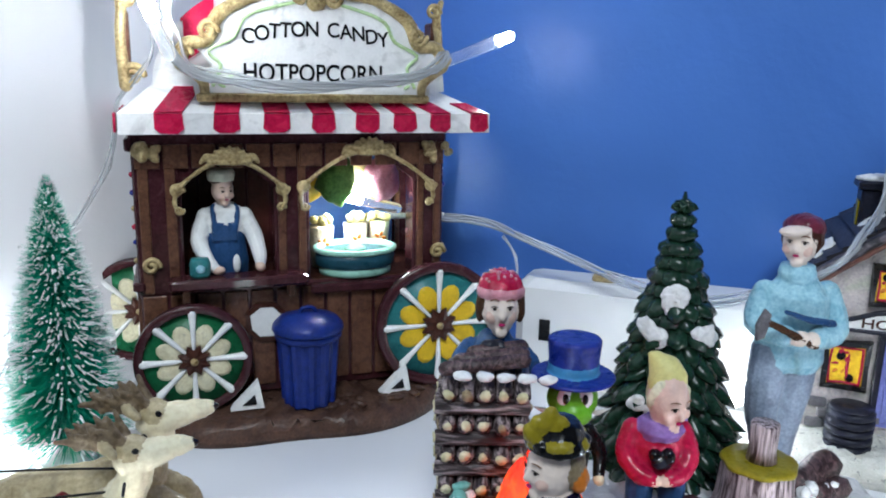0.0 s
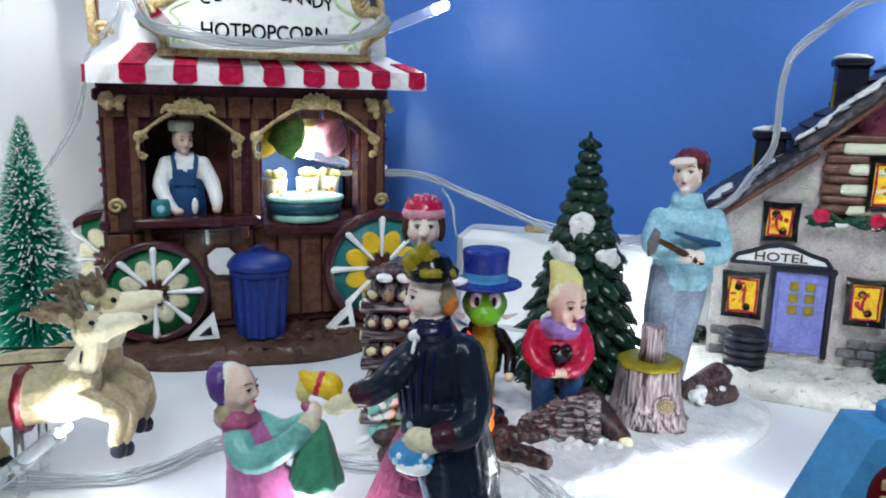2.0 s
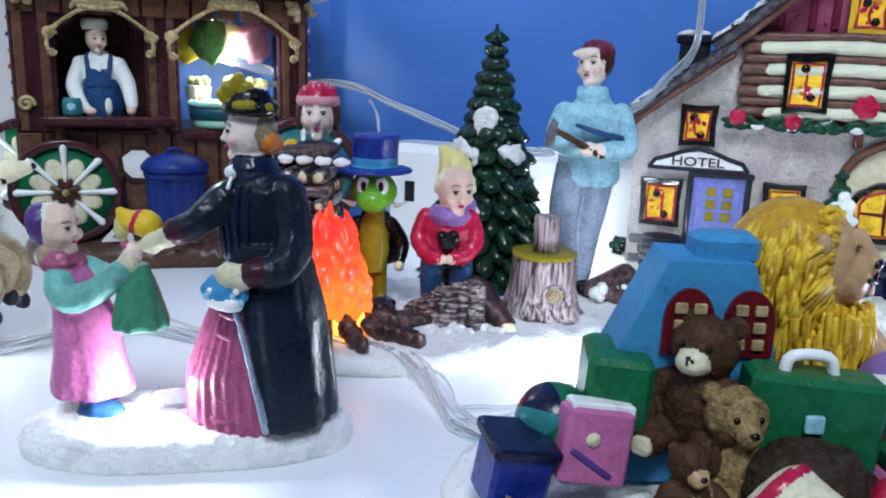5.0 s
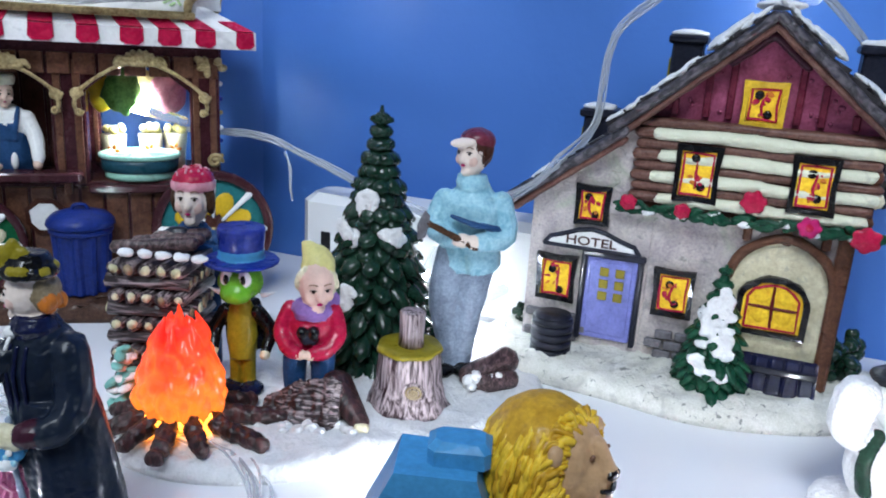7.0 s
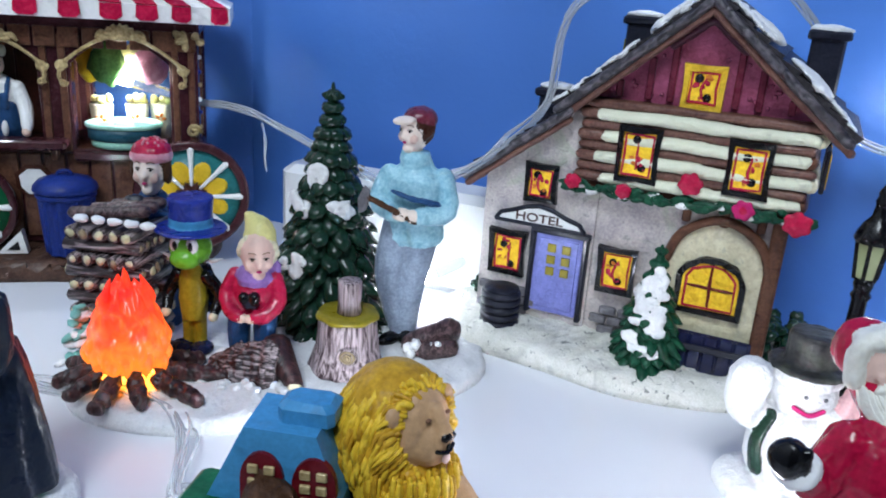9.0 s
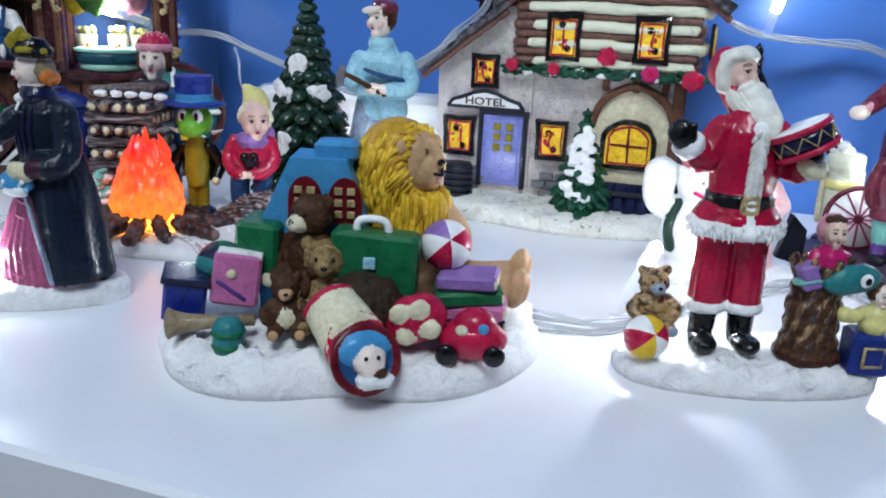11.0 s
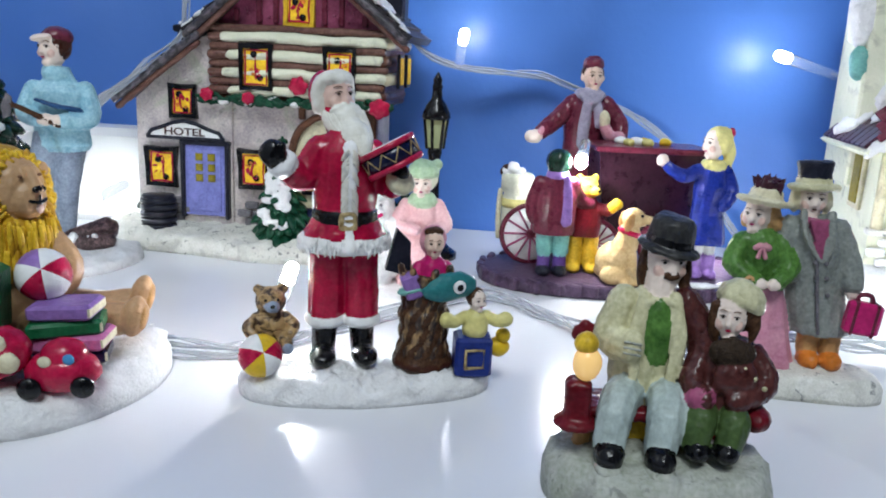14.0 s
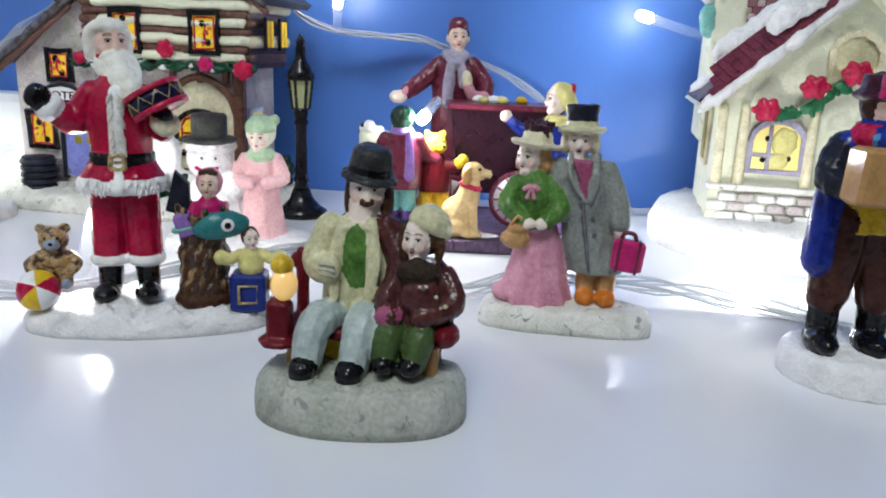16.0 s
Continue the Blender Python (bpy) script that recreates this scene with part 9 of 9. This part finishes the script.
    s.tube([(x + 9, y - 3, 33.6), (x + 12.4, y - 4.4, 36.8)], [2.3, 2.6], "mustard", n=1)
    s.tube([(x - 5, y - 1, 34), (x - 9, y - 3, 31)], [2.8, 2.6], "darkred", n=1)
    s.slim(-17, -11, 1.0, 0.2)
    s.build("toy_bear", t, "yellow toy bear in a red shirt")
    # dog
    s = Sculpt()
    x, y = -4, -26
    s.ell((x - 3, y + 2, 14), (7.2, 6.2, 8.6), "dogcoat")
    s.tube([(x - 2, y + 1, 15), (x + 1.2, y - 1, 22), (x + 2.2, y - 2, 29)], [6.4, 5.4, 4.0], "dogcoat")
    s.ell((x + 3, y - 2.5, 33.4), (4.8, 4.4, 4.5), "dogcoat")
    s.tube([(x + 5, y - 3, 32.8), (x + 9.0, y - 4, 33.0)], [2.9, 2.2], "dogcoat", n=1)
    s.ell((x + 10.8, y - 4.4, 34.0), (0.9, 1.0, 0.8), "black", seg=8, ring=5)
    s.tube([(x + 7.4, y - 6.2, 31.6), (x + 9.6, y - 5.8, 31.4)], 0.3, "eyedark", seg=5, n=1)
    for k in (-1, 1):
        s.ell((x + 0.4, y - 2 + 4.2 * k, 32.4), (2.2, 1.0, 3.8), "tan", (0, 18, 0))
        s.ell((x + 5.4, y - 3 + 3.3 * k, 35.2), 0.7, "black", seg=8, ring=5)
        s.tube([(x + 2.6, y - 2 + 2.8 * k, 19), (x + 3.6, y - 3 + 3.0 * k, 8)], [2.7, 2.2], "dogcoat", n=1)
        s.ell((x + 4.6, y - 3.4 + 3.0 * k, 7.2), (3.0, 1.9, 1.6), "dogcoat")
        s.ell((x - 3.6, y + 1 + 5.2 * k, 9.4), (6.0, 2.8, 4.0), "dogcoat")
        s.ell((x + 1.6, y + 5.8 * k, 7.0), (3.4, 2.0, 1.6), "dogcoat")
    s.tube([(x + 2.0 + 4.4 * math.cos(a), y - 2 + 4.4 * math.sin(a), 27.6 - 1.2 * math.cos(a)) for a in (2 * math.pi * q / 12 for q in range(13))], 0.9, "red", seg=6, n=1)
    s.slim(-4, -26, 1.0, 0.2)
    s.build("dog", t, "tan cast dog with a red collar")
    # girl in blue
    s = Sculpt()
    x, y = 35, -14
    for k in (-1, 1):
        s.tube([(x + 3 * k, y, 14), (x + 3 * k, y, 24)], [2.7, 3.0], "white", n=1)
        s.tube([(x + 3.1 * k, y, 7), (x + 3 * k, y, 15)], [3.2, 3.3], "lilac", n=1)
        s.ell((x + 3.2 * k, y - 2.4, 7.8), (3.0, 4.6, 2.6), "lilac")
    s.lathe([(9.5, 21), (9.2, 24), (7.2, 34), (7.6, 46), (6.0, 53), (3, 56)], "royal", (x, y, 0), 24, sy=0.8, fold=6, amp=0.05)
    s.tube([(x - 6, y, 52), (x - 14, y - 2, 50), (x - 21, y, 54)], [3.4, 3.0, 2.4], "royal")
    s.ell((x - 23, y, 56), (2.8, 2.2, 2.8), "pale")
    s.tube([(x + 6, y, 52), (x + 9, y - 3, 44), (x + 4, y - 7, 38)], [3.4, 3.0, 2.4], "royal")
    s.lathe([(5.0, 53), (5.8, 55), (4.2, 57)], "paleyellow", (x, y, 0), 16)
    head(s, (x - 0.5, y - 0.5, 63.5), 5.8, "pale", -70)
    s.ell((x + 1.6, y + 0.4, 65), (6.0, 6.2, 6.4), "paleyellow", lump=0.1)
    s.tube([(x + 5, y + 1, 66), (x + 7, y + 1, 60), (x + 6.5, y + 1, 52)], [3.0, 2.8, 1.6], "paleyellow")
    s.ell((x + 6.4, y, 68.5), (1.6, 3.2, 2.6), "red", lump=0.15)
    s.slim(35, -14, 0.95)
    s.build("girl_doll", t, "cast doll of a girl in a blue coat with red hair ribbon")
    for k in range(7):
        s = Sculpt()
        s.ell((12 + rnd.uniform(-9, 12), 14 + rnd.uniform(-6, 6), 60.5), (rnd.uniform(2, 4), 2.4, 2), ("mustard", "white", "paleyellow")[k % 3], lump=0.2)
        s.build("bun", t)


pedlar_scene()


# ---- chapel house at the end ----
def chapel():
    t = thing("chapel_house", 0.535, 0.240, -22, "cream resin chapel with snowy purple roof and red flowers", "ornament")
    s = mound(oval(70, 62, 0.03, 4, 0.9, 2.8), 17, "snow", seg=60, rough=2.0)
    for p in s.v:
        p += Vector((42, 38, 0))
    s.build("snow_base", t, "thick white cast snow base")
    s = Sculpt()
    s.prism([(-8, 12), (92, 12), (92, 68), (42, 112), (-8, 68)], 0, 60, "chalk")
    s.lump(0.5, 8)
    s.build("wall", t, "cream plastered gable wall")
    s = Sculpt()
    s.box((6, 52, 90), (34, 40, 90), "chalk", ch=1.2)
    s.lump(0.5, 8)
    s.build("tower", t, "cream tower behind the gable")
    rnd = random.Random(15)
    for row in range(4):
        for k in range(13):
            s = Sculpt()
            x = -8 + 8.0 * k + (4 if row % 2 else 0)
            if x > 94:
                continue
            s.box((x + 3.6, -1.4, 13.5 + 4.3 * row), (7.2, 3.4, 3.7), "white" if rnd.random() < 0.75 else "stone", (0, rnd.uniform(-2, 2), 0), ch=0.8)
            s.build("brick", t)
    s = Sculpt()
    s.box((42, -2.6, 31), (104, 7, 2.6), "oldsnow", ch=0.9)
    s.build("string_course", t)
    for x in (-6, 3, 30):
        s = Sculpt()
        s.tube([(x, -2, 32), (x, -2, 64)], [2.4, 2.0], "cream", seg=10, n=1)
        s.build("pilaster", t)
    # tiled roof with rows of tiles
    def tiles(x0, z0, x1, z1, y0, y1, rows, cols):
        d = Vector((x1 - x0, 0, z1 - z0))
        ang = math.degrees(math.atan2(z1 - z0, x1 - x0))
        ln = d.length / rows
        for i in range(rows):
            for j in range(cols):
                p = Vector((x0, 0, z0)) + d * ((i + 0.5) / rows)
                yy = y0 + (y1 - y0) * (j + 0.5 + 0.25 * (i % 2)) / cols
                s = Sculpt()
                s.box((p.x, yy, p.z + 0.3), (ln * 1.12, (y1 - y0) / cols * 0.94, 1.5), "plum", (rnd.uniform(-2, 2), -ang - 5, 0), ch=0.3)
                s.build("roof_tile", t)
    s = Sculpt()
    s.prism([(-17, 64), (-14, 62), (42, 110.5), (98, 62), (101, 64), (42, 116)], -8, 62, "chalk")
    s.build("roof_deck", t)
    tiles(-16, 66, 40, 115.5, -4, 60, 8, 9)
    for k in range(6):
        q = (k + 0.5) / 6
        s = Sculpt()
        s.ell((-14 + 54 * q, -6.5 + rnd.uniform(-1, 1), 64.5 + 48 * q), (9, 3.4, 2.8), "snow", (0, -41, 0), lump=0.4, freq=0.3)
        s.build("snow_edge", t)
    for x, y, a, b in ((0, 18, 12, 10), (10, 2, 9, 6), (22, 8, 13, 9), (30, 30, 12, 12), (14, 42, 8, 8), (36, 3, 9, 7), (-10, 40, 9, 12)):
        s = Sculpt()
        s.ell((x, y, 66 + (x + 16) * 0.885 + 2.2), (a, b, 2.4), "snow", (0, -41, 0), seg=14, ring=8, lump=0.5, freq=0.25)
        s.build("snow_patch", t)
    s = Sculpt()
    for k in range(9):
        q = k / 8
        s.ell((-4 + 46 * q + rnd.uniform(-2, 2), 5 + rnd.uniform(-2, 2), 86 + 44 * q + rnd.uniform(-2, 3)), (9, 5, 6.5), "snow", (0, -40, 0), lump=0.4, freq=0.2)
    for k in range(9):
        q = 0.42 + 0.55 * k / 8
        s.ell((-13 + 54 * q + rnd.uniform(-2, 2), -7.5 + rnd.uniform(-1, 1), 77 + 48 * q + rnd.uniform(-1.5, 3)), (rnd.uniform(5, 9), 4, rnd.uniform(3, 5.5)), "snow", (0, -41, 0), lump=0.4, freq=0.2)
    s.slim(0, 0, 1.0, 1.2)
    s.voxel = 0.7
    s.build("snow_drift", t)
    # tiled skirts that face the front: along the gable and higher on the tower
    for k in range(21):
        for j in range(5):
            q = (k + 0.5 + 0.4 * (j % 2)) / 21.4
            s = Sculpt()
            s.box((-13 + 54 * q, -8.0 + 1.6 * j, 69.5 + 48 * q + 2.3 * j), (3.4, 1.3, 3.0), "maroon", (-38 + rnd.uniform(-4, 4), -41.5, 0), ch=0.35)
            s.build("roof_tile", t)
    for k in range(10):
        for j in range(12):
            s = Sculpt()
            s.box((4 + 3.9 * k + 1.9 * (j % 2), 22 + 1.5 * j, 95 + 3.1 * j), (3.7, 1.3, 3.7), "maroon", (-26 + rnd.uniform(-4, 4), 0, 0), ch=0.35)
            s.build("roof_tile", t)
    framed_window(t, 17, -0.3, 48.5, 19, 19, mat="dimwindow", arched=True, bars=False, frame_mat="scarf")
    s = Sculpt()
    s.tube([(14, -1.6, 39.5), (14, -1.6, 57)], 0.9, "scarf", seg=6, n=1)
    s.tube([(8, -1.6, 45), (20, -1.6, 45)], 0.9, "scarf", seg=6, n=1)
    s.ell((20, -1.4, 50), (4.6, 1.4, 6.4), "paleyellow", lump=0.3)
    s.ell((18, -1.6, 43), (4.0, 1.3, 3.4), "paleyellow", lump=0.3)
    for a, b in ((12, 43), (22, 44), (13, 52), (21, 51)):
        s.ell((a, -1.8, b), (1.2, 0.6, 1.2), "black", seg=8, ring=5)
    s.build("glazing_bar", t)
    for x in (62,):
        framed_window(t, x, -0.3, 48.5, 18, 20, mat="dimwindow", arched=True, bars=False, frame_mat="cream")
    framed_window(t, 42, -0.3, 86, 16, 16, mat="oldcream", arched=True, bars=False, frame_mat="cream")
    s = Sculpt()
    s.box((-8.8, 22, 50), (1.8, 15, 26), "cream", ch=0.5)
    sw = s.build("side_window", t, "dim side window in a cream frame")
    s = Sculpt()
    s.box((-9.6, 22, 50), (1.2, 10, 21), "olive", ch=0.4)
    s.build("pane", sw)
    for k in range(9):
        s = Sculpt()
        q = k / 8
        s.cast = 0.4
        for j in range(7):
            s.ell((10 + 32 * q + rnd.uniform(-2, 2), -5 + rnd.uniform(-1, 1), 63 + 16 * q - 6 * math.sin(math.pi * q) + rnd.uniform(-2, 2)), (2.8, 1.2, 1.2), "green", (0, rnd.uniform(-60, 60), 0), seg=7, ring=5)
        s.build("garland_spray", t)
    for x, z in ((10, 64), (27, 74), (42, 80), (60, 74)):
        s = Sculpt()
        for q in range(6):
            a = math.pi * q / 3
            s.ell((x + 2.6 * math.cos(a), -6.6, z + 2.6 * math.sin(a)), (2.9, 2.0, 2.2), "red", (0, -math.degrees(a), 0), seg=8, ring=5)
        s.ell((x, -7.4, z), 2.2, "red")
        s.slim(x, -6, 1.15, 0.7)
        s.build("red_flower", t)
    s = Sculpt()
    s.ell((-12, 40, 122), (7, 9, 16), "snow", lump=0.3, freq=0.15)
    s.ell((-12, 36, 100), (4.5, 5, 7), "aqua", lump=0.3)
    s.build("wall_snow", t, "snow drift clinging to the tower")


chapel()


# ---- walker with a parcel ----
def parcel_walker():
    t = thing("parcel_walker_figurine", 0.507, 0.112, -12, "painted resin walker in a blue coat carrying a brown parcel", "figurine")
    s = mound(oval(23, 19, 0.02, 3, 0.5, 2.1), 9, "snow", seg=44, rough=0.5)
    s.M = pose(-7, 0, 0)
    for k in (-1, 1):
        x = 1 + 7 * k
        s.ell((x - 1.5, -4, 11.5), (4.4, 8.0, 3.4), "black")
        s.tube([(x, 0, 11), (x, 0, 23)], [4.4, 4.6], "black", n=1)
        s.tube([(x, 0, 23), (x * 0.8, 0, 34), (x * 0.6, 0, 45)], [5.8, 6.4, 7.0], "brown")
    s.lathe([(9.5, 42), (9.0, 50), (9.6, 60), (7, 67)], "mustard", (1, 0, 0), 22, sy=0.8)
    for k in (-1, 1):
        s.tube([(1 + 9 * k, -1, 64), (1 + 11 * k, -1, 50), (1 + 11.5 * k, -1, 33)], [4.2, 4.4, 4.8], "royal")
        s.tube([(1 + 9 * k, 0, 64), (1 + 14 * k, -6, 56), (1 + 8 * k, -13, 55)], [4.4, 4.4, 3.2], "charcoal")
    s.lathe([(10.5, 34), (10, 50), (9, 64)], "royal", (1, 3.5, 0), 20, sy=0.6)
    s.tube([(0, -2, 66), (0, -8, 66)], [7.0, 5.0], "royal", n=1)
    s.lathe([(7.6, 64), (8.4, 66.5), (6.4, 70)], "red", (0, -2, 0), 18, lump=0.2)
    s.ell((-3, -9, 66.5), (2, 1.2, 2), "sky")
    s.ell((2, -9.4, 66), (2, 1.2, 2), "orange")
    head(s, (0, -2, 74), 6.0, "skin", 20, hair="brown")
    s.lathe([(7.6, 76.2), (8.4, 77), (7.4, 78), (6.2, 78.4), (6.0, 82), (0.3, 83)], "plum", (0, -1.5, 0), 20)
    s.box((-1.5, -8.2, 79.5), (7, 2, 6.5), "magenta", ch=0.8)
    s.slim(-6, 0, 0.95, 0.45)
    s.build("figure", t)
    s = Sculpt()
    s.box((-8, -15, 58), (22, 9, 14), "tan", (0, 3, 6), ch=1.0)
    s.build("parcel", t, "plain brown parcel")


parcel_walker()


# ---- snowman with carol singer and street lamp ----
def snowman_pair():
    t = thing("snowman_figurine", 0.320, 0.257, -4, "white resin snowman in a black hat with a pink-coated child", "figurine")
    s = mound(oval(30, 16, 0.04, 3, 0.5, 2.4), 6, "snow", seg=44, rough=0.8)
    for p in s.v:
        p += Vector((8, 2, 0))
    x = -2
    s.ell((x, 0, 17), (13.5, 12, 14), "snow")
    s.ell((x, 0, 37), (9.6, 9, 8.8), "snow")
    s.lathe([(9.4, 40.5), (10.4, 42), (9.6, 44.4), (8, 45)], "snow", (x, 0, 0), 22, lump=0.15)
    for k in (-1, 1):
        s.ell((x + 1 + 2.6 * k, -8.9, 38.4), 0.6, "greystone", seg=8, ring=5)
    s.tube([(x - 4, -8.1, 34.5), (x, -9.0, 33), (x + 4, -8.1, 34.5)], 0.7, "magenta", seg=6)
    s.lathe([(11, 44), (11.6, 44.8), (10.6, 45.6), (7.2, 45.8), (7.0, 54), (6.4, 55), (0.3, 55.2)], "felt", (x, 0, 0), 22)
    s.tube([(x - 9, 0, 26), (x - 16, -3, 31), (x - 16, -5, 41)], [5.4, 5.6, 6.4], "snow")
    s.tube([(x - 9, -6, 30), (x - 12, -8, 22), (x - 11, -9, 14)], [2.4, 2.4, 2.8], "pine", flat=0.5)
    s.ell((x + 9, -3, 27), (5, 5, 6), "snow", lump=0.1)
    x = 18
    s.lathe([(9.5, 5), (9.5, 8), (7.4, 22), (7.8, 32), (6, 38), (3, 41)], "blossom", (x, 0, 0), 24, sy=0.8, fold=5, amp=0.05)
    for k in (-1, 1):
        s.tube([(x + 6 * k, 0, 37), (x + 9 * k, -4, 30), (x + 3 * k, -9, 29)], [3.2, 3.0, 2.4], "blossom")
    s.lathe([(5.4, 37), (6.2, 39), (4.4, 42)], "palemint", (x, 0, 0), 16, lump=0.15)
    head(s, (x - 0.5, -1, 45.6), 5.2, "pale", -8)
    s.ell((x, 1.2, 47.5), (6.0, 5.4, 5.6), "chalk", lump=0.06)
    s.lathe([(5.9, 48.6), (6.4, 50), (5.4, 52.6), (2.6, 54.8), (0.3, 55.2)], "palemint", (x, 0.4, 0), 18, lump=0.06)
    s.ell((x + 5.4, 1.0, 53.0), (2.4, 2.2, 2.2), "palemint", lump=0.1)
    s.slim(8, 0, 1.0, 0.3)
    s.build("figure", t)


snowman_pair()


def street_lamp():
    t = thing("street_lamp", 0.354, 0.320, 0, "black toy street lamp with a pale yellow lantern", "street lamp")
    s = Sculpt()
    s.lathe([(12.5, 0), (12.5, 2.6), (9.4, 4.6), (5.8, 8.4), (4.2, 13)], "black", (0, 0, 0), 24)
    s.build("foot", t)
    s = Sculpt()
    s.lathe([(4.2, 12.5), (3.2, 16), (3.8, 17.5), (3.0, 20), (2.7, 44), (3.6, 45.6), (2.8, 47.4), (3.4, 50), (3.2, 53)], "black", (0, 0, 0), 14)
    s.build("pole", t)
    s = Sculpt()
    s.lathe([(3.8, 52.6), (5.2, 66)], "lampglass", (0, 0, 0), 6, smooth=False)
    lan = s.build("lantern", t, "six-sided pale yellow lantern")
    for k in range(6):
        a = 2 * math.pi * k / 6
        s = Sculpt()
        s.tube([(3.9 * math.cos(a), 3.9 * math.sin(a), 52.4), (5.5 * math.cos(a), 5.5 * math.sin(a), 66)], 0.75, "black", seg=6, n=1)
        s.build("lantern_bar", lan)
    s = Sculpt()
    s.lathe([(6.2, 65.5), (6.8, 66.6), (6.2, 69), (4.6, 72.4), (2.6, 75), (2.2, 79), (2.6, 80.4), (1.9, 82), (2.2, 83.4), (1.2, 85.4), (0.3, 87)], "black", (0, 0, 0), 14)
    s.build("cap", t)


street_lamp()


# ---- string of lights ----
def light_string():
    t = thing("string_lights", 0.0, 0.0, 0, "clear wire string lights with lit white bulbs wound among the ornaments", "string lights")
    rnd = random.Random(77)
    cart = pose(-40.7, 356.2, 0, 0, 0, 20.5)

    def bundle(pts, strands=5, spread=1.8, rad=0.5, local=None):
        P = [Vector(p) for p in pts]
        if local is not None:
            P = [local @ p for p in P]
        for k in range(strands):
            ph, turns = rnd.uniform(0, 6.28), rnd.uniform(0.5, 1.0)
            Q = []
            for i in range(len(P) - 1):
                n = max(2, int((P[i + 1] - P[i]).length / 9))
                a, b, c, d = P[max(i - 1, 0)], P[i], P[i + 1], P[min(i + 2, len(P) - 1)]
                for j in range(n):
                    u = j / n
                    p = 0.5 * (2 * b + (c - a) * u + (2 * a - 5 * b + 4 * c - d) * u * u + (3 * b - a - 3 * c + d) * u ** 3)
                    w = turns * (i + u) * 2.2 + ph
                    off = Vector((math.cos(w), 0.7 * math.sin(w + 1), math.sin(w))) * spread * (0.6 + 0.4 * math.sin(1.7 * i + k))
                    q = p + off
                    q.z = max(q.z, rad)
                    Q.append(q)
            Q.append(P[-1])
            s = Sculpt()
            s.tube([tuple(q) for q in Q], rad, "wire", seg=6, n=2)
            s.build("wire", t)

    def bulb(tip, base, r=2.2, mat="bulb"):
        a, b = Vector(tip), Vector(base)
        d = (a - b).normalized()
        s = Sculpt()
        s.tube([tuple(b), tuple(a - d * 5)], [2.3, 2.6], "clearplastic", seg=12, n=1)
        sleeve = s.build("bulb_sleeve", t, "clear plastic bulb sleeve")
        s = Sculpt()
        s.tube([tuple(a - d * 4.5), tuple(a)], [r * 0.95, r], mat, seg=12, n=1)
        s.build("bulb", sleeve, "lit white bulb")

    # along the table
    bundle([(-150, 275, 3), (-90, 252, 3), (-44, 246, 3), (8, 248, 3), (36, 276, 3), (75, 262, 3), (112, 258, 5), (134, 246, 4), (145, 215, 3), (163, 204, 3), (176, 222, 3), (196, 226, 3), (240, 202, 3), (272, 194, 3), (304, 214, 3), (345, 240, 3), (371, 246, 3), (384, 216, 3), (398, 186, 3), (425, 178, 9), (448, 178, 9), (486, 176, 4), (510, 160, 3), (545, 126, 3), (610, 100, 3)], 7, 3.0, 0.5)
    bundle([(145, 216, 3), (160, 222, 3), (176, 238, 3), (190, 232, 3)], 3, 2.0, 0.45)
    # over the stand's sign
    bundle([(15, -6, 162), (17, -10, 148), (24, -11, 139), (45, -12, 135), (70, -12, 133.5), (95, -12, 137), (112, -11, 142), (119, -6, 148)], 10, 2.6, 0.65, cart)
    bundle([(13, -4, 160), (10, -3, 146), (-4, 12, 128), (-10, 20, 100), (-30, 14, 66), (-46, 0, 30), (-70, -20, 3)], 3, 2.4, 0.4, cart)
    # from the stand behind the fir to the hotel and over its roof
    bundle([(40, 432, 76), (84, 412, 77), (110, 412, 68), (150, 398, 55), (180, 380, 52), (207, 350, 72), (222, 352, 84), (236, 366, 98), (242, 372, 132), (262, 374, 152), (284, 378, 160), (312, 372, 156), (336, 366, 132), (350, 368, 100), (373, 368, 90), (400, 366, 88), (428, 360, 84), (470, 350, 66), (494, 336, 44), (520, 318, 6), (548, 322, 4), (590, 330, 4)], 6, 2.2, 0.55)
    bundle([(556, 324, 94), (575, 316, 92), (600, 318, 96)], 4, 2.0, 0.5)
    bundle([(98, 414, 70), (104, 404, 62), (106, 400, 50)], 2, 1.0, 0.5)
    # bulbs that light what stands round them
    for tip, base, r in (((-22, 333, 160), (-20, 345, 144), 2.4), ((-94, 336, 9), (-112, 318, 3), 2.2), ((32, 402, 88), (52, 410, 82), 2.4), ((76, 193, 13.5), (92, 222, 5), 0.95), ((2, 232, 26), (-26, 240, 3), 0.8),
                         ((172, 356, 30), (176, 368, 40), 1.1), ((404, 262, 54), (414, 284, 60), 2.4), ((288, 197, 28), (280, 205, 3), 2.0), ((510, 176, 5), (518, 160, 3), 2.2), ((182, 246, 5), (190, 234, 3), 1.4), ((476, 286, 18), (490, 300, 6), 2.0)):
        bulb(tip, base, r)
    # bulbs that point away along the walls
    for tip, base, r in (((98, 409, 155), (70, 412, 143.5), 2.1), ((190, 366, 16), (206, 372, 24), 2.2), ((373, 356, 106), (373, 366, 90), 2.4), ((517, 308, 102), (552, 312, 94), 2.6), ((300, 374, 152), (316, 374, 150), 2.2)):
        bulb(tip, base, r, "bulbsoft")


light_string()
